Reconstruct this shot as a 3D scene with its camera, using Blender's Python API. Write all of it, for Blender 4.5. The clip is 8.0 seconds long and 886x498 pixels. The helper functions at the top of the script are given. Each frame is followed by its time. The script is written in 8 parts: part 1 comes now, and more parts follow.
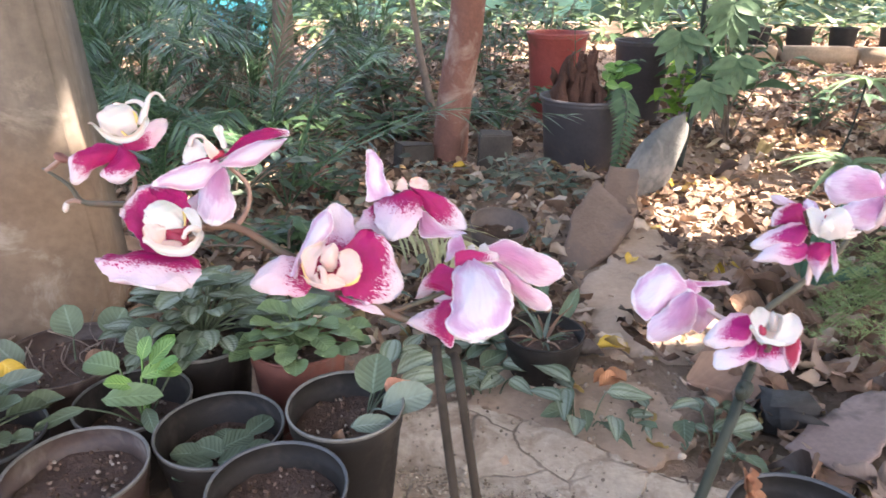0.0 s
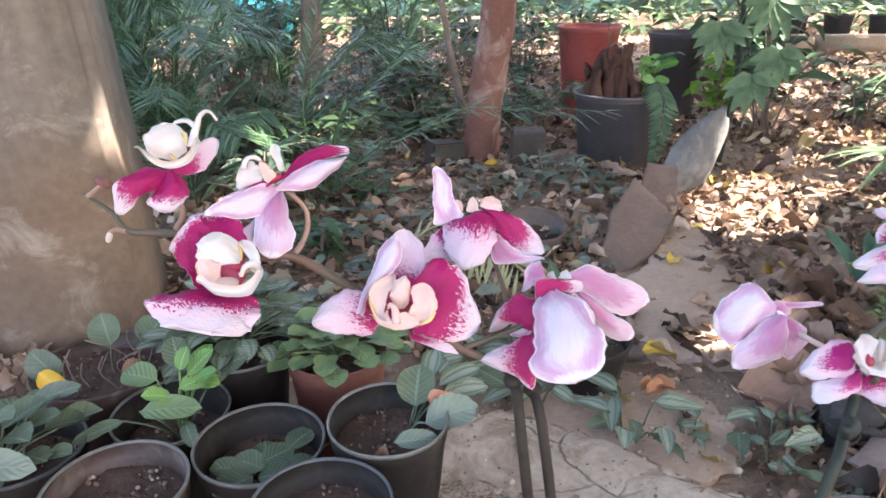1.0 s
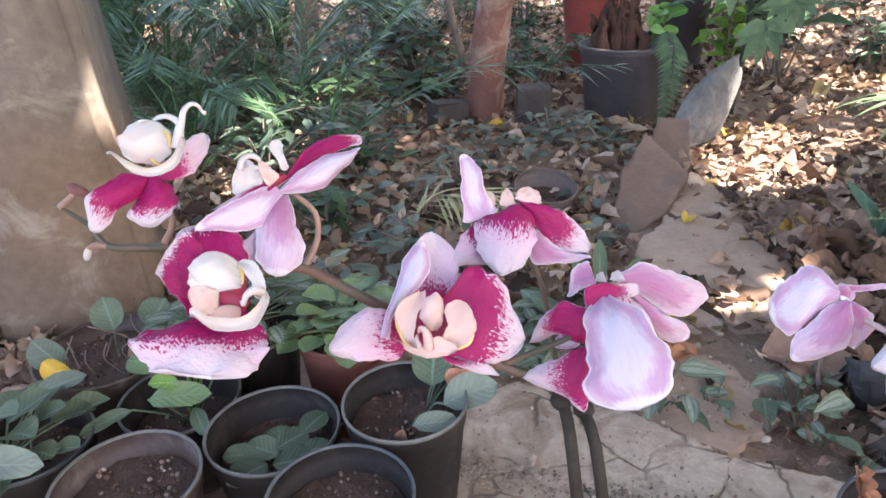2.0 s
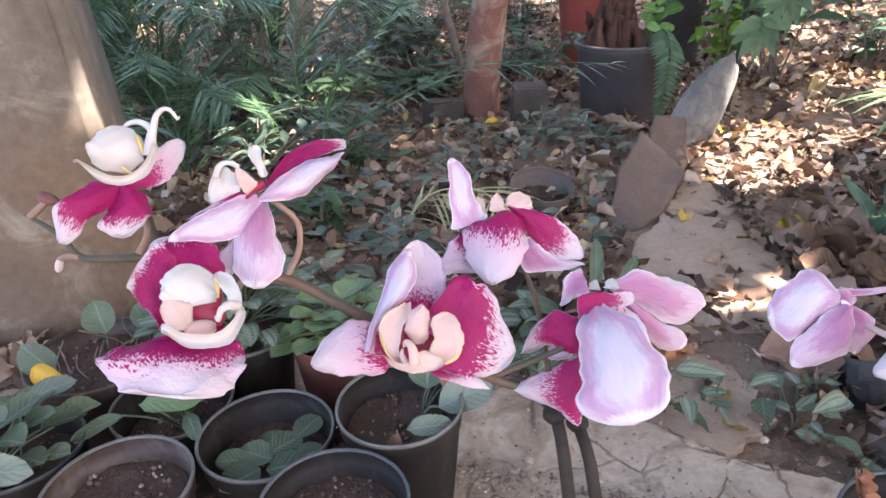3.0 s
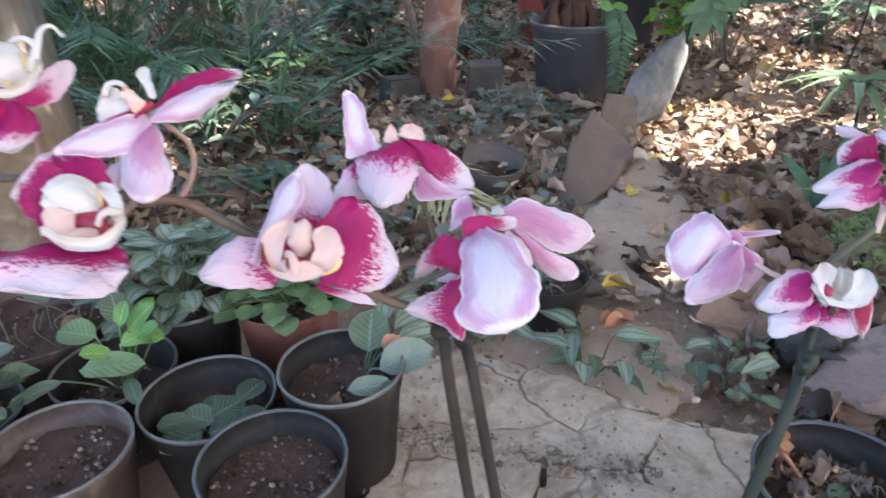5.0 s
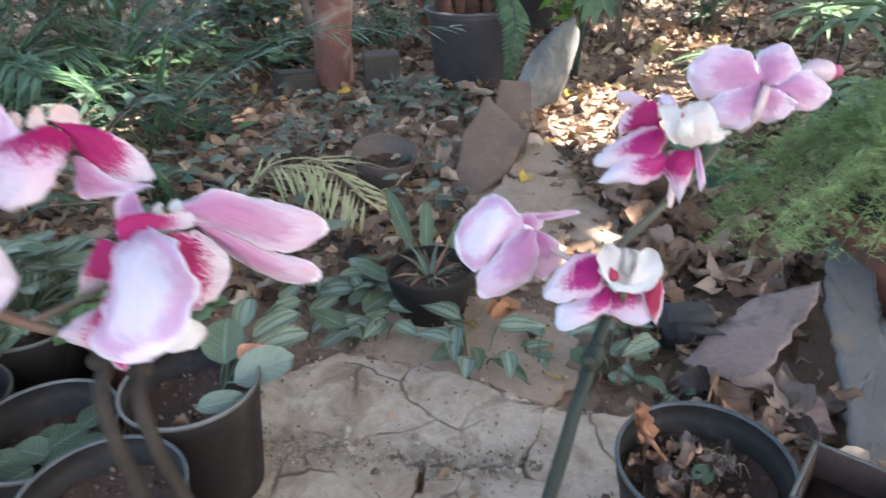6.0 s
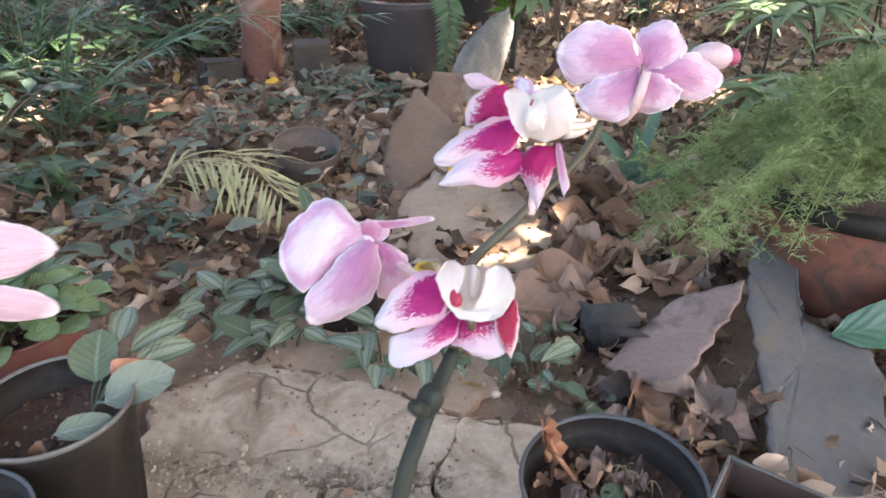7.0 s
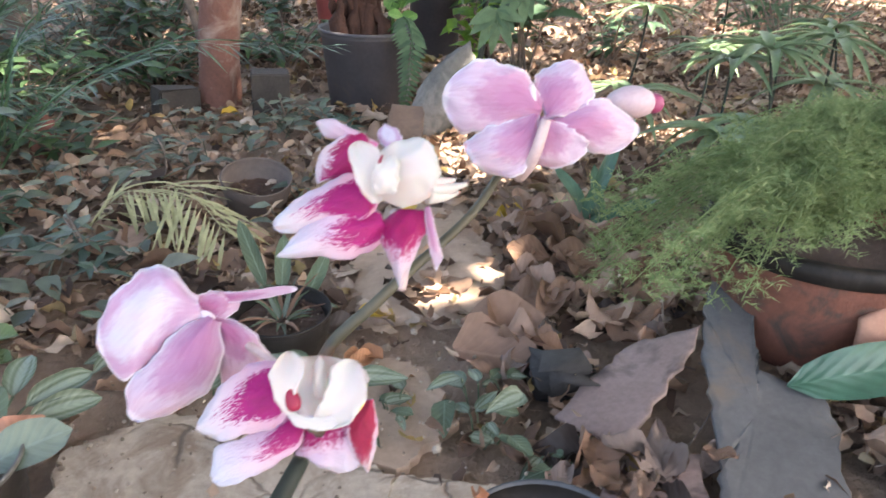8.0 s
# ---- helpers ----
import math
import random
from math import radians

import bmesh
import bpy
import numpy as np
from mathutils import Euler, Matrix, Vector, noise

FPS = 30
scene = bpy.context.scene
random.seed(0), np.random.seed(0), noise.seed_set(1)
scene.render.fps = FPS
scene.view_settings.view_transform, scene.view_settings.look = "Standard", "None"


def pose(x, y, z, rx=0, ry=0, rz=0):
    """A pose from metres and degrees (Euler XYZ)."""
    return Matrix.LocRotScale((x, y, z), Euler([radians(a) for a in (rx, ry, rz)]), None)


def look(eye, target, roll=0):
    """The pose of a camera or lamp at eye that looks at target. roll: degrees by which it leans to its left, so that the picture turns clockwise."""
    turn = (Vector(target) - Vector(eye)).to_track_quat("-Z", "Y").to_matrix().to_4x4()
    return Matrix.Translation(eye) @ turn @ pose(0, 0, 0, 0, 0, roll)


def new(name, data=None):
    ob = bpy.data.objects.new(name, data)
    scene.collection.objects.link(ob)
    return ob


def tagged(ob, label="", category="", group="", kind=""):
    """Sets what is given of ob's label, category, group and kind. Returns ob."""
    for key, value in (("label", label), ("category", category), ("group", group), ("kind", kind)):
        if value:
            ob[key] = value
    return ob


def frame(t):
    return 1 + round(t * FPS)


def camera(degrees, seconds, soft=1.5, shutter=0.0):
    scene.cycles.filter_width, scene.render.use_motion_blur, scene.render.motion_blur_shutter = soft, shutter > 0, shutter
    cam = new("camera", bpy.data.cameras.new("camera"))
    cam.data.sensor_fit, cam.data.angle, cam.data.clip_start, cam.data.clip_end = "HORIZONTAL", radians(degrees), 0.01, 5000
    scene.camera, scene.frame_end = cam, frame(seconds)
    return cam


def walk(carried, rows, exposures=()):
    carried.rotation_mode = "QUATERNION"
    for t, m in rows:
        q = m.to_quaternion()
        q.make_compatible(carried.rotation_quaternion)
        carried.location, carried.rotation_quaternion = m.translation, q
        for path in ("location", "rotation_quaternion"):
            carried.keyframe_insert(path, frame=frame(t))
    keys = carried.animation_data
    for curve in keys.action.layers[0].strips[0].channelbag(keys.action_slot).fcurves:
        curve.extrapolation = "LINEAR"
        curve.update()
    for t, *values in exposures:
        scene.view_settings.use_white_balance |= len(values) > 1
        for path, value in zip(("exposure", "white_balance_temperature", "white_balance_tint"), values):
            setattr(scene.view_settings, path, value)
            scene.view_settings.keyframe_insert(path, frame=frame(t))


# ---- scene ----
cam = camera(66.0, 8.0, soft=1.6, shutter=0.4)
METRES, EYE, TILT, LEAN, TURN = 8.0, 1.5, 0.0, 0.0, 0.0
PATH = [
    (0, (0.042, 0.049, 0.6), (0.002, 1.902, -0.153), 0.3),
    (0.5, (0.027, 0.063, 0.602), (-0.063, 1.916, -0.146), 0.3),
    (1, (0.021, 0.081, 0.601), (-0.095, 1.926, -0.164), -1.0),
    (1.5, (0.012, 0.104, 0.597), (-0.141, 1.918, -0.232), -2.7),
    (1.7, (0.009, 0.112, 0.601), (-0.128, 1.908, -0.268), -2.8),
    (3, (0.012, 0.13, 0.6), (-0.109, 1.922, -0.279), -3.3),
    (3.5, (0.015, 0.125, 0.594), (-0.109, 1.927, -0.264), -3.0),
    (4, (0.02, 0.114, 0.597), (-0.093, 1.917, -0.259), -2.4),
    (4.2, (0.019, 0.101, 0.603), (-0.095, 1.907, -0.249), -2.5),
    (5.3, (0.053, 0.124, 0.583), (0.104, 1.887, -0.36), -1.4),
    (5.5, (0.068, 0.134, 0.583), (0.16, 1.9, -0.351), -1.5),
    (5.7, (0.088, 0.137, 0.59), (0.183, 1.881, -0.385), -2.6),
    (6, (0.112, 0.144, 0.566), (0.293, 1.896, -0.382), -2.2),
    (6.5, (0.141, 0.168, 0.55), (0.404, 1.878, -0.452), -1.4),
    (7, (0.164, 0.187, 0.547), (0.488, 1.908, -0.42), -0.2),
    (7.5, (0.185, 0.213, 0.535), (0.536, 1.945, -0.401), -0.1),
    (8, (0.206, 0.224, 0.54), (0.619, 1.968, -0.348), 1.7),
]
walk(cam, [(t, look(eye, target, roll)) for t, eye, target, roll in PATH], exposures=[(0.0, 3.14, 7400, 18), (1.2, 3.02, 7000, 16), (3.0, 2.94, 6950, 19), (4.2, 2.90, 6900, 17), (5.5, 2.91, 6400, 9), (6.0, 2.94, 6700, 9), (6.5, 3.14, 7300, 14), (7.0, 3.15, 7450, 15), (8.0, 3.11, 7400, 14)])

# ---- light ----
SUN_ELEV, SUN_AZ = 54.0, -15.0      # degrees; azimuth from +x towards +y
world = bpy.data.worlds.new("sky")
world.use_nodes = True
scene.world = world
wn = world.node_tree
sky = wn.nodes.new("ShaderNodeTexSky")
sky.sky_type = 'NISHITA'
sky.sun_disc = False
sky.dust_density = 4.0
sky.sun_elevation = radians(SUN_ELEV)
sky.sun_rotation = radians(90 - SUN_AZ)
wn.links.new(sky.outputs[0], wn.nodes["Background"].inputs[0])
wn.nodes["Background"].inputs[1].default_value = 0.15
TO_SUN = Vector((math.cos(radians(SUN_ELEV)) * math.cos(radians(SUN_AZ)), math.cos(radians(SUN_ELEV)) * math.sin(radians(SUN_AZ)), math.sin(radians(SUN_ELEV))))
sun_data = bpy.data.lights.new("sun", 'SUN')
sun_data.energy, sun_data.angle, sun_data.color = 4.5, radians(0.53), (1.0, 0.97, 0.92)
sun = new("sun", sun_data)
sun.matrix_world = look(TO_SUN * 20, (0, 0, 0))


# ---- materials ----
def material(name, rough=0.8, metal=0.0, spec=0.5):
    m = bpy.data.materials.new(name)
    m.use_nodes = True
    b = m.node_tree.nodes["Principled BSDF"]
    b.inputs["Roughness"].default_value = rough
    b.inputs["Metallic"].default_value = metal
    b.inputs["Specular IOR Level"].default_value = spec
    return m, m.node_tree, b


def node(nt, kind, **kw):
    n = nt.nodes.new(kind)
    for k, v in kw.items():
        n.inputs[k.replace("_", " ")].default_value = v
    return n


def ramp(nt, source, stops):
    r = nt.nodes.new("ShaderNodeValToRGB")
    while len(r.color_ramp.elements) < len(stops):
        r.color_ramp.elements.new(0.5)
    for e, (p, c) in zip(r.color_ramp.elements, stops):
        e.position, e.color = p, (*c, 1) if len(c) == 3 else c
    nt.links.new(source, r.inputs[0])
    return r.outputs[0]


def mix(nt, fac, a, b, mode='MIX'):
    n = nt.nodes.new("ShaderNodeMix")
    n.data_type, n.blend_type = 'RGBA', mode
    for sock, v in ((n.inputs[0], fac), (n.inputs[6], a), (n.inputs[7], b)):
        if isinstance(v, (int, float)):
            sock.default_value = v
        elif isinstance(v, tuple):
            sock.default_value = (*v, 1)
        else:
            nt.links.new(v, sock)
    return n.outputs[2]


def noise_tex(nt, scale, detail=4.0, rough=0.55, coords=None, dist=0.0):
    n = node(nt, "ShaderNodeTexNoise", Scale=scale, Detail=detail, Roughness=rough, Distortion=dist)
    if coords is None:
        coords = nt.nodes.new("ShaderNodeTexCoord").outputs["Object"]
    nt.links.new(coords, n.inputs["Vector"])
    return n.outputs["Fac"]


def bump(nt, b, height, strength=0.4, dist=0.004):
    n = node(nt, "ShaderNodeBump", Strength=strength, Distance=dist)
    nt.links.new(height, n.inputs["Height"])
    nt.links.new(n.outputs[0], b.inputs["Normal"])


def mottled(name, dark, light, scale=8.0, fine=60.0, rough=0.85, relief=0.4, dist=0.004, spec=0.4, stain=None, stain_scale=3.0):
    """A surface whose colour wanders at two scales, with fine relief and optional stains."""
    m, nt, b = material(name, rough, 0, spec)
    big, small = noise_tex(nt, scale, 5), noise_tex(nt, fine, 6, 0.65)
    c = ramp(nt, big, [(0.3, dark), (0.7, light)])
    c = mix(nt, 0.45, c, ramp(nt, small, [(0.25, tuple(v * 0.55 for v in dark)), (0.75, light)]))
    if stain:
        c = mix(nt, ramp(nt, noise_tex(nt, stain_scale, 6, 0.6, dist=0.6), [(0.5, (0, 0, 0)), (0.62, (1, 1, 1))]), c, stain)
    nt.links.new(c, b.inputs["Base Color"])
    r = ramp(nt, small, [(0.2, (max(rough - 0.15, 0.05),) * 3), (0.8, (min(rough + 0.12, 1),) * 3)])
    nt.links.new(r, b.inputs["Roughness"])
    bump(nt, b, small, relief, dist)
    return m


def island_leaf(name, stops, rough=0.6, spec=0.4, thin=0.25, vein=0.0):
    """Leaves that differ one from the next; a share of the light passes through."""
    m, nt, b = material(name, rough, 0, spec)
    g = nt.nodes.new("ShaderNodeNewGeometry")
    c = ramp(nt, g.outputs["Random Per Island"], stops)
    n1 = noise_tex(nt, 45, 4)
    c = mix(nt, 0.5, c, ramp(nt, n1, [(0.3, (0.45, 0.45, 0.45)), (0.7, (1.25, 1.25, 1.25))]), 'MULTIPLY')
    nt.links.new(c, b.inputs["Base Color"])
    bump(nt, b, noise_tex(nt, 160, 3), 0.3, 0.002)
    if thin:
        t = nt.nodes.new("ShaderNodeBsdfTranslucent")
        nt.links.new(c, t.inputs[0])
        s = node(nt, "ShaderNodeMixShader", Fac=thin)
        nt.links.new(b.outputs[0], s.inputs[1])
        nt.links.new(t.outputs[0], s.inputs[2])
        nt.links.new(s.outputs[0], nt.nodes["Material Output"].inputs[0])
    return m


def uv_leaf(name, dark, light, rough=0.5, vein=(0.5, 0.6, 0.5), silver=0.0, fleck=0.3):
    """A broad leaf with midrib and side veins along its own length."""
    m, nt, b = material(name, rough, 0, 0.45)
    tc = nt.nodes.new("ShaderNodeTexCoord")
    sep = nt.nodes.new("ShaderNodeSeparateXYZ")
    nt.links.new(tc.outputs["UV"], sep.inputs[0])
    rnd = nt.nodes.new("ShaderNodeObjectInfo").outputs["Random"]
    c = mix(nt, rnd, dark, light)
    c = mix(nt, 0.5, c, ramp(nt, noise_tex(nt, 35, 5), [(0.3, (0.55, 0.55, 0.55)), (0.7, (1.3, 1.3, 1.3))]), 'MULTIPLY')

    def op(kind, a, bb=None):
        n = nt.nodes.new("ShaderNodeMath")
        n.operation = kind
        for i, v in enumerate((a, bb)):
            if v is None:
                continue
            if isinstance(v, (int, float)):
                n.inputs[i].default_value = v
            else:
                nt.links.new(v, n.inputs[i])
        return n.outputs[0]
    u = op('ABSOLUTE', op('SUBTRACT', sep.outputs[0], 0.5))
    rib = op('LESS_THAN', u, 0.035)
    side = op('SINE', op('MULTIPLY', op('SUBTRACT', sep.outputs[1], op('MULTIPLY', u, 0.6)), 46.0))
    lines = ramp(nt, side, [(0.70, (0, 0, 0)), (1.0, (0.14, 0.14, 0.14))])
    c = mix(nt, lines, c, vein)
    c = mix(nt, op('MULTIPLY', rib, 0.4), c, vein)
    if silver:
        c = mix(nt, op('MULTIPLY', ramp(nt, u, [(0.10, (1, 1, 1)), (0.2, (0, 0, 0)), (0.3, (0.8, 0.8, 0.8)), (0.42, (0, 0, 0))]), silver), c, (0.26, 0.31, 0.25))
    nt.links.new(c, b.inputs["Base Color"])
    bump(nt, b, side, 0.25, 0.001)
    return m


def petal_front(name, edge, spread=0.16, magenta=(0.29, 0.004, 0.088), white=(0.47, 0.405, 0.455), side=0.25):
    """Magenta breaking into dots and streaks towards a pale margin."""
    m, nt, b = material(name, 0.55, 0, 0.3)
    tc = nt.nodes.new("ShaderNodeTexCoord")
    sep = nt.nodes.new("ShaderNodeSeparateXYZ")
    nt.links.new(tc.outputs["UV"], sep.inputs[0])
    mp = node(nt, "ShaderNodeMapping", Scale=(50, 19, 1))
    nt.links.new(tc.outputs["UV"], mp.inputs[0])
    rnd = nt.nodes.new("ShaderNodeObjectInfo").outputs["Random"]
    va = nt.nodes.new("ShaderNodeVectorMath")
    nt.links.new(mp.outputs[0], va.inputs[0])
    cb = nt.nodes.new("ShaderNodeCombineXYZ")
    mu = nt.nodes.new("ShaderNodeMath")
    mu.operation = 'MULTIPLY'
    mu.inputs[1].default_value = 97.0
    nt.links.new(rnd, mu.inputs[0])
    nt.links.new(mu.outputs[0], cb.inputs[2])
    nt.links.new(cb.outputs[0], va.inputs[1])
    dots = node(nt, "ShaderNodeTexNoise", Scale=1.0, Detail=3.0, Roughness=0.6)
    nt.links.new(va.outputs[0], dots.inputs["Vector"])

    def op(kind, a, bb):
        n = nt.nodes.new("ShaderNodeMath")
        n.operation = kind
        for i, v in enumerate((a, bb)):
            if isinstance(v, (int, float)):
                n.inputs[i].default_value = v
            else:
                nt.links.new(v, n.inputs[i])
        return n.outputs[0]
    u = op('ABSOLUTE', op('SUBTRACT', sep.outputs[0], 0.5), 0)
    r = op('ADD', sep.outputs[1], op('MULTIPLY', op('POWER', op('MULTIPLY', u, 2.0), 4.0), side))
    wander = op('MULTIPLY', op('SUBTRACT', noise_tex(nt, 3.0, 2, coords=tc.outputs["UV"]), 0.5), 0.3)
    s = op('ADD', op('ADD', r, wander), op('MULTIPLY', op('SUBTRACT', dots.outputs["Fac"], 0.5), spread * 4.8))
    mask = ramp(nt, s, [(edge - 0.012, (0, 0, 0)), (edge + 0.03, (1, 1, 1))])
    mag = mix(nt, ramp(nt, noise_tex(nt, 5, 3, coords=tc.outputs["UV"]), [(0.3, (0, 0, 0)), (0.7, (1, 1, 1))]), magenta, tuple(v * 0.78 for v in magenta))
    pale = mix(nt, ramp(nt, sep.outputs[1], [(0.2, (1, 1, 1)), (0.9, (0, 0, 0))]), white, (0.50, 0.29, 0.39))
    nt.links.new(mix(nt, mask, mag, pale), b.inputs["Base Color"])
    b.inputs["Subsurface Weight"].default_value = 0.12
    b.inputs["Subsurface Scale"].default_value = 0.003
    bump(nt, b, noise_tex(nt, 16, 4, coords=tc.outputs["UV"]), 0.45, 0.0012)
    return m


def petal_back(name, heart, dabs, rim, foot=0.5, start=0.35, vein=0.6):
    """The paler reverse of a petal: veined, one colour at the heart, another towards the rim in uneven dabs."""
    m, nt, b = material(name, 0.55, 0, 0.25)
    tc = nt.nodes.new("ShaderNodeTexCoord")
    mp = node(nt, "ShaderNodeMapping", Scale=(20, 4.5, 1))
    nt.links.new(tc.outputs["UV"], mp.inputs[0])
    veins = node(nt, "ShaderNodeTexNoise", Scale=1.0, Detail=3.0)
    nt.links.new(mp.outputs[0], veins.inputs["Vector"])
    sh = node(nt, "ShaderNodeMapping", Location=(-1.0, -foot * 1.7, 0), Scale=(2.0, 1.7, 0))
    nt.links.new(tc.outputs["UV"], sh.inputs[0])
    ln = nt.nodes.new("ShaderNodeVectorMath")
    ln.operation = 'LENGTH'
    nt.links.new(sh.outputs[0], ln.inputs[0])
    dab = node(nt, "ShaderNodeTexNoise", Scale=1.0, Detail=4.0, Roughness=0.6)
    mp2 = node(nt, "ShaderNodeMapping", Scale=(14, 9, 1))
    nt.links.new(tc.outputs["UV"], mp2.inputs[0])
    nt.links.new(mp2.outputs[0], dab.inputs["Vector"])
    ad = nt.nodes.new("ShaderNodeMath")
    ad.operation = 'MULTIPLY_ADD'
    ad.inputs[1].default_value = 0.55
    nt.links.new(dab.outputs["Fac"], ad.inputs[0])
    nt.links.new(ln.outputs["Value"], ad.inputs[2])
    sc = nt.nodes.new("ShaderNodeMath")
    sc.operation = 'MULTIPLY'
    sc.inputs[1].default_value = 0.6
    nt.links.new(ad.outputs[0], sc.inputs[0])
    c = ramp(nt, sc.outputs[0], [(start, heart), (start + 0.17, dabs), (start + 0.24, dabs), (min(start + 0.36, 1.0), rim)])
    c = mix(nt, vein, c, ramp(nt, veins.outputs["Fac"], [(0.3, (0.74, 0.60, 0.70)), (0.6, (1, 1, 1))]), 'MULTIPLY')
    # thin whitish margin
    sep = nt.nodes.new("ShaderNodeSeparateXYZ")
    nt.links.new(sh.outputs[0], sep.inputs[0])
    aw = nt.nodes.new("ShaderNodeMath")
    aw.operation = 'ABSOLUTE'
    nt.links.new(sep.outputs[0], aw.inputs[0])
    uv = nt.nodes.new("ShaderNodeSeparateXYZ")
    nt.links.new(tc.outputs["UV"], uv.inputs[0])
    mx = nt.nodes.new("ShaderNodeMath")
    mx.operation = 'MAXIMUM'
    nt.links.new(aw.outputs[0], mx.inputs[0])
    nt.links.new(uv.outputs[1], mx.inputs[1])
    wob = nt.nodes.new("ShaderNodeMath")
    wob.operation = 'MULTIPLY_ADD'
    wob.inputs[1].default_value = 0.10
    nt.links.new(dab.outputs["Fac"], wob.inputs[0])
    nt.links.new(mx.outputs[0], wob.inputs[2])
    c = mix(nt, ramp(nt, wob.outputs[0], [(0.965, (0, 0, 0)), (1.0, (0.85, 0.85, 0.85))]), c, (0.62, 0.57, 0.62))
    nt.links.new(c, b.inputs["Base Color"])
    b.inputs["Subsurface Weight"].default_value = 0.15
    b.inputs["Subsurface Scale"].default_value = 0.003
    bump(nt, b, mix(nt, 0.5, veins.outputs["Fac"], dab.outputs["Fac"]), 0.5, 0.0012)
    return m


def old_concrete():
    """Worn cement: blotched, pitted, with fine wandering cracks."""
    m, nt, b = material("old_concrete", 0.93, 0, 0.3)
    tc = nt.nodes.new("ShaderNodeTexCoord")
    big, small = noise_tex(nt, 6, 5), noise_tex(nt, 90, 6, 0.7)
    c = ramp(nt, big, [(0.3, (0.385, 0.302, 0.23)), (0.7, (0.55, 0.455, 0.365))])
    c = mix(nt, 0.5, c, ramp(nt, small, [(0.3, (0.55, 0.53, 0.50)), (0.7, (1.2, 1.2, 1.2))]), 'MULTIPLY')
    c = mix(nt, ramp(nt, noise_tex(nt, 14, 6, 0.65, dist=0.8), [(0.47, (0, 0, 0)), (0.62, (0.8, 0.8, 0.8))]), c, (0.225, 0.158, 0.112))
    warp = node(nt, "ShaderNodeTexNoise", Scale=11.0, Detail=4.0)
    nt.links.new(tc.outputs["Object"], warp.inputs["Vector"])
    vm = nt.nodes.new("ShaderNodeVectorMath")
    vm.operation = 'MULTIPLY_ADD'
    vm.inputs[1].default_value = (0.09, 0.09, 0.0)
    nt.links.new(warp.outputs["Color"], vm.inputs[0])
    nt.links.new(tc.outputs["Object"], vm.inputs[2])
    vo = node(nt, "ShaderNodeTexVoronoi", Scale=9.0)
    vo.feature = 'DISTANCE_TO_EDGE'
    nt.links.new(vm.outputs[0], vo.inputs["Vector"])
    line = ramp(nt, vo.outputs["Distance"], [(0.005, (1, 1, 1)), (0.027, (0, 0, 0))])
    keep = mix(nt, 1.0, line, ramp(nt, noise_tex(nt, 7, 3), [(0.45, (0, 0, 0)), (0.56, (1, 1, 1))]), 'MULTIPLY')
    c = mix(nt, keep, c, (0.15, 0.112, 0.085))
    nt.links.new(c, b.inputs["Base Color"])
    pit = mix(nt, 0.5, small, noise_tex(nt, 45, 6, 0.7))
    bump(nt, b, mix(nt, keep, pit, (0.0, 0.0, 0.0)), 0.8, 0.006)
    return m


def soft_white(name, colour, blush):
    m, nt, b = material(name, 0.45, 0, 0.4)
    c = mix(nt, ramp(nt, noise_tex(nt, 90, 3), [(0.45, (0, 0, 0)), (0.75, (0.6, 0.6, 0.6))]), colour, blush)
    nt.links.new(c, b.inputs["Base Color"])
    b.inputs["Subsurface Weight"].default_value = 0.2
    b.inputs["Subsurface Scale"].default_value = 0.004
    return m


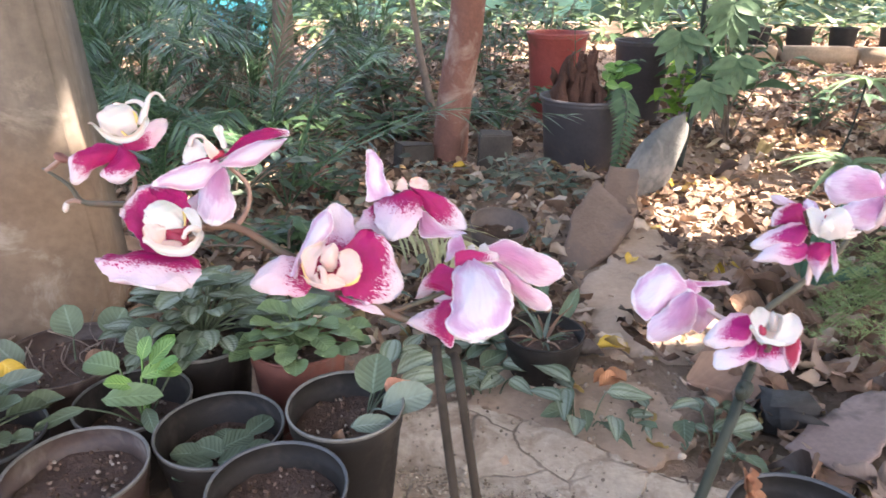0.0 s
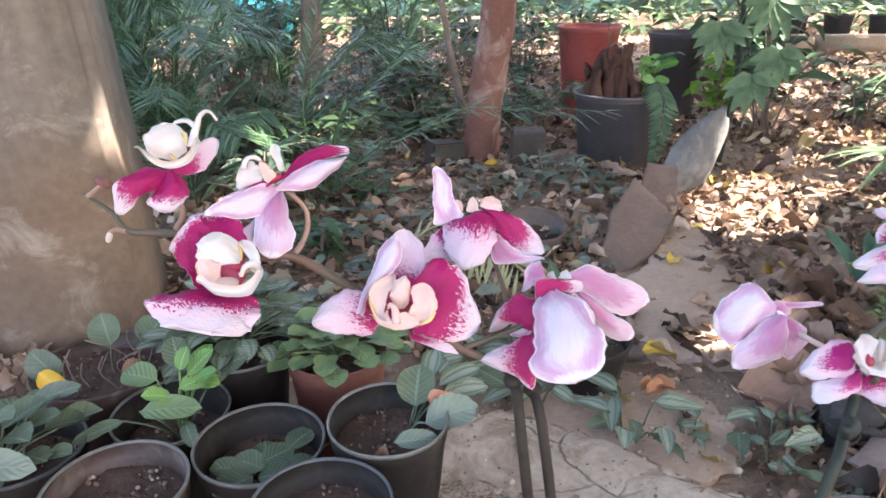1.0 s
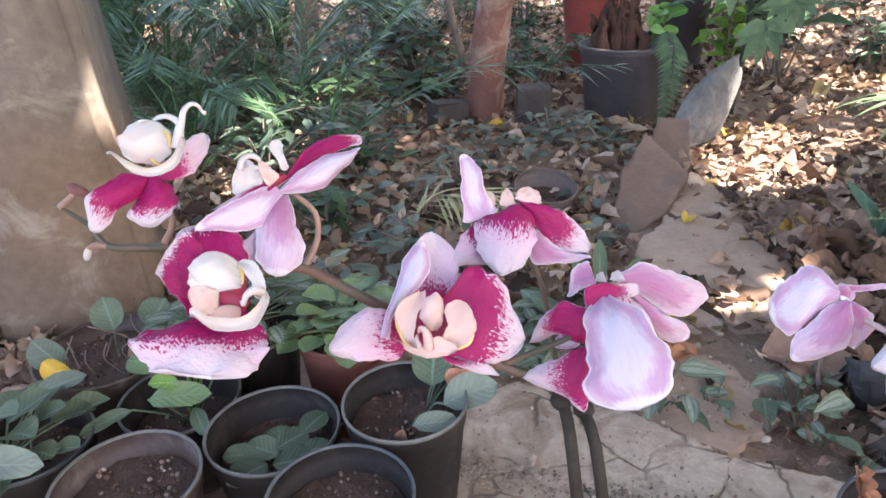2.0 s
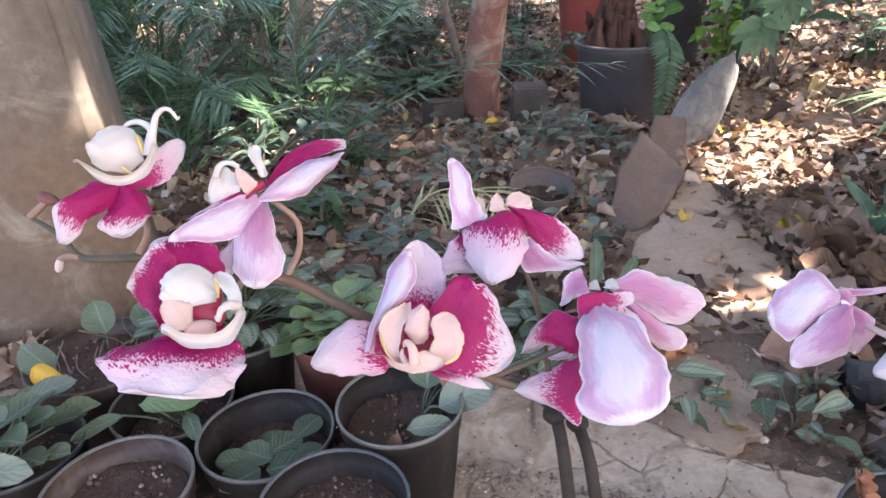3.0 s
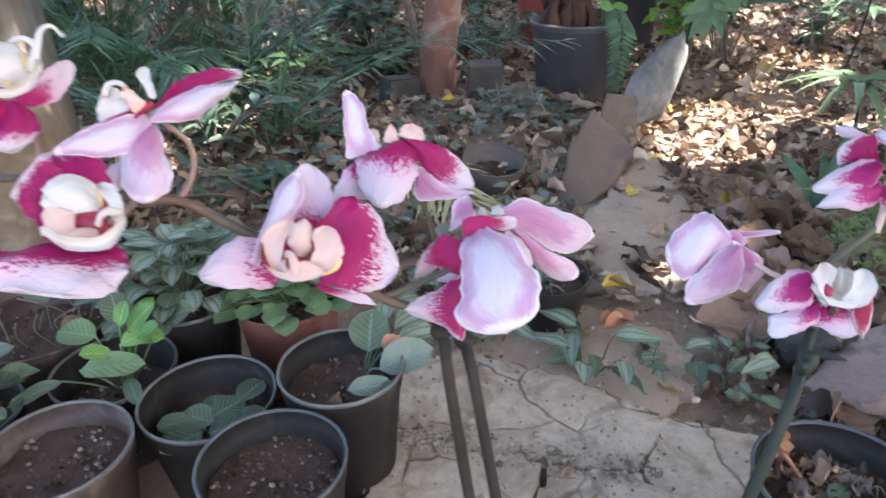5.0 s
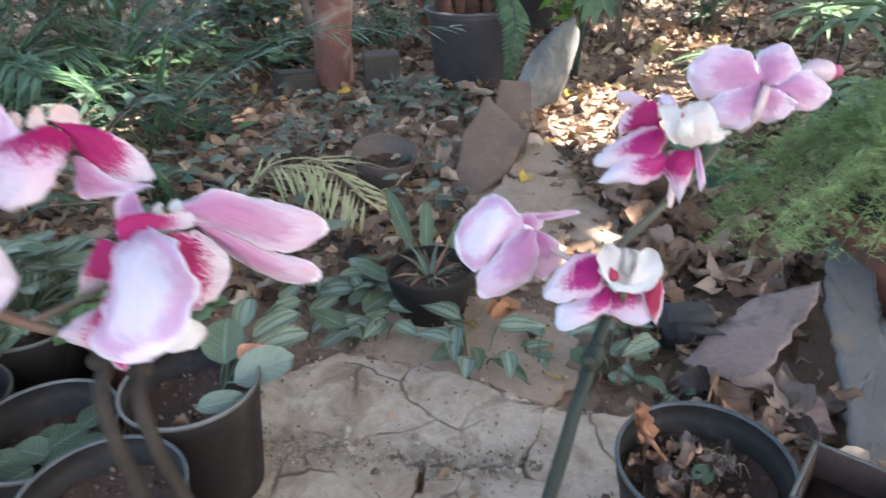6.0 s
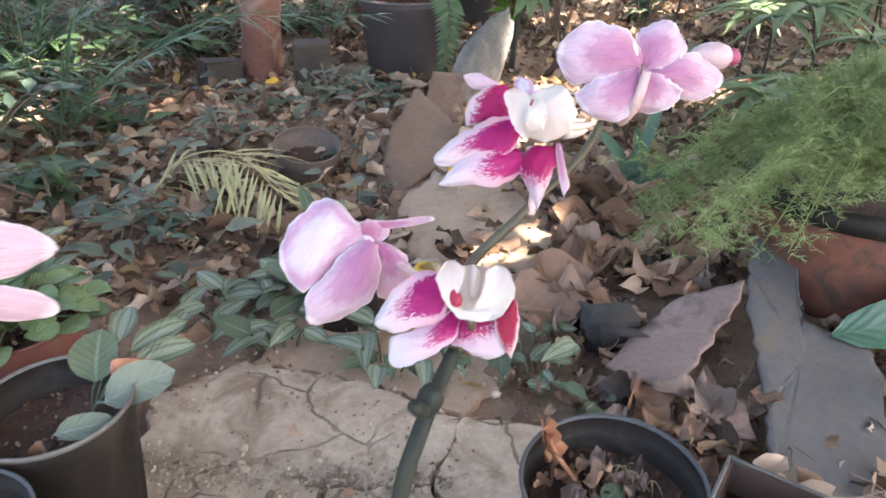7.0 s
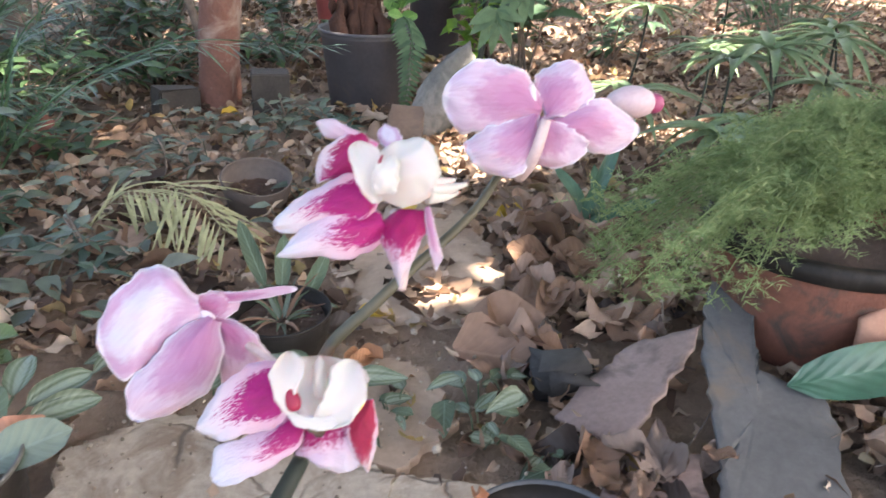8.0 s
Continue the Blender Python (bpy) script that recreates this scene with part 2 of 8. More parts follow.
M = {
    "dark": petal_front("petal_magenta", 0.92, 0.13, side=0.10),
    "narrow": petal_front("petal_magenta_thin_rim", 0.80, 0.15, side=0.18),
    "rim": petal_front("petal_magenta_white_rim", 0.72, 0.20),
    "mid": petal_front("petal_half_speckled", 0.58, 0.22),
    "speck": petal_front("petal_speckled", 0.44, 0.24),
    "faint": petal_front("petal_few_specks", 0.36, 0.24),
    "solid": petal_front("petal_all_magenta", 1.30, 0.10, side=0.05),
    "lace": petal_front("petal_white_laced", 0.62, 0.27, magenta=(0.30, 0.006, 0.13), white=(0.455, 0.44, 0.49), side=1.5),
    "laced_tip": petal_front("petal_white_tipped", 0.45, 0.24, magenta=(0.30, 0.006, 0.12), white=(0.445, 0.44, 0.51), side=0.9),
    "red_rim": petal_front("petal_crimson_white_rim", 0.84, 0.26, magenta=(0.27, 0.008, 0.045), white=(0.47, 0.40, 0.42), side=0.95),
    "rose": petal_back("petal_rose_reverse", (0.34, 0.115, 0.235), (0.385, 0.19, 0.30), (0.47, 0.33, 0.42), 0.1, 0.40, 0.35),
    "pale_front": petal_front("petal_faint", 0.12, 0.12, magenta=(0.55, 0.12, 0.30)),
    "pale": petal_back("petal_reverse", (0.35, 0.155, 0.275), (0.40, 0.225, 0.34), (0.49, 0.385, 0.475), 0.18, 0.39, 0.34),
    "lilac": petal_back("petal_lilac", (0.50, 0.465, 0.545), (0.42, 0.265, 0.385), (0.49, 0.40, 0.49), 0.55, 0.46, 0.2),
    "lip": soft_white("lip_white", (0.485, 0.465, 0.445), (0.50, 0.42, 0.38)),
    "cream": soft_white("lip_cream", (0.52, 0.375, 0.335), (0.51, 0.32, 0.27)),
    "throat": mottled("throat_crimson", (0.22, 0.005, 0.03), (0.34, 0.02, 0.06), 120, 400, 0.5, 0.1, 0.0005),
    "yellow": mottled("lip_yellow", (0.70, 0.45, 0.10), (0.75, 0.6, 0.25), 120, 400, 0.5, 0.1, 0.0005),
    "stem": mottled("orchid_stem", (0.045, 0.047, 0.030), (0.105, 0.092, 0.060), 40, 220, 0.55, 0.2, 0.001, stain=(0.12, 0.07, 0.05), stain_scale=25),
    "stem_dark": mottled("stem_shaded", (0.020, 0.017, 0.014), (0.050, 0.042, 0.035), 40, 220, 0.8, 0.25, 0.001, 0.15),
    "stem_green": mottled("stem_green", (0.010, 0.018, 0.014), (0.032, 0.040, 0.030), 40, 220, 0.7, 0.2, 0.001),
    "pedicel": mottled("pedicel_tan", (0.22, 0.125, 0.095), (0.33, 0.21, 0.16), 60, 300, 0.5, 0.15, 0.001),
    "bud": mottled("bud", (0.28, 0.025, 0.10), (0.42, 0.12, 0.20), 90, 300, 0.5, 0.1, 0.001),
    "drybud": mottled("dried_bud", (0.11, 0.045, 0.04), (0.24, 0.11, 0.095), 160, 500, 0.8, 0.6, 0.001),
    "pot": mottled("black_plastic", (0.012, 0.010, 0.009), (0.028, 0.023, 0.020), 14, 130, 0.6, 0.12, 0.001, 0.2, stain=(0.045, 0.036, 0.029), stain_scale=9),
    "pot_rim": mottled("worn_rim", (0.065, 0.061, 0.055), (0.165, 0.157, 0.143), 22, 160, 0.5, 0.12, 0.001),
    "pot_blue": mottled("blue_black_plastic", (0.045, 0.047, 0.052), (0.105, 0.11, 0.12), 12, 130, 0.5, 0.12, 0.001, 0.25, stain=(0.10, 0.10, 0.09), stain_scale=9),
    "pot_brown": mottled("brown_plastic", (0.042, 0.026, 0.021), (0.09, 0.056, 0.044), 14, 130, 0.55, 0.12, 0.001, stain=(0.14, 0.11, 0.085), stain_scale=8),
    "pot_grey": mottled("grey_plastic", (0.050, 0.046, 0.052), (0.10, 0.088, 0.092), 7, 90, 0.6, 0.15, 0.001, stain=(0.12, 0.09, 0.07), stain_scale=5),
    "terracotta": mottled("terracotta_plastic", (0.15, 0.050, 0.037), (0.25, 0.092, 0.068), 12, 110, 0.65, 0.2, 0.001, stain=(0.16, 0.10, 0.08), stain_scale=8),
    "red": mottled("red_plastic", (0.33, 0.060, 0.050), (0.44, 0.11, 0.095), 9, 80, 0.5, 0.1, 0.001, stain=(0.22, 0.06, 0.045), stain_scale=6),
    "clay": mottled("broken_clay", (0.155, 0.058, 0.038), (0.27, 0.108, 0.072), 16, 120, 0.9, 0.6, 0.003, stain=(0.085, 0.058, 0.046), stain_scale=13),
    "shardclay": mottled("pale_clay", (0.36, 0.17, 0.11), (0.46, 0.25, 0.175), 16, 120, 0.85, 0.4, 0.002),
    "sunkpot": mottled("faded_pot", (0.085, 0.064, 0.054), (0.15, 0.113, 0.096), 14, 120, 0.7, 0.2, 0.001),
    "soil": mottled("potting_soil", (0.042, 0.025, 0.018), (0.125, 0.075, 0.056), 30, 190, 0.95, 0.9, 0.006),
    "grit": island_leaf("soil_grit", [(0.0, (0.045, 0.027, 0.018)), (0.5, (0.12, 0.074, 0.052)), (0.85, (0.20, 0.135, 0.10)), (1.0, (0.38, 0.33, 0.27))], 0.9, 0.2, 0.0),
    "earth": mottled("bare_earth", (0.22, 0.145, 0.10), (0.39, 0.275, 0.20), 2.5, 55, 0.97, 0.9, 0.012, stain=(0.11, 0.075, 0.052), stain_scale=2.6),
    "stone": mottled("path_stone", (0.32, 0.222, 0.158), (0.465, 0.34, 0.252), 9, 90, 0.95, 0.6, 0.004),
    "block": mottled("dark_block", (0.036, 0.030, 0.026), (0.088, 0.073, 0.062), 14, 110, 0.9, 0.6, 0.004),
    "kerb": mottled("kerb_block", (0.20, 0.15, 0.105), (0.33, 0.25, 0.18), 5, 60, 0.95, 0.6, 0.004),
    "slabstone": mottled("edging_stone", (0.125, 0.080, 0.058), (0.215, 0.142, 0.104), 9, 90, 0.95, 0.6, 0.004, stain=(0.12, 0.085, 0.07), stain_scale=6),
    "greystone": mottled("grey_rock", (0.085, 0.084, 0.078), (0.20, 0.195, 0.18), 11, 80, 0.85, 0.7, 0.008, stain=(0.24, 0.22, 0.195), stain_scale=9),
    "sheet": mottled("grey_sheet", (0.078, 0.076, 0.076), (0.155, 0.148, 0.144), 6, 90, 0.7, 0.5, 0.003, stain=(0.17, 0.13, 0.10), stain_scale=7),
    "post": mottled("red_bark", (0.125, 0.052, 0.038), (0.24, 0.11, 0.08), 9, 90, 0.85, 0.6, 0.004, stain=(0.30, 0.21, 0.17), stain_scale=9),
    "bark": mottled("grey_bark", (0.14, 0.10, 0.08), (0.28, 0.22, 0.18), 14, 110, 0.9, 0.7, 0.004),
    "barksheet": mottled("bark_sheet", (0.22, 0.15, 0.128), (0.35, 0.25, 0.22), 11, 120, 0.9, 0.5, 0.002, stain=(0.10, 0.07, 0.06), stain_scale=10),
    "stump": mottled("rotten_stump", (0.05, 0.022, 0.015), (0.14, 0.065, 0.045), 22, 140, 0.95, 0.9, 0.01),
    "velvet": uv_leaf("velvet_leaf", (0.052, 0.076, 0.042), (0.098, 0.130, 0.076), 0.75, (0.19, 0.26, 0.19)),
    "striped": uv_leaf("striped_leaf", (0.056, 0.078, 0.041), (0.094, 0.122, 0.068), 0.5, (0.10, 0.14, 0.09), silver=0.6),
    "peperomia": uv_leaf("round_leaf", (0.09, 0.142, 0.060), (0.145, 0.205, 0.092), 0.55, (0.16, 0.24, 0.13)),
    "bright": uv_leaf("bright_leaf", (0.07, 0.18, 0.040), (0.13, 0.26, 0.065), 0.5, (0.25, 0.40, 0.12)),
    "lime": uv_leaf("lime_leaf", (0.085, 0.19, 0.045), (0.14, 0.255, 0.07), 0.5, (0.35, 0.50, 0.15)),
    "greyleaf": uv_leaf("grey_leaf", (0.095, 0.125, 0.095), (0.145, 0.18, 0.14), 0.7, (0.2, 0.25, 0.22)),
    "yellowleaf": uv_leaf("yellow_leaf", (0.50, 0.30, 0.03), (0.62, 0.42, 0.06), 0.6, (0.55, 0.4, 0.1)),
    "brownleaf": uv_leaf("brown_leaf", (0.16, 0.085, 0.05), (0.30, 0.175, 0.115), 0.8, (0.22, 0.14, 0.10)),
    "peachleaf": uv_leaf("peach_leaf", (0.50, 0.22, 0.14), (0.60, 0.32, 0.22), 0.7, (0.5, 0.3, 0.2)),
    "litter": island_leaf("leaf_litter", [(0.0, (0.045, 0.027, 0.019)), (0.25, (0.15, 0.088, 0.058)), (0.52, (0.30, 0.188, 0.125)), (0.78, (0.43, 0.30, 0.212)), (0.92, (0.60, 0.48, 0.38)), (0.97, (0.42, 0.29, 0.10)), (1.0, (0.12, 0.08, 0.06))], 0.75, 0.4, 0.15),
    "bush": island_leaf("bush_leaf", [(0.0, (0.022, 0.050, 0.022)), (0.5, (0.045, 0.090, 0.036)), (0.85, (0.08, 0.15, 0.055)), (1.0, (0.16, 0.22, 0.10))], 0.5, 0.5, 0.25),
    "teal": island_leaf("teal_leaf", [(0.0, (0.036, 0.064, 0.044)), (0.6, (0.082, 0.128, 0.090)), (1.0, (0.18, 0.225, 0.17))], 0.45, 0.5, 0.25),
    "palm": island_leaf("palm_leaflet", [(0.0, (0.050, 0.115, 0.058)), (0.7, (0.095, 0.195, 0.090)), (1.0, (0.21, 0.31, 0.14))], 0.30, 0.7, 0.38),
    "drypalm": island_leaf("drying_palm", [(0.0, (0.28, 0.31, 0.15)), (0.5, (0.48, 0.45, 0.25)), (1.0, (0.64, 0.53, 0.34))], 0.6, 0.4, 0.2),
    "fern": island_leaf("fern_leaflet", [(0.0, (0.045, 0.105, 0.055)), (1.0, (0.105, 0.18, 0.09))], 0.6, 0.4, 0.25),
    "sedge": island_leaf("sedge_leaf", [(0.0, (0.12, 0.20, 0.10)), (1.0, (0.24, 0.33, 0.18))], 0.5, 0.5, 0.3),
    "needle": island_leaf("fern_needle", [(0.0, (0.18, 0.26, 0.105)), (0.6, (0.28, 0.36, 0.155)), (1.0, (0.40, 0.45, 0.21))], 0.6, 0.3, 0.4),
    "wand": island_leaf("creeper_leaf", [(0.0, (0.050, 0.062, 0.042)), (0.5, (0.095, 0.118, 0.080)), (0.8, (0.155, 0.185, 0.135)), (1.0, (0.20, 0.155, 0.105))], 0.55, 0.45, 0.15),
    "canopy": island_leaf("canopy_leaf", [(0.0, (0.03, 0.07, 0.02)), (1.0, (0.07, 0.13, 0.04))], 0.5, 0.4, 0.3),
    "turquoise": mottled("turquoise_plastic", (0.02, 0.30, 0.40), (0.05, 0.42, 0.52), 12, 90, 0.4, 0.1, 0.001),
    "bag": mottled("black_polybag", (0.016, 0.015, 0.015), (0.048, 0.044, 0.042), 20, 120, 0.65, 0.6, 0.004),
    "limestem": mottled("lime_stem", (0.26, 0.27, 0.12), (0.36, 0.36, 0.18), 30, 160, 0.5, 0.1, 0.001),
    "palepedicel": mottled("pedicel_pale", (0.48, 0.33, 0.33), (0.62, 0.50, 0.48), 60, 300, 0.5, 0.1, 0.001),
    "palebud": mottled("bud_pale", (0.50, 0.36, 0.40), (0.58, 0.46, 0.48), 60, 300, 0.5, 0.1, 0.001),
    "dryorange": mottled("dry_orange", (0.30, 0.12, 0.06), (0.46, 0.22, 0.12), 60, 250, 0.8, 0.3, 0.001),
    "crumb": island_leaf("cement_crumb", [(0.0, (0.15, 0.11, 0.08)), (1.0, (0.42, 0.35, 0.28))], 0.95, 0.2, 0.0),
    "rustleaf": uv_leaf("rust_leaf", (0.34, 0.14, 0.06), (0.46, 0.22, 0.11), 0.7, (0.3, 0.15, 0.08)),
    "tanroot": mottled("dry_root", (0.26, 0.20, 0.12), (0.42, 0.34, 0.22), 60, 250, 0.8, 0.2, 0.001),
    "tanleaf": uv_leaf("tan_leaf", (0.22, 0.13, 0.088), (0.36, 0.235, 0.17), 0.8, (0.32, 0.21, 0.15)),
    "barkleaf": uv_leaf("grey_dead_leaf", (0.15, 0.105, 0.085), (0.24, 0.175, 0.145), 0.85, (0.2, 0.15, 0.12)),
    "darkleaf": uv_leaf("dark_dead_leaf", (0.035, 0.022, 0.018), (0.06, 0.04, 0.03), 0.6, (0.05, 0.035, 0.03)),
    "greenleaf": uv_leaf("green_leaf", (0.035, 0.10, 0.065), (0.06, 0.14, 0.085), 0.4, (0.08, 0.17, 0.11)),
    "limebush": island_leaf("sunlit_leaf", [(0.0, (0.10, 0.22, 0.03)), (1.0, (0.25, 0.42, 0.06))], 0.5, 0.4, 0.4),
    "net": mottled("green_shade_net", (0.02, 0.075, 0.065), (0.05, 0.14, 0.12), 1.2, 60, 0.9, 0.3, 0.004, stain=(0.03, 0.06, 0.05), stain_scale=1.0),
}


def pillar_mix():
    """Plaster, bare and grey above, tan paint below a wandering edge."""
    m, nt, b = material("pillar_plaster", 0.9, 0, 0.3)
    tc = nt.nodes.new("ShaderNodeTexCoord")
    sep = nt.nodes.new("ShaderNodeSeparateXYZ")
    nt.links.new(tc.outputs["Object"], sep.inputs[0])
    fine = noise_tex(nt, 55, 6, 0.65)
    upper = ramp(nt, noise_tex(nt, 4, 5), [(0.3, (0.125, 0.104, 0.084)), (0.7, (0.235, 0.20, 0.165))])
    mp = node(nt, "ShaderNodeMapping", Scale=(30, 30, 3))
    nt.links.new(tc.outputs["Object"], mp.inputs[0])
    upper = mix(nt, 0.5, upper, ramp(nt, noise_tex(nt, 1.0, 4, coords=mp.outputs[0]), [(0.35, (0.65, 0.65, 0.65)), (0.7, (1.2, 1.2, 1.2))]), 'MULTIPLY')
    lower = ramp(nt, noise_tex(nt, 5, 4), [(0.3, (0.145, 0.100, 0.068)), (0.7, (0.225, 0.158, 0.110))])
    ad = nt.nodes.new("ShaderNodeMath")
    ad.operation = 'MULTIPLY_ADD'
    ad.inputs[1].default_value = 0.30
    nt.links.new(noise_tex(nt, 6, 5), ad.inputs[0])
    nt.links.new(sep.outputs[2], ad.inputs[2])
    c = mix(nt, ramp(nt, ad.outputs[0], [(0.40, (0, 0, 0)), (0.56, (1, 1, 1))]), lower, upper)
    c = mix(nt, 0.5, c, ramp(nt, fine, [(0.3, (0.65, 0.65, 0.65)), (0.7, (1.2, 1.2, 1.2))]), 'MULTIPLY')
    c = mix(nt, ramp(nt, noise_tex(nt, 9, 6, 0.7, dist=0.6), [(0.56, (0, 0, 0)), (0.68, (0.6, 0.6, 0.6))]), c, (0.33, 0.285, 0.235))
    nt.links.new(c, b.inputs["Base Color"])
    bump(nt, b, fine, 0.5, 0.003)
    return m


M["pillar_mix"] = pillar_mix()
M["concrete"] = old_concrete()


# ---- builders ----
def mesh_of(name, bm, mats, smooth=True):
    me = bpy.data.meshes.new(name)
    bm.normal_update()
    bm.to_mesh(me)
    bm.free()
    for m in mats if isinstance(mats, (list, tuple)) else (mats,):
        me.materials.append(M[m] if isinstance(m, str) else m)
    if smooth:
        me.polygons.foreach_set("use_smooth", [True] * len(me.polygons))
    return me


def part(name, bm, mats, parent=None, label="", smooth=True):
    ob = new(name, mesh_of(name, bm, mats, smooth))
    if parent is not None:
        ob.parent = parent
    if label:
        ob["label"] = label
    return ob


def thing(name, place, label, category, group="", kind=""):
    ob = new(name)
    ob.empty_display_size = 0.02
    ob.location = place
    return tagged(ob, label, category, group, kind)


def lathe(profile, seg=40, wob=0.0, seed=0):
    """A turned body from (radius, height) pairs."""
    bm = bmesh.new()
    rings = []
    for r, z in profile:
        ring = []
        for i in range(seg):
            a = 2 * math.pi * i / seg
            k = 1 + wob * math.sin(2 * a + seed) + 0.5 * wob * math.sin(3 * a + 2 * seed)
            ring.append(bm.verts.new((r * k * math.cos(a), r * k * math.sin(a), z)))
        rings.append(ring)
    for a, b in zip(rings, rings[1:]):
        for i in range(seg):
            j = (i + 1) % seg
            bm.faces.new((a[i], a[j], b[j], b[i]))
    return bm


def tube(bm, pts, radii, seg=8, caps=True):
    """A tapering tube along pts, smoothed through them."""
    pts = [Vector(p) for p in pts]
    if not isinstance(radii, (list, tuple)):
        radii = [radii] * len(pts)
    fine, fr = [], []
    n = len(pts)
    for i in range(n - 1):
        p0, p1, p2, p3 = pts[max(i - 1, 0)], pts[i], pts[i + 1], pts[min(i + 2, n - 1)]
        for k in range(4):
            t = k / 4
            fine.append(0.5 * (2 * p1 + (p2 - p0) * t + (2 * p0 - 5 * p1 + 4 * p2 - p3) * t * t + (3 * p1 - p0 - 3 * p2 + p3) * t ** 3))
            fr.append(radii[i] * (1 - t) + radii[i + 1] * t)
    fine.append(pts[-1])
    fr.append(radii[-1])
    rings, ref = [], Vector((0.31, 0.2, 0.93))
    for i, p in enumerate(fine):
        d = (fine[min(i + 1, len(fine) - 1)] - fine[max(i - 1, 0)])
        d = d.normalized() if d.length > 1e-9 else Vector((0, 0, 1))
        s = d.cross(ref)
        if s.length < 1e-3:
            s = d.cross(Vector((1, 0, 0)))
        s.normalize()
        ref = s.cross(d)
        rings.append([bm.verts.new(p + fr[i] * (math.cos(2 * math.pi * k / seg) * s + math.sin(2 * math.pi * k / seg) * ref)) for k in range(seg)])
    for a, b in zip(rings, rings[1:]):
        for k in range(seg):
            bm.faces.new((a[k], a[(k + 1) % seg], b[(k + 1) % seg], b[k]))
    if caps:
        bm.faces.new(rings[0][::-1])
        bm.faces.new(rings[-1])
    return bm


def blade(bm, base, along, up, length, width, curl=0.3, cup=0.15, nv=5, nu=2, shape=0.5, uv=None, twist=0.0, wave=0.0, seed=0.0):
    """A leaf blade from base: along its length, with its upper face towards up."""
    a = Vector(along).normalized()
    n = Vector(up)
    n = (n - a * n.dot(a))
    n = n.normalized() if n.length > 1e-6 else a.orthogonal().normalized()
    s = a.cross(n)
    rows = []
    for i in range(nv + 1):
        v = i / nv
        if shape > 1:
            k = (v - 0.5) / 0.5
            w = 0.5 * width * max((1 - abs(k) ** 2.2) ** 0.6, 0.05)
        else:
            w = 0.5 * width * max(math.sin(math.pi * v ** shape) ** 0.75 if 0 < v < 1 else 0.0, 0.04)
        tw = twist * v
        st, nt_ = s * math.cos(tw) + n * math.sin(tw), n * math.cos(tw) - s * math.sin(tw)
        row = []
        for j in range(2 * nu + 1):
            u = j / nu - 1
            wv = wave * length * math.sin(9 * v + 3 * u + seed) * abs(u)
            p = Vector(base) + a * (length * v * (1 - 0.18 * abs(curl) * v)) + st * (w * u) + nt_ * (-curl * length * v * v * 0.6 + cup * w * u * u * 1.6 + wv)
            row.append(bm.verts.new(p))
        rows.append(row)
    layer = bm.loops.layers.uv.verify() if uv else None
    for i in range(nv):
        for j in range(2 * nu):
            f = bm.faces.new((rows[i][j], rows[i][j + 1], rows[i + 1][j + 1], rows[i + 1][j]))
            if layer:
                for lp, (jj, ii) in zip(f.loops, ((j, i), (j + 1, i), (j + 1, i + 1), (j, i + 1))):
                    lp[layer].uv = (jj / (2 * nu), ii / nv)
    return bm


def blob_bm(centre, axis, r, length, seg=12):
    """A rounded bud or knob."""
    a = Vector(axis).normalized()
    s = a.orthogonal().normalized()
    t = a.cross(s)
    bm = bmesh.new()
    rings = []
    for i in range(1, 8):
        th = math.pi * i / 8
        k = math.sin(th) * (1 - 0.15 * math.cos(th))
        rings.append([bm.verts.new(Vector(centre) - a * (0.5 * length * math.cos(th)) + (s * math.cos(2 * math.pi * j / seg) + t * math.sin(2 * math.pi * j / seg)) * r * k) for j in range(seg)])
    for p, q in zip(rings, rings[1:]):
        for j in range(seg):
            bm.faces.new((p[j], p[(j + 1) % seg], q[(j + 1) % seg], q[j]))
    bm.faces.new(rings[0][::-1])
    bm.faces.new(rings[-1])
    return bm


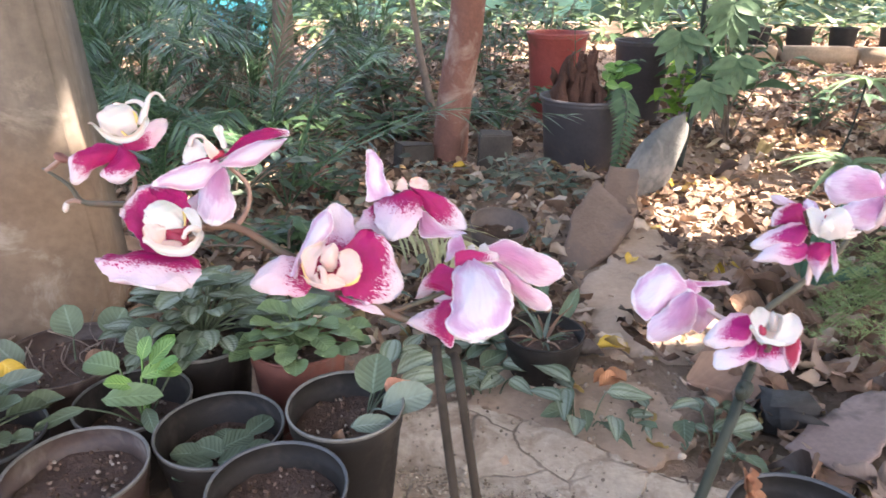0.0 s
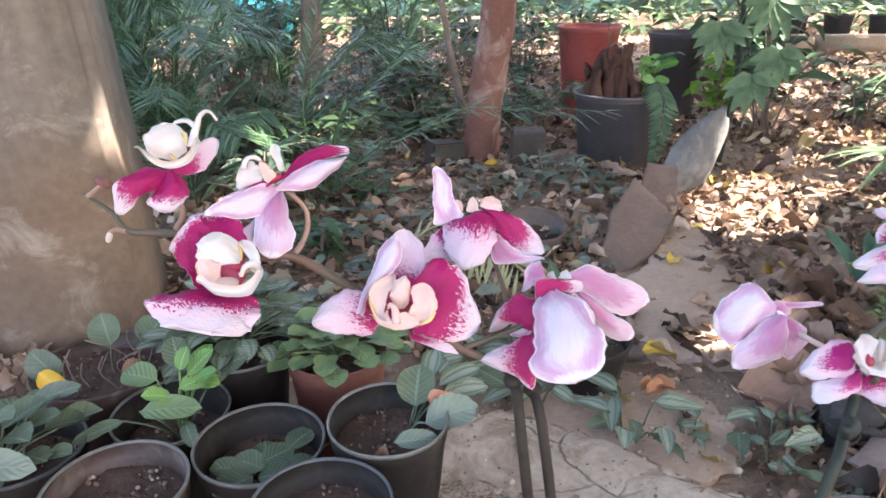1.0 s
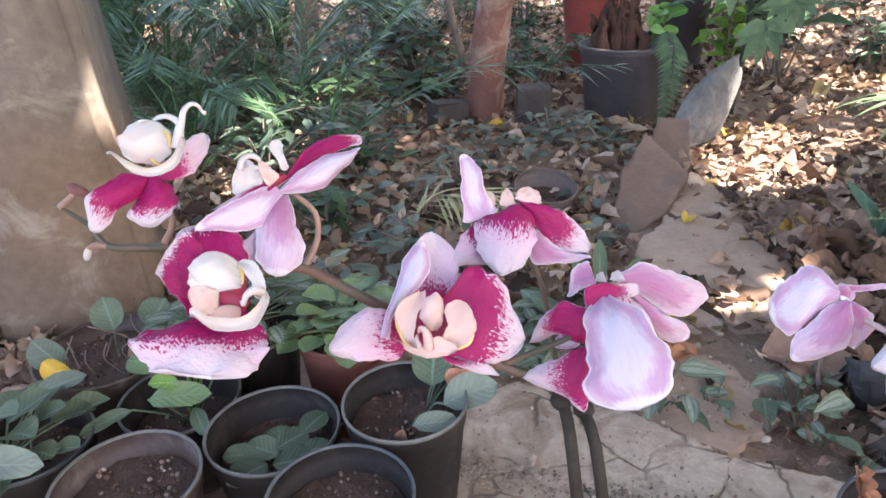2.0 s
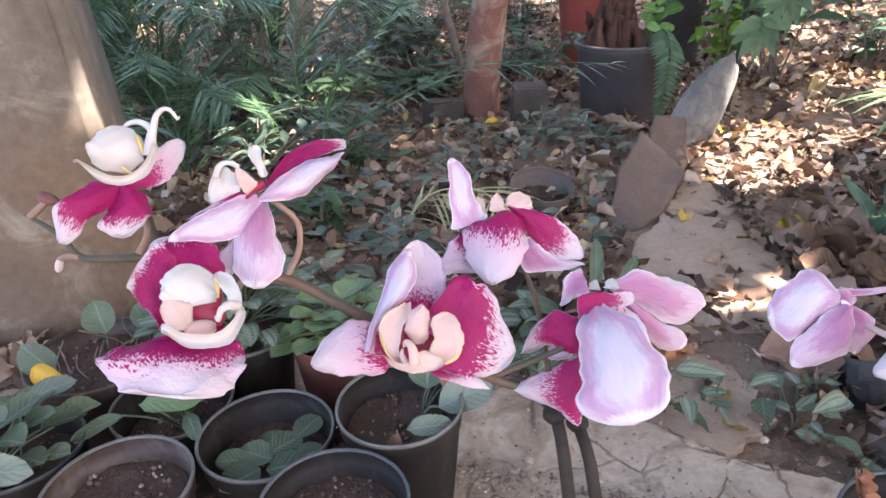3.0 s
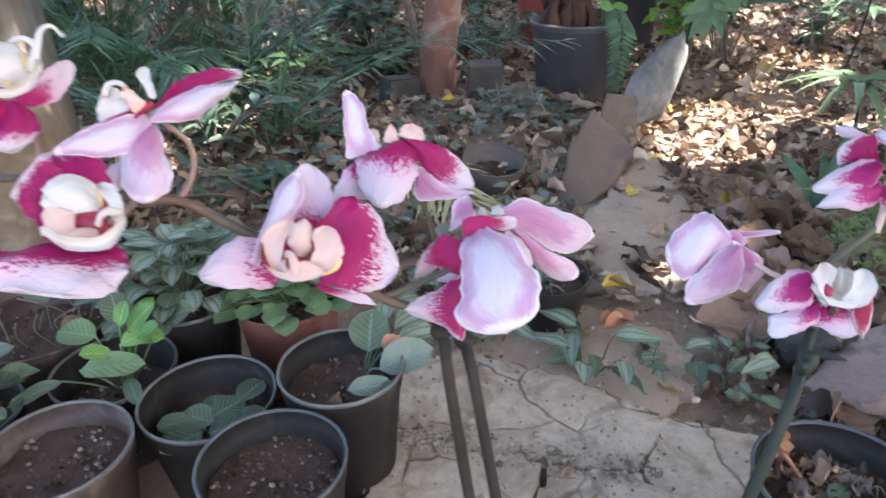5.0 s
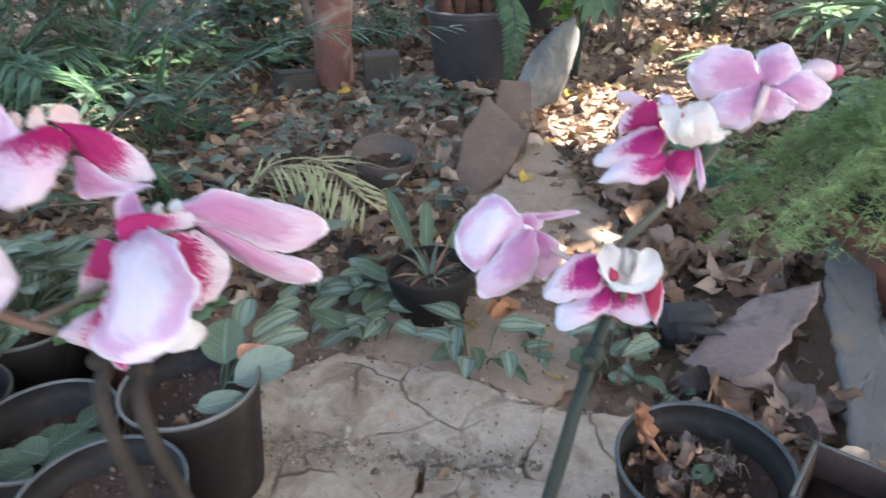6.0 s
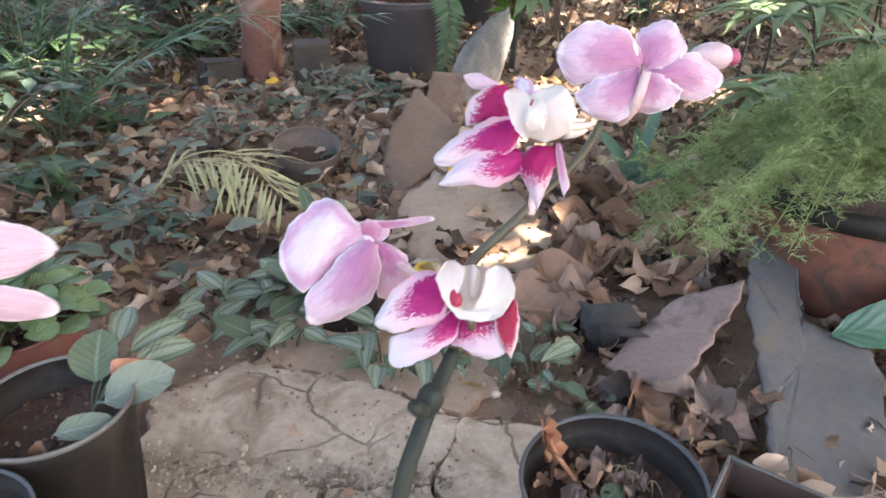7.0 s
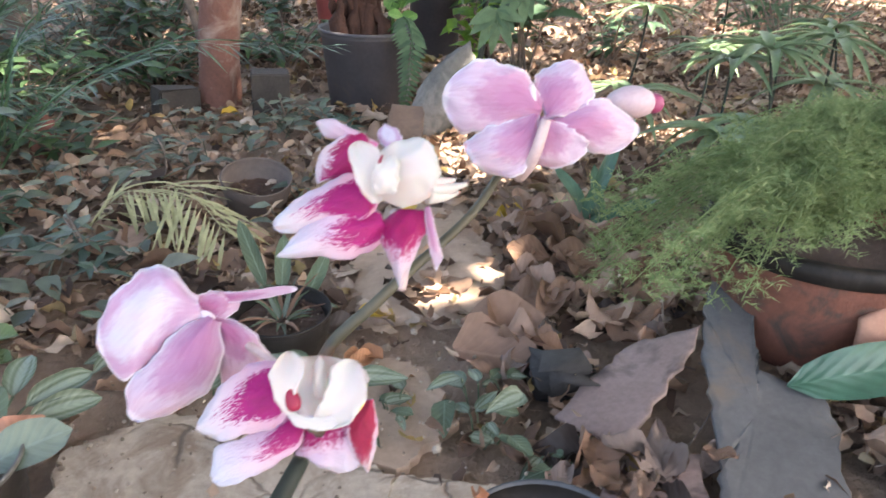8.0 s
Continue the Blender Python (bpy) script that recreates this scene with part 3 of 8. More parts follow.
def slab_bm(outline, thick, rough=0.004, seed=0, cell=0.02, bow=0.0, relief=None):
    """A broken-edged slab: its outline in x, y, its top at z = 0."""
    rnd = random.Random(seed)
    relief = rough * 0.9 if relief is None else relief
    pts = []
    for (x0, y0), (x1, y1) in zip(outline, outline[1:] + outline[:1]):
        k = max(int(math.hypot(x1 - x0, y1 - y0) / cell), 1)
        for i in range(k):
            t = i / k
            j = rough if i else rough * 0.3
            pts.append((x0 + (x1 - x0) * t + rnd.uniform(-j, j), y0 + (y1 - y0) * t + rnd.uniform(-j, j)))
    cx, cy = sum(p[0] for p in pts) / len(pts), sum(p[1] for p in pts) / len(pts)
    bm = bmesh.new()
    loops = []
    if relief == 0.0:          # a plain flat top
        for k, z in ((0.992, 0.0), (1.0, -0.003), (1.0, -thick)):
            loops.append([bm.verts.new((cx + (x - cx) * k, cy + (y - cy) * k, z)) for x, y in pts])
        bm.faces.new(loops[0])
        for p, q in zip(loops, loops[1:]):
            for i in range(len(pts)):
                bm.faces.new((p[i], q[i], q[(i + 1) % len(pts)], p[(i + 1) % len(pts)]))
        bm.faces.new(loops[-1][::-1])
        return bm
    for k, z in ((0.0, 0.0), (0.2, 0.0), (0.4, 0.0), (0.6, 0.0), (0.8, 0.0), (0.975, 0.0), (1.0, -min(0.002, thick * 0.4)), (1.0, -thick)):
        if k == 0.0:
            mid = bm.verts.new((cx, cy, bow))
            continue
        loops.append([bm.verts.new((cx + (x - cx) * k, cy + (y - cy) * k, z + bow * (1 - k * k) + (relief * noise.noise((26 * (cx + (x - cx) * k), 26 * (cy + (y - cy) * k), seed)) if k < 0.98 else 0))) for x, y in pts])
    n = len(pts)
    for i in range(n):
        bm.faces.new((mid, loops[0][i], loops[0][(i + 1) % n]))
    for p, q in zip(loops, loops[1:]):
        for i in range(n):
            bm.faces.new((p[i], q[i], q[(i + 1) % n], p[(i + 1) % n]))
    bm.faces.new(loops[-1][::-1])
    return bm


def planar_slab(name, corners, thick, mat, label, category, rough=0.003, relief=0.003, cell=0.02, seed=0):
    """A slab whose top lies in the plane through its corners."""
    v = [Vector(c) for c in corners]
    o = sum(v, Vector()) / len(v)
    n = Vector()
    for p, q in zip(v, v[1:] + v[:1]):
        n += (p - o).cross(q - o)
    n.normalize()
    n = n if n.z > 0 else -n
    ex = (v[0] - o - n * (v[0] - o).dot(n)).normalized()
    ey = n.cross(ex)
    flat = [((c - o).dot(ex), (c - o).dot(ey)) for c in v]
    ob = tagged(part(name, slab_bm(flat, thick, rough, seed, cell, 0.0, relief), mat), label, category)
    ob.matrix_world = Matrix(((ex.x, ey.x, n.x, o.x), (ex.y, ey.y, n.y, o.y), (ex.z, ey.z, n.z, o.z), (0, 0, 0, 1)))
    return ob


def box_bm(sx, sy, sz, bevel=0.004, jitter=0.0, seed=0):
    bm = bmesh.new()
    bmesh.ops.create_cube(bm, size=1.0)
    bmesh.ops.scale(bm, vec=(sx, sy, sz), verts=bm.verts)
    bmesh.ops.translate(bm, vec=(0, 0, sz / 2), verts=bm.verts)
    if bevel:
        bmesh.ops.bevel(bm, geom=bm.edges[:], offset=bevel, segments=2, affect='EDGES')
    rnd = random.Random(seed)
    for v in bm.verts:
        v.co += Vector([rnd.uniform(-jitter, jitter) for _ in range(3)])
    return bm


# ---- ground ----
def ground_height(x, y):
    return 0.012 * noise.noise((x * 2.1, y * 2.1, 0.3)) + 0.006 * noise.noise((x * 7, y * 7, 4.0))


def build_ground():
    xs = sorted({-300, -90, -30, -12, 12, 30, 90, 300} | {round(-6 + 0.06 * i, 3) for i in range(201)})
    ys = sorted({-300, -90, -30, -8, 14, 30, 90, 300} | {round(-1 + 0.06 * i, 3) for i in range(151)})
    bm = bmesh.new()
    grid = [[bm.verts.new((x, y, ground_height(x, y))) for x in xs] for y in ys]
    for a, b in zip(grid, grid[1:]):
        for i in range(len(xs) - 1):
            bm.faces.new((a[i], a[i + 1], b[i + 1], b[i]))
    tagged(part("ground", bm, "earth"), "brown trodden earth of a shaded garden, strewn with litter", "ground", kind="structure")


def build_paving():
    """Broken pieces of an old cement path."""
    pav = thing("pavement", (0, 0, 0.0), "old cracked grey-brown cement paving with crumbling edges", "paving", kind="structure")
    pieces = [
        ([(-0.06, 0.50), (0.115, 0.50), (0.105, 0.60), (0.13, 0.668), (0.08, 0.70), (0.015, 0.735), (-0.05, 0.715)], 0.026),
        ([(0.122, 0.50), (0.27, 0.50), (0.258, 0.62), (0.235, 0.648), (0.143, 0.665), (0.112, 0.60)], 0.025),
        ([(-0.05, 0.722), (0.015, 0.742), (0.083, 0.708), (0.14, 0.675), (0.232, 0.656), (0.282, 0.742), (0.19, 0.818), (0.05, 0.885), (-0.045, 0.845)], 0.022),
        ([(0.265, 0.62), (0.28, 0.50), (0.42, 0.50), (0.40, 0.70), (0.29, 0.742), (0.243, 0.652)], 0.020),
        ([(0.06, 0.895), (0.195, 0.828), (0.288, 0.760), (0.37, 0.82), (0.35, 0.93), (0.22, 1.02), (0.10, 0.99)], 0.014),
    ]
    for i, (outline, top) in enumerate(pieces):
        ob = part("slab", slab_bm(outline, 0.05, 0.0055, i, 0.010, 0.0, 0.0), "concrete" if i < 4 else "stone", pav, smooth=False)
        ob.location = (0, 0, top)
        cx, cy = sum(p[0] for p in outline) / len(outline), sum(p[1] for p in outline) / len(outline)
        ob.scale = (1.022, 1.022, 1)
        ob.location = (-0.022 * cx, -0.022 * cy, top)
    # the beaten stone of the path beyond
    for i, (outline, top) in enumerate([
        ([(0.28, 1.05), (0.48, 1.02), (0.55, 1.16), (0.52, 1.42), (0.40, 1.48), (0.30, 1.32)], 0.016),
        ([(0.30, 1.44), (0.42, 1.50), (0.52, 1.46), (0.62, 1.62), (0.46, 1.72), (0.36, 1.62)], 0.012),
    ]):
        ob = part("slab", slab_bm(outline, 0.05, 0.012, 20 + i, 0.02, 0.006), "stone", pav)
        ob.location = (0, 0, top)


def build_crumbs():
    """Grit and crumbs along the paving's cracks and edges."""
    rnd = random.Random(44)
    bm = bmesh.new()
    for _ in range(1100):
        t = rnd.random()
        if rnd.random() < 0.6:
            x, y = -0.05 + 0.30 * t + rnd.gauss(0, 0.012), 0.725 - 0.075 * t + rnd.gauss(0, 0.012)
        else:
            x, y = rnd.uniform(-0.05, 0.42), rnd.uniform(0.60, 1.0)
        q = rnd.uniform(0.0008, 0.0030) * (2.2 if rnd.random() < 0.08 else 1.0)
        m = Matrix.Translation((x, y, 0.026 + q * 0.3)) @ Euler((rnd.uniform(0, 6), rnd.uniform(0, 6), 0)).to_matrix().to_4x4() @ Matrix.Diagonal((q, q * rnd.uniform(0.6, 1), q * rnd.uniform(0.4, 0.8), 1))
        bmesh.ops.create_icosphere(bm, subdivisions=1, radius=1.0, matrix=m)
    tagged(part("crumbs", bm, "crumb", smooth=False), "crumbs of cement and grit on the paving", "grit", kind="stuff")


def build_pillar():
    pil = thing("pillar", (-0.710, 1.175, 0), "square plastered garden pillar in peeling tan paint, grey higher up", "pillar", kind="structure")
    h = 2.6
    bm = box_bm(0.26, 0.26, h, 0)
    bmesh.ops.bevel(bm, geom=[e for e in bm.edges if abs(e.verts[0].co.z - e.verts[1].co.z) > 1], offset=0.016, segments=3, affect='EDGES')
    cuts = [0.05 * i for i in range(1, 30)]
    for z in cuts:
        bmesh.ops.bisect_plane(bm, geom=bm.verts[:] + bm.edges[:] + bm.faces[:], plane_co=(0, 0, z), plane_no=(0, 0, 1))
    for v in bm.verts:
        v.co.x += 0.006 * noise.noise((v.co.z * 4, v.co.x * 9, v.co.y * 9))
        v.co.y += 0.006 * noise.noise((v.co.x * 9, v.co.z * 4, 5 + v.co.y * 9))
    shaft = part("shaft", bm, "pillar_mix", pil)
    shaft.rotation_euler = (radians(0), radians(-2), radians(20))


def build_kerb():
    k = thing("kerb", (0, 0, 0), "low row of weathered tan kerb blocks edging the leafy path", "kerb", kind="structure")
    for i, x in enumerate((1.55, 2.03, 2.56, 3.09, 3.62)):
        ob = part("kerb_block", box_bm(0.50, 0.16, 0.125, 0.012, 0.003, i), "kerb", k)
        ob.location, ob.rotation_euler = (x, 5.15 - 0.10 * (x - 2), 0), (0, 0, radians(-6 + (i % 3) * 1.5))


# ---- unseen overhead crown, added to shape the light ----
HOLES = [  # place of a sun fleck and the gap's size
    ((0.62, 1.64, 0), 0.03), ((0.70, 1.73, 0), 0.04), ((0.78, 1.84, 0), 0.03), ((0.87, 1.97, 0), 0.05), ((0.56, 1.71, 0), 0.0), ((0.625, 1.94, 0.16), -0.02), ((0.375, 1.096, 0), -0.011), ((0.36, 1.17, 0), -0.02),
    ((0.503, 1.173, 0), -0.011), ((0.58, 1.25, 0), -0.014), ((0.62, 1.10, 0), -0.03), ((0.44, 1.10, 0), -0.03), ((-0.50, 2.57, 0.05), 0.02), ((-0.54, 2.19, 0.05), 0.02), ((-0.62, 1.78, 0.03), 0.015), ((-0.58, 1.70, 0.03), -0.01), ((1.57, 3.75, 0), 0.12), ((1.43, 3.55, 0), 0.10), ((1.2, 3.0, 0), 0.07),
    ((2.05, 4.15, 0), 0.15), ((1.75, 3.2, 0), 0.10), ((2.5, 4.6, 0), 0.14), ((-0.52, 2.02, 0.12), -0.004), ((0.30, 2.40, 0), -0.02), ((0.04, 2.16, 0), -0.03), ((0.303, 1.433, 0.02), -0.02),
    ((-0.541, 1.093, 0.410), -0.003), ((-0.552, 1.094, 0.495), -0.022), ((0.70, 2.0, 0.2), -0.03), ((0.95, 2.6, 0.3), 0.07), ((-1.2, 3.2, 0.6), 0.10), ((-0.2, 3.6, 0.3), 0.08), ((1.4, 1.9, 0.2), 0.05),
    ((1.05, 2.3, 0.0), 0.05), ((1.3, 2.6, 0.0), 0.06), ((-2.0, 4.6, 0.5), 0.2), ((0.6, 5.2, 0.3), 0.2), ((3.0, 5.0, 0), 0.2), ((2.6, 3.6, 0.0), 0.12),
]


def build_canopy():
    rnd = random.Random(11)
    axes = [(Vector(p), max(0.6 * r + 0.018, 0.004), 0.25 if r > 0.01 else 0.21 if r > -0.012 else 0.09) for p, r in HOLES]
    bm = bmesh.new()
    for k in range(32000):
        z = rnd.uniform(2.6, 3.3)
        g = Vector((rnd.uniform(-3.0, 4.2), rnd.uniform(-1.4, 6.0), 0)) if k < 21000 else Vector((rnd.uniform(-1.3, 1.4), rnd.uniform(-0.2, 1.6), 0))
        if g.y > 3.2 and rnd.random() < 0.12 + 0.14 * (g.y - 3.2):
            continue
        c = g + TO_SUN * (z / TO_SUN.z)
        size = rnd.uniform(0.16, 0.26)
        d = Vector((rnd.uniform(-1, 1), rnd.uniform(-1, 1), rnd.uniform(-0.35, 0.2)))
        e = d.normalized() * size
        far = 9.0
        for p, r, k_edge in axes:
            w = c - p
            w -= TO_SUN * w.dot(TO_SUN)
            if w.length < r + 0.3:
                far = min([far] + [(w + f - TO_SUN * f.dot(TO_SUN)).length - r - size * k_edge for f in (e * -0.5, e * -0.25, e * 0, e * 0.25, e * 0.5)])
        if far < 0:
            continue
        d.normalize()
        blade(bm, c - d * size * 0.5, d, TO_SUN, size, size * 0.6, 0.2, 0.1, 2, 1)
    # unseen crown, added to shade the garden; its gaps make the sun flecks
    crown = thing("unseen_crown", (2, 3, 2.6), "unseen leafy tree crown added overhead to dapple the sunlight", "tree crown", kind="stuff")
    leaves = part("leaves", bm, "canopy", crown)
    leaves.location = (-2, -3, -2.6)
    bm = bmesh.new()
    for k in range(7):
        a = Vector((5.6, 6.6, 3.3))
        b = Vector((rnd.uniform(-2, 6), rnd.uniform(-0.5, 4), 3.2))
        m = (a + b) / 2 + Vector((rnd.uniform(-0.4, 0.4), rnd.uniform(-0.4, 0.4), 0.35))
        tube(bm, [a, m, b], [0.07, 0.04, 0.008], 6)
    tube(bm, [(6.1, 7.1, -0.1), (5.9, 6.9, 1.7), (5.6, 6.6, 3.4)], [0.16, 0.13, 0.08], 10)
    limbs = part("limb", bm, "bark", crown)
    limbs.location = (-2, -3, -2.6)


# ---- litter ----
def litter_density(x, y):
    if 0.33 < x < 0.44 and 1.02 < y < 1.17:
        return 1.0
    if 0.30 < x < 0.44 and 0.73 < y < 0.93:
        return 0.14
    if y < 1.05 and -0.62 < x < 0.42:
        return 0.02
    if 0.27 < x < 0.52 and 0.98 < y < 1.6:
        return 0.13
    if 0.57 < x < 0.80 and 0.50 < y < 0.93:
        return 0.06
    if 0.42 < x < 0.80 and 0.50 < y < 0.98:
        return 0.6
    return 1.0


def build_litter():
    rnd = random.Random(5)
    bm = bmesh.new()
    for k in range(36000):
        y = 0.55 + 6.5 * rnd.random() ** 2.1
        half = 0.75 + 0.72 * y
        x = 0.15 + 0.1 * y + rnd.uniform(-half, half)
        if rnd.random() > litter_density(x, y):
            continue
        size = rnd.uniform(0.015, 0.052) * (1.0 if y < 2.5 else 1.3)
        if k % 18 == 0 and y > 1.05:
            size = rnd.uniform(0.06, 0.10)
        d = Vector((rnd.uniform(-1, 1), rnd.uniform(-1, 1), rnd.uniform(-0.15, 0.35))).normalized()
        up = Vector((rnd.uniform(-0.5, 0.5), rnd.uniform(-0.5, 0.5), 1))
        z = ground_height(x, y) + rnd.uniform(0.003, 0.024)
        blade(bm, (x, y, z), d, up, size, size * rnd.uniform(0.28, 0.68), rnd.uniform(-0.6, 0.6), rnd.uniform(-0.3, 0.8), 5, 1, rnd.choice((0.55, 0.8, 2.0)), None, rnd.uniform(-1.4, 1.4), rnd.uniform(0.04, 0.16), rnd.uniform(0, 6))
    for k in range(9000):          # thinner litter all round the garden
        x, y = rnd.uniform(-4.5, 5.0), rnd.uniform(-2.5, 6.5)
        if y > 0.5 and abs(x - 0.15 - 0.1 * y) < 0.75 + 0.72 * y or (x * x + (y - 0.1) ** 2 < 0.36):
            continue
        size = rnd.uniform(0.03, 0.08)
        d = Vector((rnd.uniform(-1, 1), rnd.uniform(-1, 1), rnd.uniform(-0.1, 0.25))).normalized()
        blade(bm, (x, y, ground_height(x, y) + 0.008), d, (rnd.uniform(-.4, .4), rnd.uniform(-.4, .4), 1), size, size * rnd.uniform(0.35, 0.7), rnd.uniform(-0.5, 0.5), rnd.uniform(0, 0.7), 3, 1, 0.7)
    tagged(part("leaf_litter", bm, "litter"), "deep litter of curled dry brown fallen leaves", "leaf litter", kind="stuff")
    # twigs and crumbs between them
    bm = bmesh.new()
    for _ in range(700):
        y = 0.5 + 3.5 * rnd.random() ** 1.6
        half = 0.7 + 0.7 * y
        x = 0.2 + rnd.uniform(-half, half)
        if -0.08 < x < 0.44 and y < 0.95 and rnd.random() < 0.8:
            continue
        a = rnd.uniform(0, math.tau)
        l = rnd.uniform(0.015, 0.09)
        z = ground_height(x, y) + 0.012 + (0.012 if y < 1.0 else 0)
        tube(bm, [(x, y, z), (x + 0.5 * l * math.cos(a) + 0.003, y + 0.5 * l * math.sin(a), z + rnd.uniform(0, 0.008)), (x + l * math.cos(a), y + l * math.sin(a), z + rnd.uniform(-0.004, 0.012))], rnd.uniform(0.0005, 0.0016), 4)
    tagged(part("twigs", bm, "bark"), "scattered thin dry twigs and stalks on the ground", "twigs", kind="stuff")


# ---- pots ----
def pot(place, r, h, label, body="pot", rim="pot_rim", soil=0.72, group="nursery pots", tilt=(0, 0), taper=0.74, name="plant_pot", grit=60, seed=0):
    ob = thing(name, place, label, "plant pot", group)
    ob.rotation_euler = (radians(tilt[0]), radians(tilt[1]), 0)
    lip = 0.0048 if r < 0.1 else 0.012
    rb = r * taper
    inner = [(r * 0.955, h - lip * 0.4), (r * 0.93, h - 0.022), (r * 0.90, h - 0.024), (rb * 0.94, 0.006), (0.001, 0.006)]
    shell = part("body", lathe([(0.001, 0.0), (rb * 0.96, 0.0), (rb, 0.004), (r * 0.93, h - 0.026), (r * 0.955, h - 0.023), (r * 0.975, h - lip)] + inner, 40, 0.006, seed), body, ob)
    part("rim", lathe([(r * 0.968, h - lip), (r * 0.995, h - lip * 0.9), (r, h - lip * 0.4), (r * 0.99, h), (r * 0.965, h), (r * 0.95, h - lip * 0.5)], 40, 0.006, seed), rim, shell)
    if soil:
        rs = rb + (r * 0.9 - rb) * soil
        bm = lathe([(rs * k, 0) for k in (0.03, 0.2, 0.4, 0.6, 0.8, 1.0)], 28)
        bm.faces.new([v for v in bm.verts if v.co.x ** 2 + v.co.y ** 2 < (rs * 0.05) ** 2])
        for v in bm.verts:
            v.co.z = h * soil + 0.006 * noise.noise((v.co.x * 60 + seed, v.co.y * 60, seed * 3.1)) + 0.004 * noise.noise((v.co.x * 20, v.co.y * 20, seed))
        part("soil", bm, "soil", ob)
        rnd = random.Random(seed + 50)
        bm = bmesh.new()
        for _ in range(grit):
            a, q = rnd.uniform(0, math.tau), rs * 0.93 * rnd.random() ** 0.5
            s = rnd.uniform(0.001, 0.0036)
            m = Matrix.Translation((q * math.cos(a), q * math.sin(a), h * soil + s * 0.5 + 0.002)) @ Euler((rnd.uniform(0, 6), rnd.uniform(0, 6), 0)).to_matrix().to_4x4() @ Matrix.Diagonal((s, s * rnd.uniform(0.5, 1), s * rnd.uniform(0.4, 0.8), 1))
            bmesh.ops.create_icosphere(bm, subdivisions=1, radius=1.0, matrix=m)
        tagged(part("grit", bm, "grit", ob, smooth=False), kind="stuff")
    return ob


def leaf_part(parent, name, base, along, up, length, width, mat, curl=0.3, cup=0.12, stalk=None, label="", shape=2.0, wave=0.02, seed=0.0):
    bm = bmesh.new()
    blade(bm, base, along, up, length, width, curl, cup, 8, 3, shape, True, 0.0, wave, seed)
    if stalk is not None:
        tube(bm, [stalk, (Vector(stalk) + Vector(base)) / 2 + Vector((0, 0, 0.006)), base], 0.0013, 5)
    return part(name, bm, mat, parent, label)


def rosette(ob, h, n, reach, size, mat, seed, lift=0.03, aspect=0.8, centre=(0, 0), rise=(0.1, 0.7)):
    rnd = random.Random(seed)
    for i in range(n):
        a = i * 2.39996 + rnd.uniform(-0.3, 0.3)
        q = reach * math.sqrt((i + 0.6) / n)
        z = h + lift * (1 - (q / max(reach, 1e-3)) ** 2) + rnd.uniform(0, 0.012)
        s = size * rnd.uniform(0.7, 1.15)
        d = Vector((math.cos(a), math.sin(a), rnd.uniform(*rise) * (1 - 0.6 * q / max(reach, 1e-3))))
        base = Vector((centre[0] + q * math.cos(a) - d.x * s * 0.35, centre[1] + q * math.sin(a) - d.y * s * 0.35, z))
        leaf_part(ob, "leaf", base, d, (0, 0, 1), s, s * aspect, mat, rnd.uniform(0.1, 0.5), rnd.uniform(0.05, 0.3), (centre[0] + rnd.uniform(-.004, .004), centre[1] + rnd.uniform(-.004, .004), h - 0.01), seed=i)


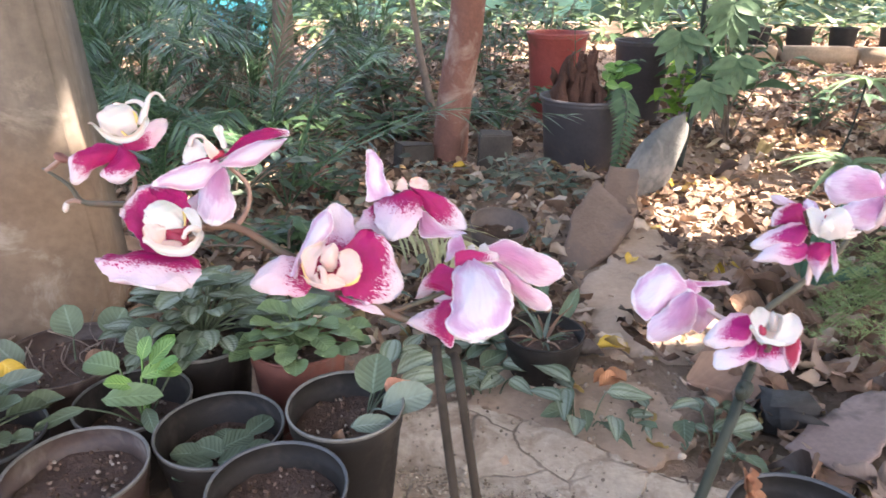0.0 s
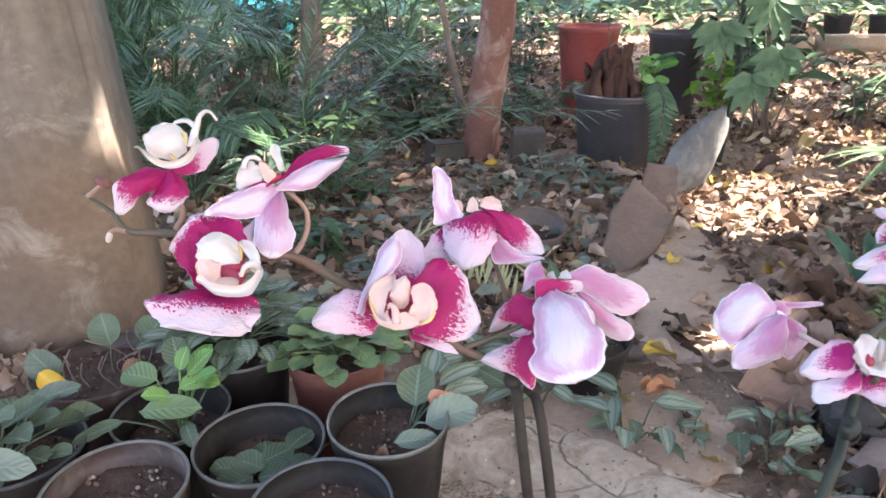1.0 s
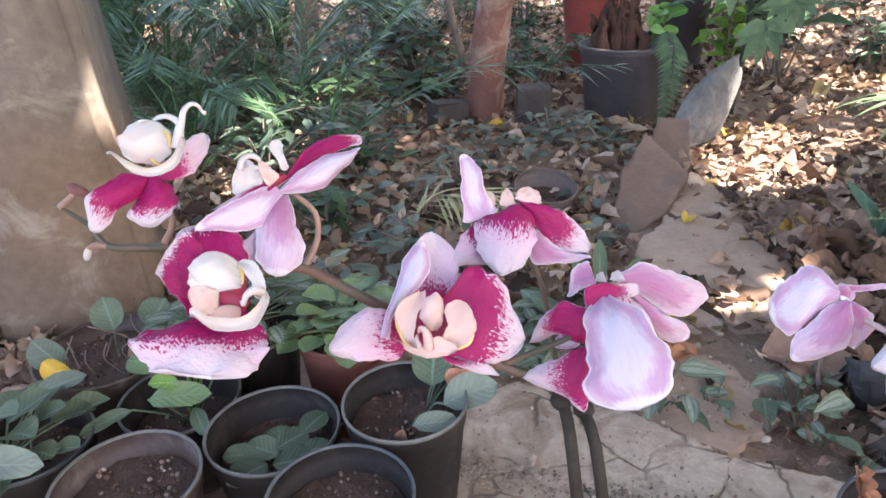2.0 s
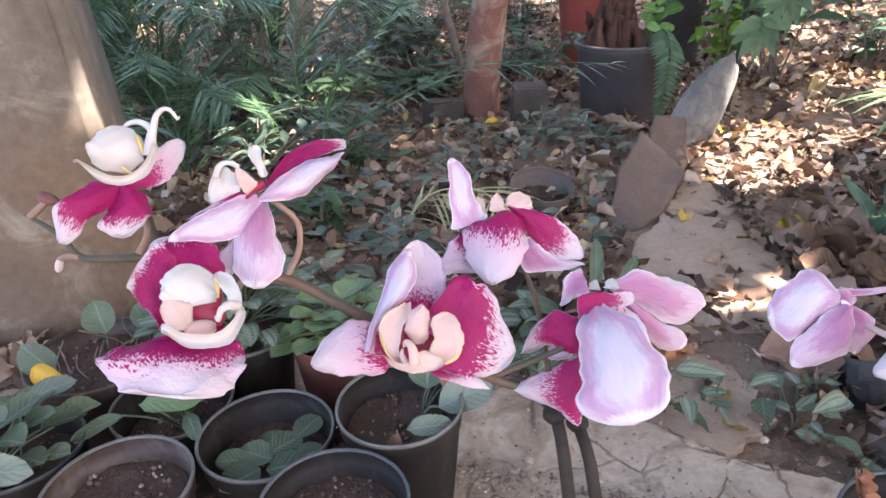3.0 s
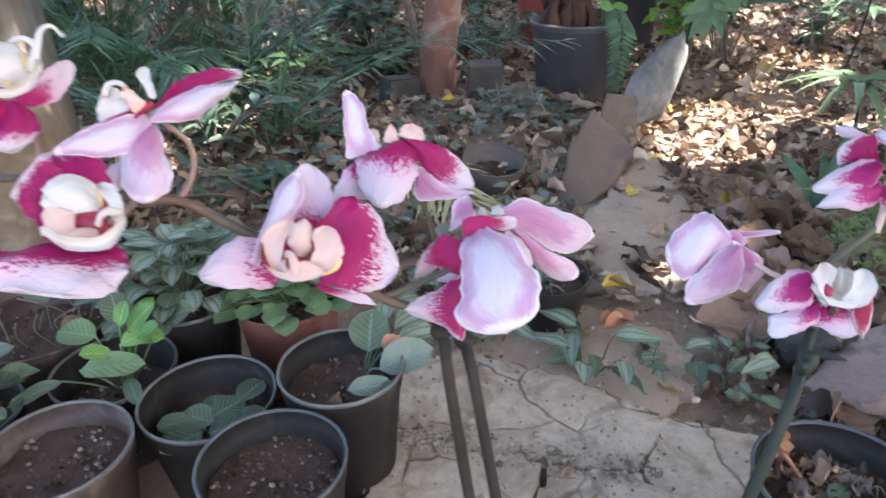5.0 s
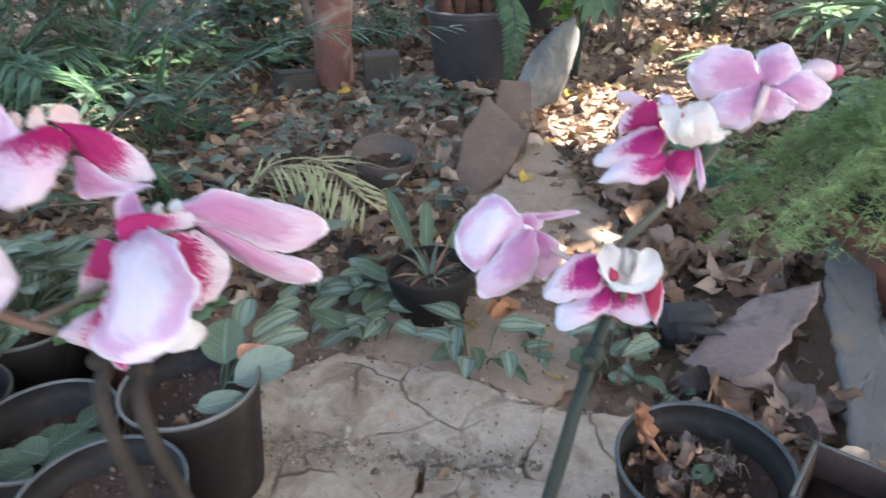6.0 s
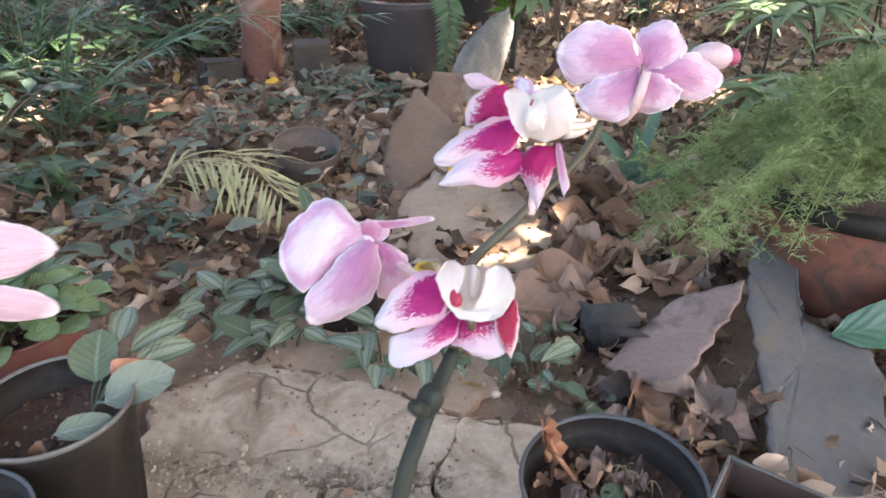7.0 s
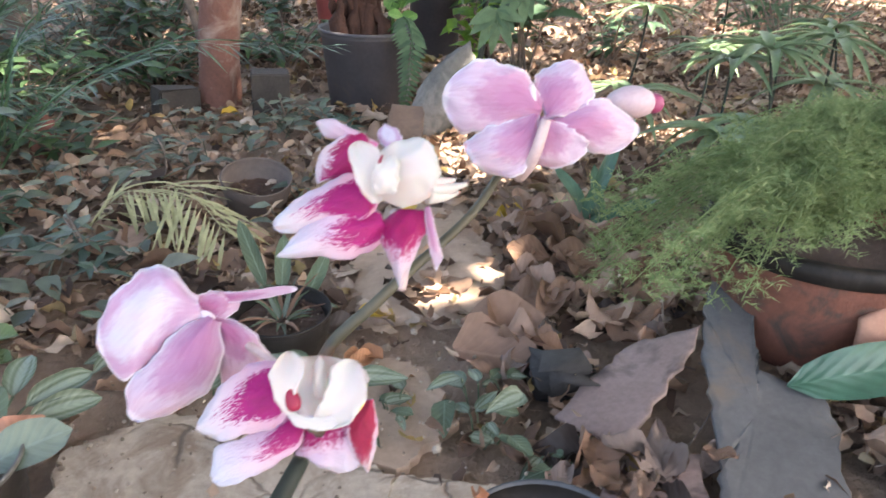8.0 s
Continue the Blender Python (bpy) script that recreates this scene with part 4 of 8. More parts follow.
def build_pots():
    pot((-0.338, 0.592, 0.012), 0.070, 0.125, "brown plastic nursery pot of bare reddish soil", "pot_brown", "pot_rim", 0.80, seed=1, grit=120)
    p = pot((-0.219, 0.672, 0.012), 0.071, 0.118, "black plastic nursery pot with small green seedling leaves", "pot", "pot_rim", 0.66, seed=2)
    for i, (x, y, a, s) in enumerate([(-0.010, -0.006, 2.8, 0.044), (0.012, 0.004, 0.7, 0.040), (0.030, 0.026, 1.0, 0.038), (-0.030, -0.012, 3.3, 0.036), (0.020, -0.024, 0.2, 0.044), (-0.012, -0.040, 3.9, 0.045), (0.000, 0.012, 1.9, 0.036), (0.038, -0.008, 0.3, 0.034)]):
        leaf_part(p, "leaf", (1.1 * x - 0.4 * s * math.cos(a), 1.1 * y - 0.4 * s * math.sin(a), 0.090 + 0.003 * (i % 3)), (math.cos(a), math.sin(a), 0.12), (0.1, -0.2, 1), s, s * 0.74, "velvet", 0.15, 0.12, seed=i)
    pot((-0.124, 0.556, 0.012), 0.067, 0.140, "blue-grey rimmed black nursery pot of gritty soil", "pot", "pot_blue", 0.80, seed=3, grit=150)
    p = pot((-0.079, 0.682, 0.012), 0.066, 0.146, "black plastic nursery pot with a few broad grey-green leaves", "pot", "pot_rim", 0.78, seed=4, grit=90)
    for i, (b, d, s, w, m) in enumerate([
        ((0.026, 0.030, 0.138), (0.05, 0.55, 0.75), 0.050, 0.044, "velvet"), ((0.040, 0.000, 0.138), (0.90, 0.28, 0.30), 0.064, 0.040, "greyleaf"),
        ((0.012, -0.038, 0.142), (0.95, 0.10, 0.12), 0.048, 0.022, "greyleaf"), ((0.052, 0.060, 0.146), (0.8, 0.5, 0.25), 0.060, 0.026, "striped"),
        ((0.040, 0.070, 0.150), (0.1, 0.9, 0.5), 0.046, 0.026, "striped"), ((0.056, 0.046, 0.142), (0.9, 0.35, 0.12), 0.060, 0.026, "striped")]):
        leaf_part(p, "leaf", b, d, (-0.1, -0.6, 1), s, w, m, 0.35, 0.2, (0.02, 0.02, 0.11), seed=i)
    leaf_part(p, "leaf", (0.044, 0.026, 0.138), (0.6, 0.3, 0.45), (0, -0.6, 1), 0.034, 0.022, "peachleaf", 0.6, 0.7, shape=0.6, wave=0.14, label="withered peach-coloured leaf")
    leaf_part(p, "leaf", (-0.004, -0.040, 0.118), (0.2, -0.3, 0.8), (0, -1, 0.3), 0.026, 0.016, "brownleaf", 0.4, 0.4)
    # green seedling pot
    p = pot((-0.346, 0.735, 0.012), 0.069, 0.110, "black nursery pot with long-stalked bright green leaves", "pot", "pot_rim", 0.62, seed=5)
    for i, (b, d, s, w, m) in enumerate([
        ((-0.012, 0.004, 0.148), (-0.9, 0.1, 0.2), 0.048, 0.036, "peperomia"), ((-0.020, -0.030, 0.128), (0.9, 0.05, 0.15), 0.072, 0.034, "peperomia"),
        ((-0.035, -0.040, 0.122), (-0.9, -0.5, -0.1), 0.060, 0.020, "velvet"), ((0.015, 0.000, 0.140), (0.8, 0.3, 0.3), 0.045, 0.028, "lime"),
        ((0.022, 0.012, 0.150), (0.6, 0.4, 0.7), 0.042, 0.024, "lime"), ((0.010, -0.012, 0.136), (-0.4, -0.3, 0.3), 0.034, 0.024, "lime"), ((0.030, 0.010, 0.142), (0.9, -0.2, 0.2), 0.034, 0.022, "lime"),
        ((0.020, 0.022, 0.145), (0.5, 0.6, 0.8), 0.044, 0.026, "bright"), ((0.005, 0.030, 0.150), (-0.3, 0.4, 0.8), 0.040, 0.032, "velvet"), ((0.052, 0.030, 0.150), (0.8, 0.1, 0.4), 0.040, 0.036, "velvet"), ((0.036, 0.004, 0.150), (0.7, -0.1, 0.5), 0.030, 0.020, "bright"), ((0.014, 0.010, 0.158), (0.2, 0.3, 0.8), 0.030, 0.020, "lime"),
        ((0.030, -0.030, 0.116), (0.5, -0.8, 0.1), 0.052, 0.018, "velvet")]):
        leaf_part(p, "leaf", b, d, (0, -0.35, 1), s, w, m, 0.25, 0.12, (0.01, 0.0, 0.066), seed=i)
    # pot at the pillar's foot, with a yellow leaf
    p = pot((-0.480, 0.830, 0.0), 0.088, 0.125, "wide dark pot of litter and stalks with one yellow leaf", "pot_brown", "pot_brown", 0.82, seed=6, grit=140)
    for i, (b, d, s, w, m) in enumerate([
        ((-0.020, -0.060, 0.140), (-0.5, -0.2, 0.9), 0.048, 0.040, "greyleaf"), ((0.004, 0.02, 0.140), (-0.3, 0.3, 0.8), 0.046, 0.044, "velvet"),
        ((0.045, 0.030, 0.135), (0.5, 0.3, 0.8), 0.046, 0.046, "velvet")]):
        leaf_part(p, "leaf", b, d, (0.1, -0.9, 0.5), s, w, m, 0.15, 0.15, (b[0] * 0.7, b[1] * 0.7, 0.10), seed=i)
    leaf_part(p, "leaf", (-0.030, -0.078, 0.158), (0.80, -0.25, -0.40), (0, -0.8, 0.7), 0.046, 0.026, "yellowleaf", 0.3, 0.4, label="yellow withering leaf")
    leaf_part(p, "leaf", (0.030, -0.010, 0.118), (0.8, 0.2, 0.2), (0, -0.5, 1), 0.034, 0.022, "brownleaf", 0.5, 0.5)
    rnd = random.Random(8)
    for i in range(12):
        a, q = rnd.uniform(0, 6.3), rnd.uniform(0.01, 0.07)
        b = Vector((q * math.cos(a), q * math.sin(a), 0.098))
        bm = bmesh.new()
        tube(bm, [b, b + Vector((rnd.uniform(-.02, .02), rnd.uniform(-.02, .02), rnd.uniform(.02, .04))), b + Vector((rnd.uniform(-.04, .04), rnd.uniform(-.04, .04), rnd.uniform(.03, .07)))], 0.001, 4)
        part("stalk", bm, "bark", p)
    # leafy pot at the edge of the group
    p = pot((-0.478, 0.655, 0.012), 0.066, 0.115, "blue-rimmed black pot crowded with fleshy grey-green leaves", "pot", "pot_blue", 0.75, seed=7)
    rosette(p, 0.112, 26, 0.078, 0.044, "velvet", 21, 0.040, 0.78, (-0.01, -0.02), rise=(0.2, 0.9))
    leaf_part(p, "leaf", (0.000, 0.030, 0.150), (0.8, 0.5, 0.2), (0, -0.5, 1), 0.055, 0.026, "greyleaf", 0.2, 0.2, (0, 0, 0.1))
    leaf_part(p, "leaf", (-0.010, -0.075, 0.150), (0.95, 0.1, 0.0), (0, -0.5, 1), 0.078, 0.034, "greyleaf", 0.2, 0.2, (0, 0, 0.1), wave=0.04)
    # terracotta and its dark neighbour
    p = pot((-0.169, 0.846, 0.0), 0.066, 0.142, "terracotta-coloured pot full of round green leaves", "terracotta", "terracotta", 0.85, seed=8)
    rosette(p, 0.140, 48, 0.082, 0.038, "peperomia", 22, 0.034, 0.92, rise=(0.0, 0.6))
    p = pot((-0.300, 0.856, 0.0), 0.066, 0.140, "dark pot overflowing with silver-striped creeping leaves", "pot", "pot_rim", 0.85, seed=9)
    rosette(p, 0.142, 52, 0.105, 0.048, "striped", 23, 0.066, 0.68, (-0.005, 0.01), rise=(0.1, 0.8))
    rosette(p, 0.150, 16, 0.075, 0.048, "velvet", 29, 0.060, 0.70, (0.0, 0.0), rise=(0.3, 0.9))
    # pot with a spiky plant beyond the paving
    p = pot((0.179, 0.984, 0.0), 0.063, 0.086, "dark plastic pot with a spiky bromeliad-like plant", "pot", "pot", 0.8, seed=10)
    rnd = random.Random(31)
    for i in range(20):
        a = i * 2.4
        d = Vector((math.cos(a), math.sin(a), rnd.uniform(0.3, 1.6)))
        leaf_part(p, "leaf", (0.006 * math.cos(a), 0.006 * math.sin(a), 0.068), d, (0, 0, 1), rnd.uniform(0.04, 0.075), 0.007, ("velvet", "brownleaf", "greyleaf")[i % 3], 0.5, 0.3, shape=0.4)
    for i, (x, y, z, dx, dy, dz, s) in enumerate([(0.0, 0.06, 0.07, 0.1, 0.5, 0.8, 0.11), (-0.02, 0.07, 0.08, -0.3, 0.3, 0.9, 0.12), (0.03, 0.06, 0.06, 0.5, 0.2, 0.9, 0.09), (-0.05, 0.03, 0.05, -0.8, 0.2, 0.4, 0.08)]):
        leaf_part(p, "leaf", (x, y, z), (dx, dy, dz), (0, -1, 0.5), s * 0.85, 0.022, "velvet", 0.4, 0.2, (x * 0.3, y * 0.3, 0.065))
    # sunk empty pot
    pot((0.130, 1.52, -0.015), 0.068, 0.095, "small faded pot half sunk in litter, brimful of soil", "sunkpot", "sunkpot", 0.55, seed=11, tilt=(13, 5), grit=50)
    # front pots by the second orchid
    p = pot((0.356, 0.520, 0.02), 0.071, 0.130, "black plastic pot of dark crumbly soil with dry leaves", "pot", "pot_blue", 0.76, seed=12, grit=110)
    bm = bmesh.new()
    tube(bm, [(-0.012, 0.006, 0.097), (-0.020, 0.022, 0.109), (-0.030, 0.034, 0.122), (-0.037, 0.046, 0.136), (-0.041, 0.052, 0.150)], [0.0012, 0.0016, 0.0022, 0.0018, 0.0010], 6)
    for k, (v0, l, w) in enumerate(((0.128, 0.040, 0.013), (0.136, 0.034, 0.011), (0.142, 0.022, 0.010))):
        blade(bm, (-0.040 + 0.002 * k, 0.050, v0 + 0.010), (0.35 - 0.3 * k, -0.45, -0.85), (0.2, -0.9, 0.3), l, w, 0.3, 0.9, 8, 2, 0.6, None, 1.2 - 0.8 * k, 0.14, k * 2.0)
    part("dry_stalk", bm, "dryorange", p, "withered orange hanging leaf")
    leaf_part(p, "leaf", (-0.006, 0.000, 0.106), (0.6, 0.2, 0.3), (0, -0.3, 1), 0.020, 0.017, "velvet", 0.2, 0.1, label="small green seedling leaf")
    rnd = random.Random(37)
    for i in range(60):
        a, q = rnd.uniform(0, math.tau), 0.052 * rnd.random() ** 0.6
        x, y = q * math.cos(a), q * math.sin(a)
        if x > 0.012 and y < 0.0:
            continue
        b, s = rnd.uniform(0, math.tau), rnd.uniform(0.010, 0.030)
        leaf_part(p, "leaf_scrap", (x, y, 0.100 + rnd.uniform(0, 0.010)), (math.cos(b), math.sin(b), rnd.uniform(-0.2, 0.5)), (rnd.uniform(-.6, .6), rnd.uniform(-.6, .4), 1), s, s * rnd.uniform(0.4, 0.9), ("brownleaf", "barkleaf", "brownleaf", "darkleaf")[i % 4], rnd.uniform(-0.7, 0.9), rnd.uniform(-0.2, 0.8), shape=0.6, wave=0.2, seed=i)
    bm = bmesh.new()
    for i in range(34):
        x, y, a = 0.020 + rnd.uniform(-.016, .020), 0.022 + rnd.uniform(-.014, .012), rnd.uniform(-2.6, -0.6)
        l = rnd.uniform(0.008, 0.022)
        tube(bm, [(x, y, 0.104), (x + 0.5 * l * math.cos(a), y + 0.5 * l * math.sin(a), 0.104 + rnd.uniform(0.002, 0.010)), (x + l * math.cos(a), y + l * math.sin(a), 0.101)], [0.0005, 0.0005, 0.0003], 4)
    tagged(part("dry_root", bm, "tanroot", p, "tuft of fine dry tan roots"), kind="stuff")
    for i in range(7):
        part("pebble", blob_bm((rnd.uniform(-.04, .03), rnd.uniform(-.03, .04), 0.104), (1, rnd.uniform(-1, 1), 0.2), rnd.uniform(0.0014, 0.0026), rnd.uniform(0.004, 0.006)), "crumb", p)
    # square pot
    p = thing("square_pot", (0.452, 0.474, 0.012), "square black plastic pot with a bent yellow-green stem", "plant pot", "nursery pots")
    p.rotation_euler = (0, 0, radians(-46))
    h, w = 0.138, 0.070
    for i in range(4):
        bm = bmesh.new()
        o, q = w / 2, w / 2 * 0.74
        v = [bm.verts.new(c) for c in ((-q, -q, 0), (q, -q, 0), (o, -o, h), (-o, -o, h), (-q, -q + 0.003, 0), (q, -q + 0.003, 0), (o, -o + 0.003, h), (-o, -o + 0.003, h))]
        for idx in ((0, 1, 2, 3), (7, 6, 5, 4), (3, 2, 6, 7), (0, 3, 7, 4), (1, 5, 6, 2), (0, 4, 5, 1)):
            bm.faces.new([v[k] for k in idx])
        ob = part("side_panel", bm, "pot_brown", p, smooth=False)
        ob.rotation_euler = (0, 0, i * math.pi / 2)
        bm = bmesh.new()
        tube(bm, [(-o - 0.001, -o, h), (o + 0.001, -o, h)], 0.0017, 8)
        ob = part("rim", bm, "pot_rim", p)
        ob.rotation_euler = (0, 0, i * math.pi / 2)
    bm = box_bm(w * 0.82, w * 0.82, 0.01, 0)
    s = part("soil", bm, "soil", p)
    s.location = (0, 0, h * 0.72)
    bm = bmesh.new()
    tube(bm, [(0.027, 0.012, 0.10), (0.029, 0.014, 0.142), (0.036, 0.022, 0.149), (0.060, 0.038, 0.146)], [0.003, 0.0028, 0.0026, 0.0022], 8)
    part("stem", bm, "limestem", p, "bent yellow-green stem")


# ---- orchids ----
STATIONS = (0.0, 0.04, 0.2, 0.4, 0.6, 0.8, 0.95)


def smooth_between(values, v):
    """A smooth curve through values at STATIONS."""
    for i in range(len(STATIONS) - 1):
        if v <= STATIONS[i + 1] or i == len(STATIONS) - 2:
            break
    n = len(values)
    t = min(max((v - STATIONS[i]) / (STATIONS[i + 1] - STATIONS[i]), 0.0), 1.0)
    m0 = (values[i + 1] - values[max(i - 1, 0)]) / (STATIONS[i + 1] - STATIONS[max(i - 1, 0)])
    m1 = (values[min(i + 2, n - 1)] - values[i]) / (STATIONS[min(i + 2, n - 1)] - STATIONS[i])
    h = STATIONS[i + 1] - STATIONS[i]
    return (2 * t ** 3 - 3 * t * t + 1) * values[i] + (t ** 3 - 2 * t * t + t) * h * m0 + (3 * t * t - 2 * t ** 3) * values[i + 1] + (t ** 3 - t * t) * h * m1


def petal(flower, kind, reverse, base, tip, facing, left, right, dome, cup, thick=0.0007):
    """A fleshy petal: its midline from base to tip, its half-widths at six stations as shares of its length."""
    base, tip = Vector(base), Vector(tip)
    a = tip - base
    length = a.length
    a.normalize()
    n = Vector(facing)
    n = (n - a * n.dot(a)).normalized()
    s = a.cross(n)
    seed = 90 * (flower.location.x + base.x) + 130 * tip.z
    half = [(l + r) / 2 for l, r in zip(left, right)]
    mid = [(r - l) / 2 for l, r in zip(left, right)]
    half, mid = [half[0] * 0.75] + half, [mid[0]] + mid
    wide = max(half) * length
    nv, nu = 30, 18
    bm = bmesh.new()
    layer = bm.loops.layers.uv.verify()
    vs = [0.5 * (i / nv) + 0.25 * (1 - math.cos(math.pi * i / nv)) for i in range(nv + 1)]
    sheets = []
    for side in (0, 1):
        rows = []
        for v in vs:
            w = smooth_between(half, v) * (math.sqrt(max(1 - v, 0.0) / 0.05) if v > 0.95 else 1.0)
            c = smooth_between(mid, min(v, 0.95))
            row = []
            for j in range(nu + 1):
                u = 2 * j / nu - 1
                edge = abs(u) ** 3
                off = dome * length * 4 * v * (1 - v) * (1 - 0.55 * u * u) + 2 * cup * wide * u * u
                off += 0.10 * wide * edge * math.sin(11 * v + 4 * u + seed) + 0.05 * wide * edge * math.sin(29 * v + 9 * u + 3 * seed) + 0.045 * wide * math.sin(5 * v + 3 * u + 2 * seed) + 0.02 * wide * math.sin(13 * v - 7 * u + seed)
                out = 1 + edge * (0.04 * math.sin(17 * v + 2 * seed + u) + 0.03 * math.sin(37 * v + 5 * seed))
                p = base + a * (length * v) + s * (length * (c + w * u * out)) + n * off
                if side:
                    p -= n * thick * (1 - 0.6 * edge)
                row.append(bm.verts.new(p))
            rows.append(row)
        sheets.append(rows)
    for side, rows in enumerate(sheets):
        for i in range(nv):
            for j in range(nu):
                idx = ((j, i), (j + 1, i), (j + 1, i + 1), (j, i + 1))
                if side:
                    idx = idx[::-1]
                f = bm.faces.new([rows[y][x] for x, y in idx])
                f.material_index = side
                for lp, (x, y) in zip(f.loops, idx):
                    lp[layer].uv = (x / nu, vs[y])
    border = [(0, i) for i in range(nv)] + [(j, nv) for j in range(nu)] + [(nu, i) for i in range(nv, 0, -1)] + [(j, 0) for j in range(nu, 0, -1)]
    for (x0, y0), (x1, y1) in zip(border, border[1:] + border[:1]):
        f = bm.faces.new((sheets[0][y0][x0], sheets[0][y1][x1], sheets[1][y1][x1], sheets[1][y0][x0]))
        f.material_index = 1
        for lp in f.loops:
            lp[layer].uv = (x0 / nu, vs[y0])
    mats = [{"white": "lip"}.get(k, k) for k in (kind, reverse)]
    return part("lip_lobe" if kind in ("white", "cream") else "petal", bm, mats, flower)


def strand(flower, name, mat, pts, radii, label=""):
    bm = bmesh.new()
    tube(bm, pts, list(radii), 8)
    return part(name, bm, "lip" if mat == "white" else mat, flower, label)


def knob(flower, name, mat, centre, axis, r, length, flat, facing, label=""):
    """A rounded body pressed flat towards facing."""
    bm = blob_bm(centre, axis, r, length, 14)
    n, c = Vector(facing), Vector(centre)
    for v in bm.verts:
        v.co -= n * (flat * (v.co - c).dot(n))
    return part(name, bm, "lip" if mat == "white" else mat, flower, label)

def flower_a():
    ob = thing("orchid_flower", (-0.066, 0.284, 0.506), "deep magenta orchid flower with white-rimmed petals and cupped white lip", "flower", "orchid flowers")
    petal(ob, "dark", "pale", (-0.0006, -0.0003, -0.0001), (-0.0161, -0.0016, 0.0118), (0.48, -0.68, 0.55), (0.35, 0.38, 0.28, 0.18, 0.11, 0.06), (0.14, 0.30, 0.45, 0.61, 0.70, 0.69), 0.08, 0.05)
    petal(ob, "dark", "pale", (0.0005, -0.0001, 0.0015), (-0.0037, 0.0153, 0.0181), (0.24, -0.68, 0.69), (-0.03, 0.17, 0.33, 0.44, 0.48, 0.39), (0.14, 0.30, 0.35, 0.34, 0.28, 0.13), 0.1, 0)
    petal(ob, "mid", "pale", (-0.0036, -0.0061, -0.0007), (0.0028, -0.0256, -0.0061), (0.31, -0.16, 0.94), (0.59, 0.76, 0.80, 0.78, 0.69, 0.53), (-0.03, 0.53, 0.79, 0.73, 0.57, 0.33), 0.1, -0.03)
    petal(ob, "solid", "pale", (-0.0038, -0.0027, 0.0022), (0.0071, 0.0016, 0.0022), (0.32, -0.84, 0.44), (0.22, 0.65, 0.69, 0.73, 0.62, 0.51), (0.44, 0.52, 0.61, 0.59, 0.57, 0.35), 0.02, 0)
    petal(ob, "white", "white", (0.0004, -0.0074, 0.0067), (0.0005, 0.0009, 0.0159), (0.44, -0.67, 0.60), (0.33, 0.42, 0.46, 0.45, 0.33, 0.13), (0.04, 0.61, 0.67, 0.61, 0.52, 0.34), 0.26, 0)
    petal(ob, "cream", "white", (0.0031, -0.0071, 0.0045), (-0.0042, -0.0087, 0.0089), (0.43, -0.80, 0.43), (0.43, 0.49, 0.51, 0.45, 0.35, 0.17), (-0.03, 0.30, 0.34, 0.32, 0.27, 0.18), 0.16, 0.1)
    petal(ob, "white", "white", (-0.0018, -0.0150, 0.0087), (0.0157, -0.0051, 0.0065), (0.49, -0.76, 0.43), (-0.05, -0.18, -0.25, -0.27, -0.18, 0.03), (0.18, 0.35, 0.43, 0.45, 0.41, 0.20), 0.06, 0.5)
    petal(ob, "white", "white", (0.0139, -0.0067, 0.0049), (0.0078, 0.0015, 0.0122), (0.16, -0.58, 0.80), (0.08, 0.05, 0.02, 0.06, 0.08, 0.09), (0.16, 0.24, 0.26, 0.26, 0.22, 0.10), 0.2, 0.35)
    strand(ob, "tendril", "white", ((0.0150, -0.0072, 0.0076), (0.0138, -0.0094, 0.0091), (0.0120, -0.0106, 0.0083), (0.0110, -0.0111, 0.0059), (0.0100, -0.0101, 0.0064)), (0.0013, 0.0012, 0.0009, 0.0006, 0.0003), "curled white tip of the lip")
    knob(ob, "throat", "throat", (0.0040, -0.0024, 0.0067), (0.90, 0.27, -0.34), 0.0042, 0.0105, 0.5, (0.40, -0.81, 0.42), "crimson throat")
    knob(ob, "throat", "throat", (0.0051, -0.0041, 0.0036), (0.80, 0.07, -0.59), 0.0032, 0.01, 0.5, (0.40, -0.81, 0.44))
    knob(ob, "column", "cream", (0.0044, -0.0081, 0.0017), (0.91, 0.37, -0.17), 0.0022, 0.0085, 0.5, (0.40, -0.79, 0.45))
    strand(ob, "lip_margin", "yellow", ((0.0076, -0.0004, 0.0122), (0.0082, -0.0013, 0.0097), (0.0082, -0.0026, 0.0073)), (0.0004, 0.0006, 0.0003))


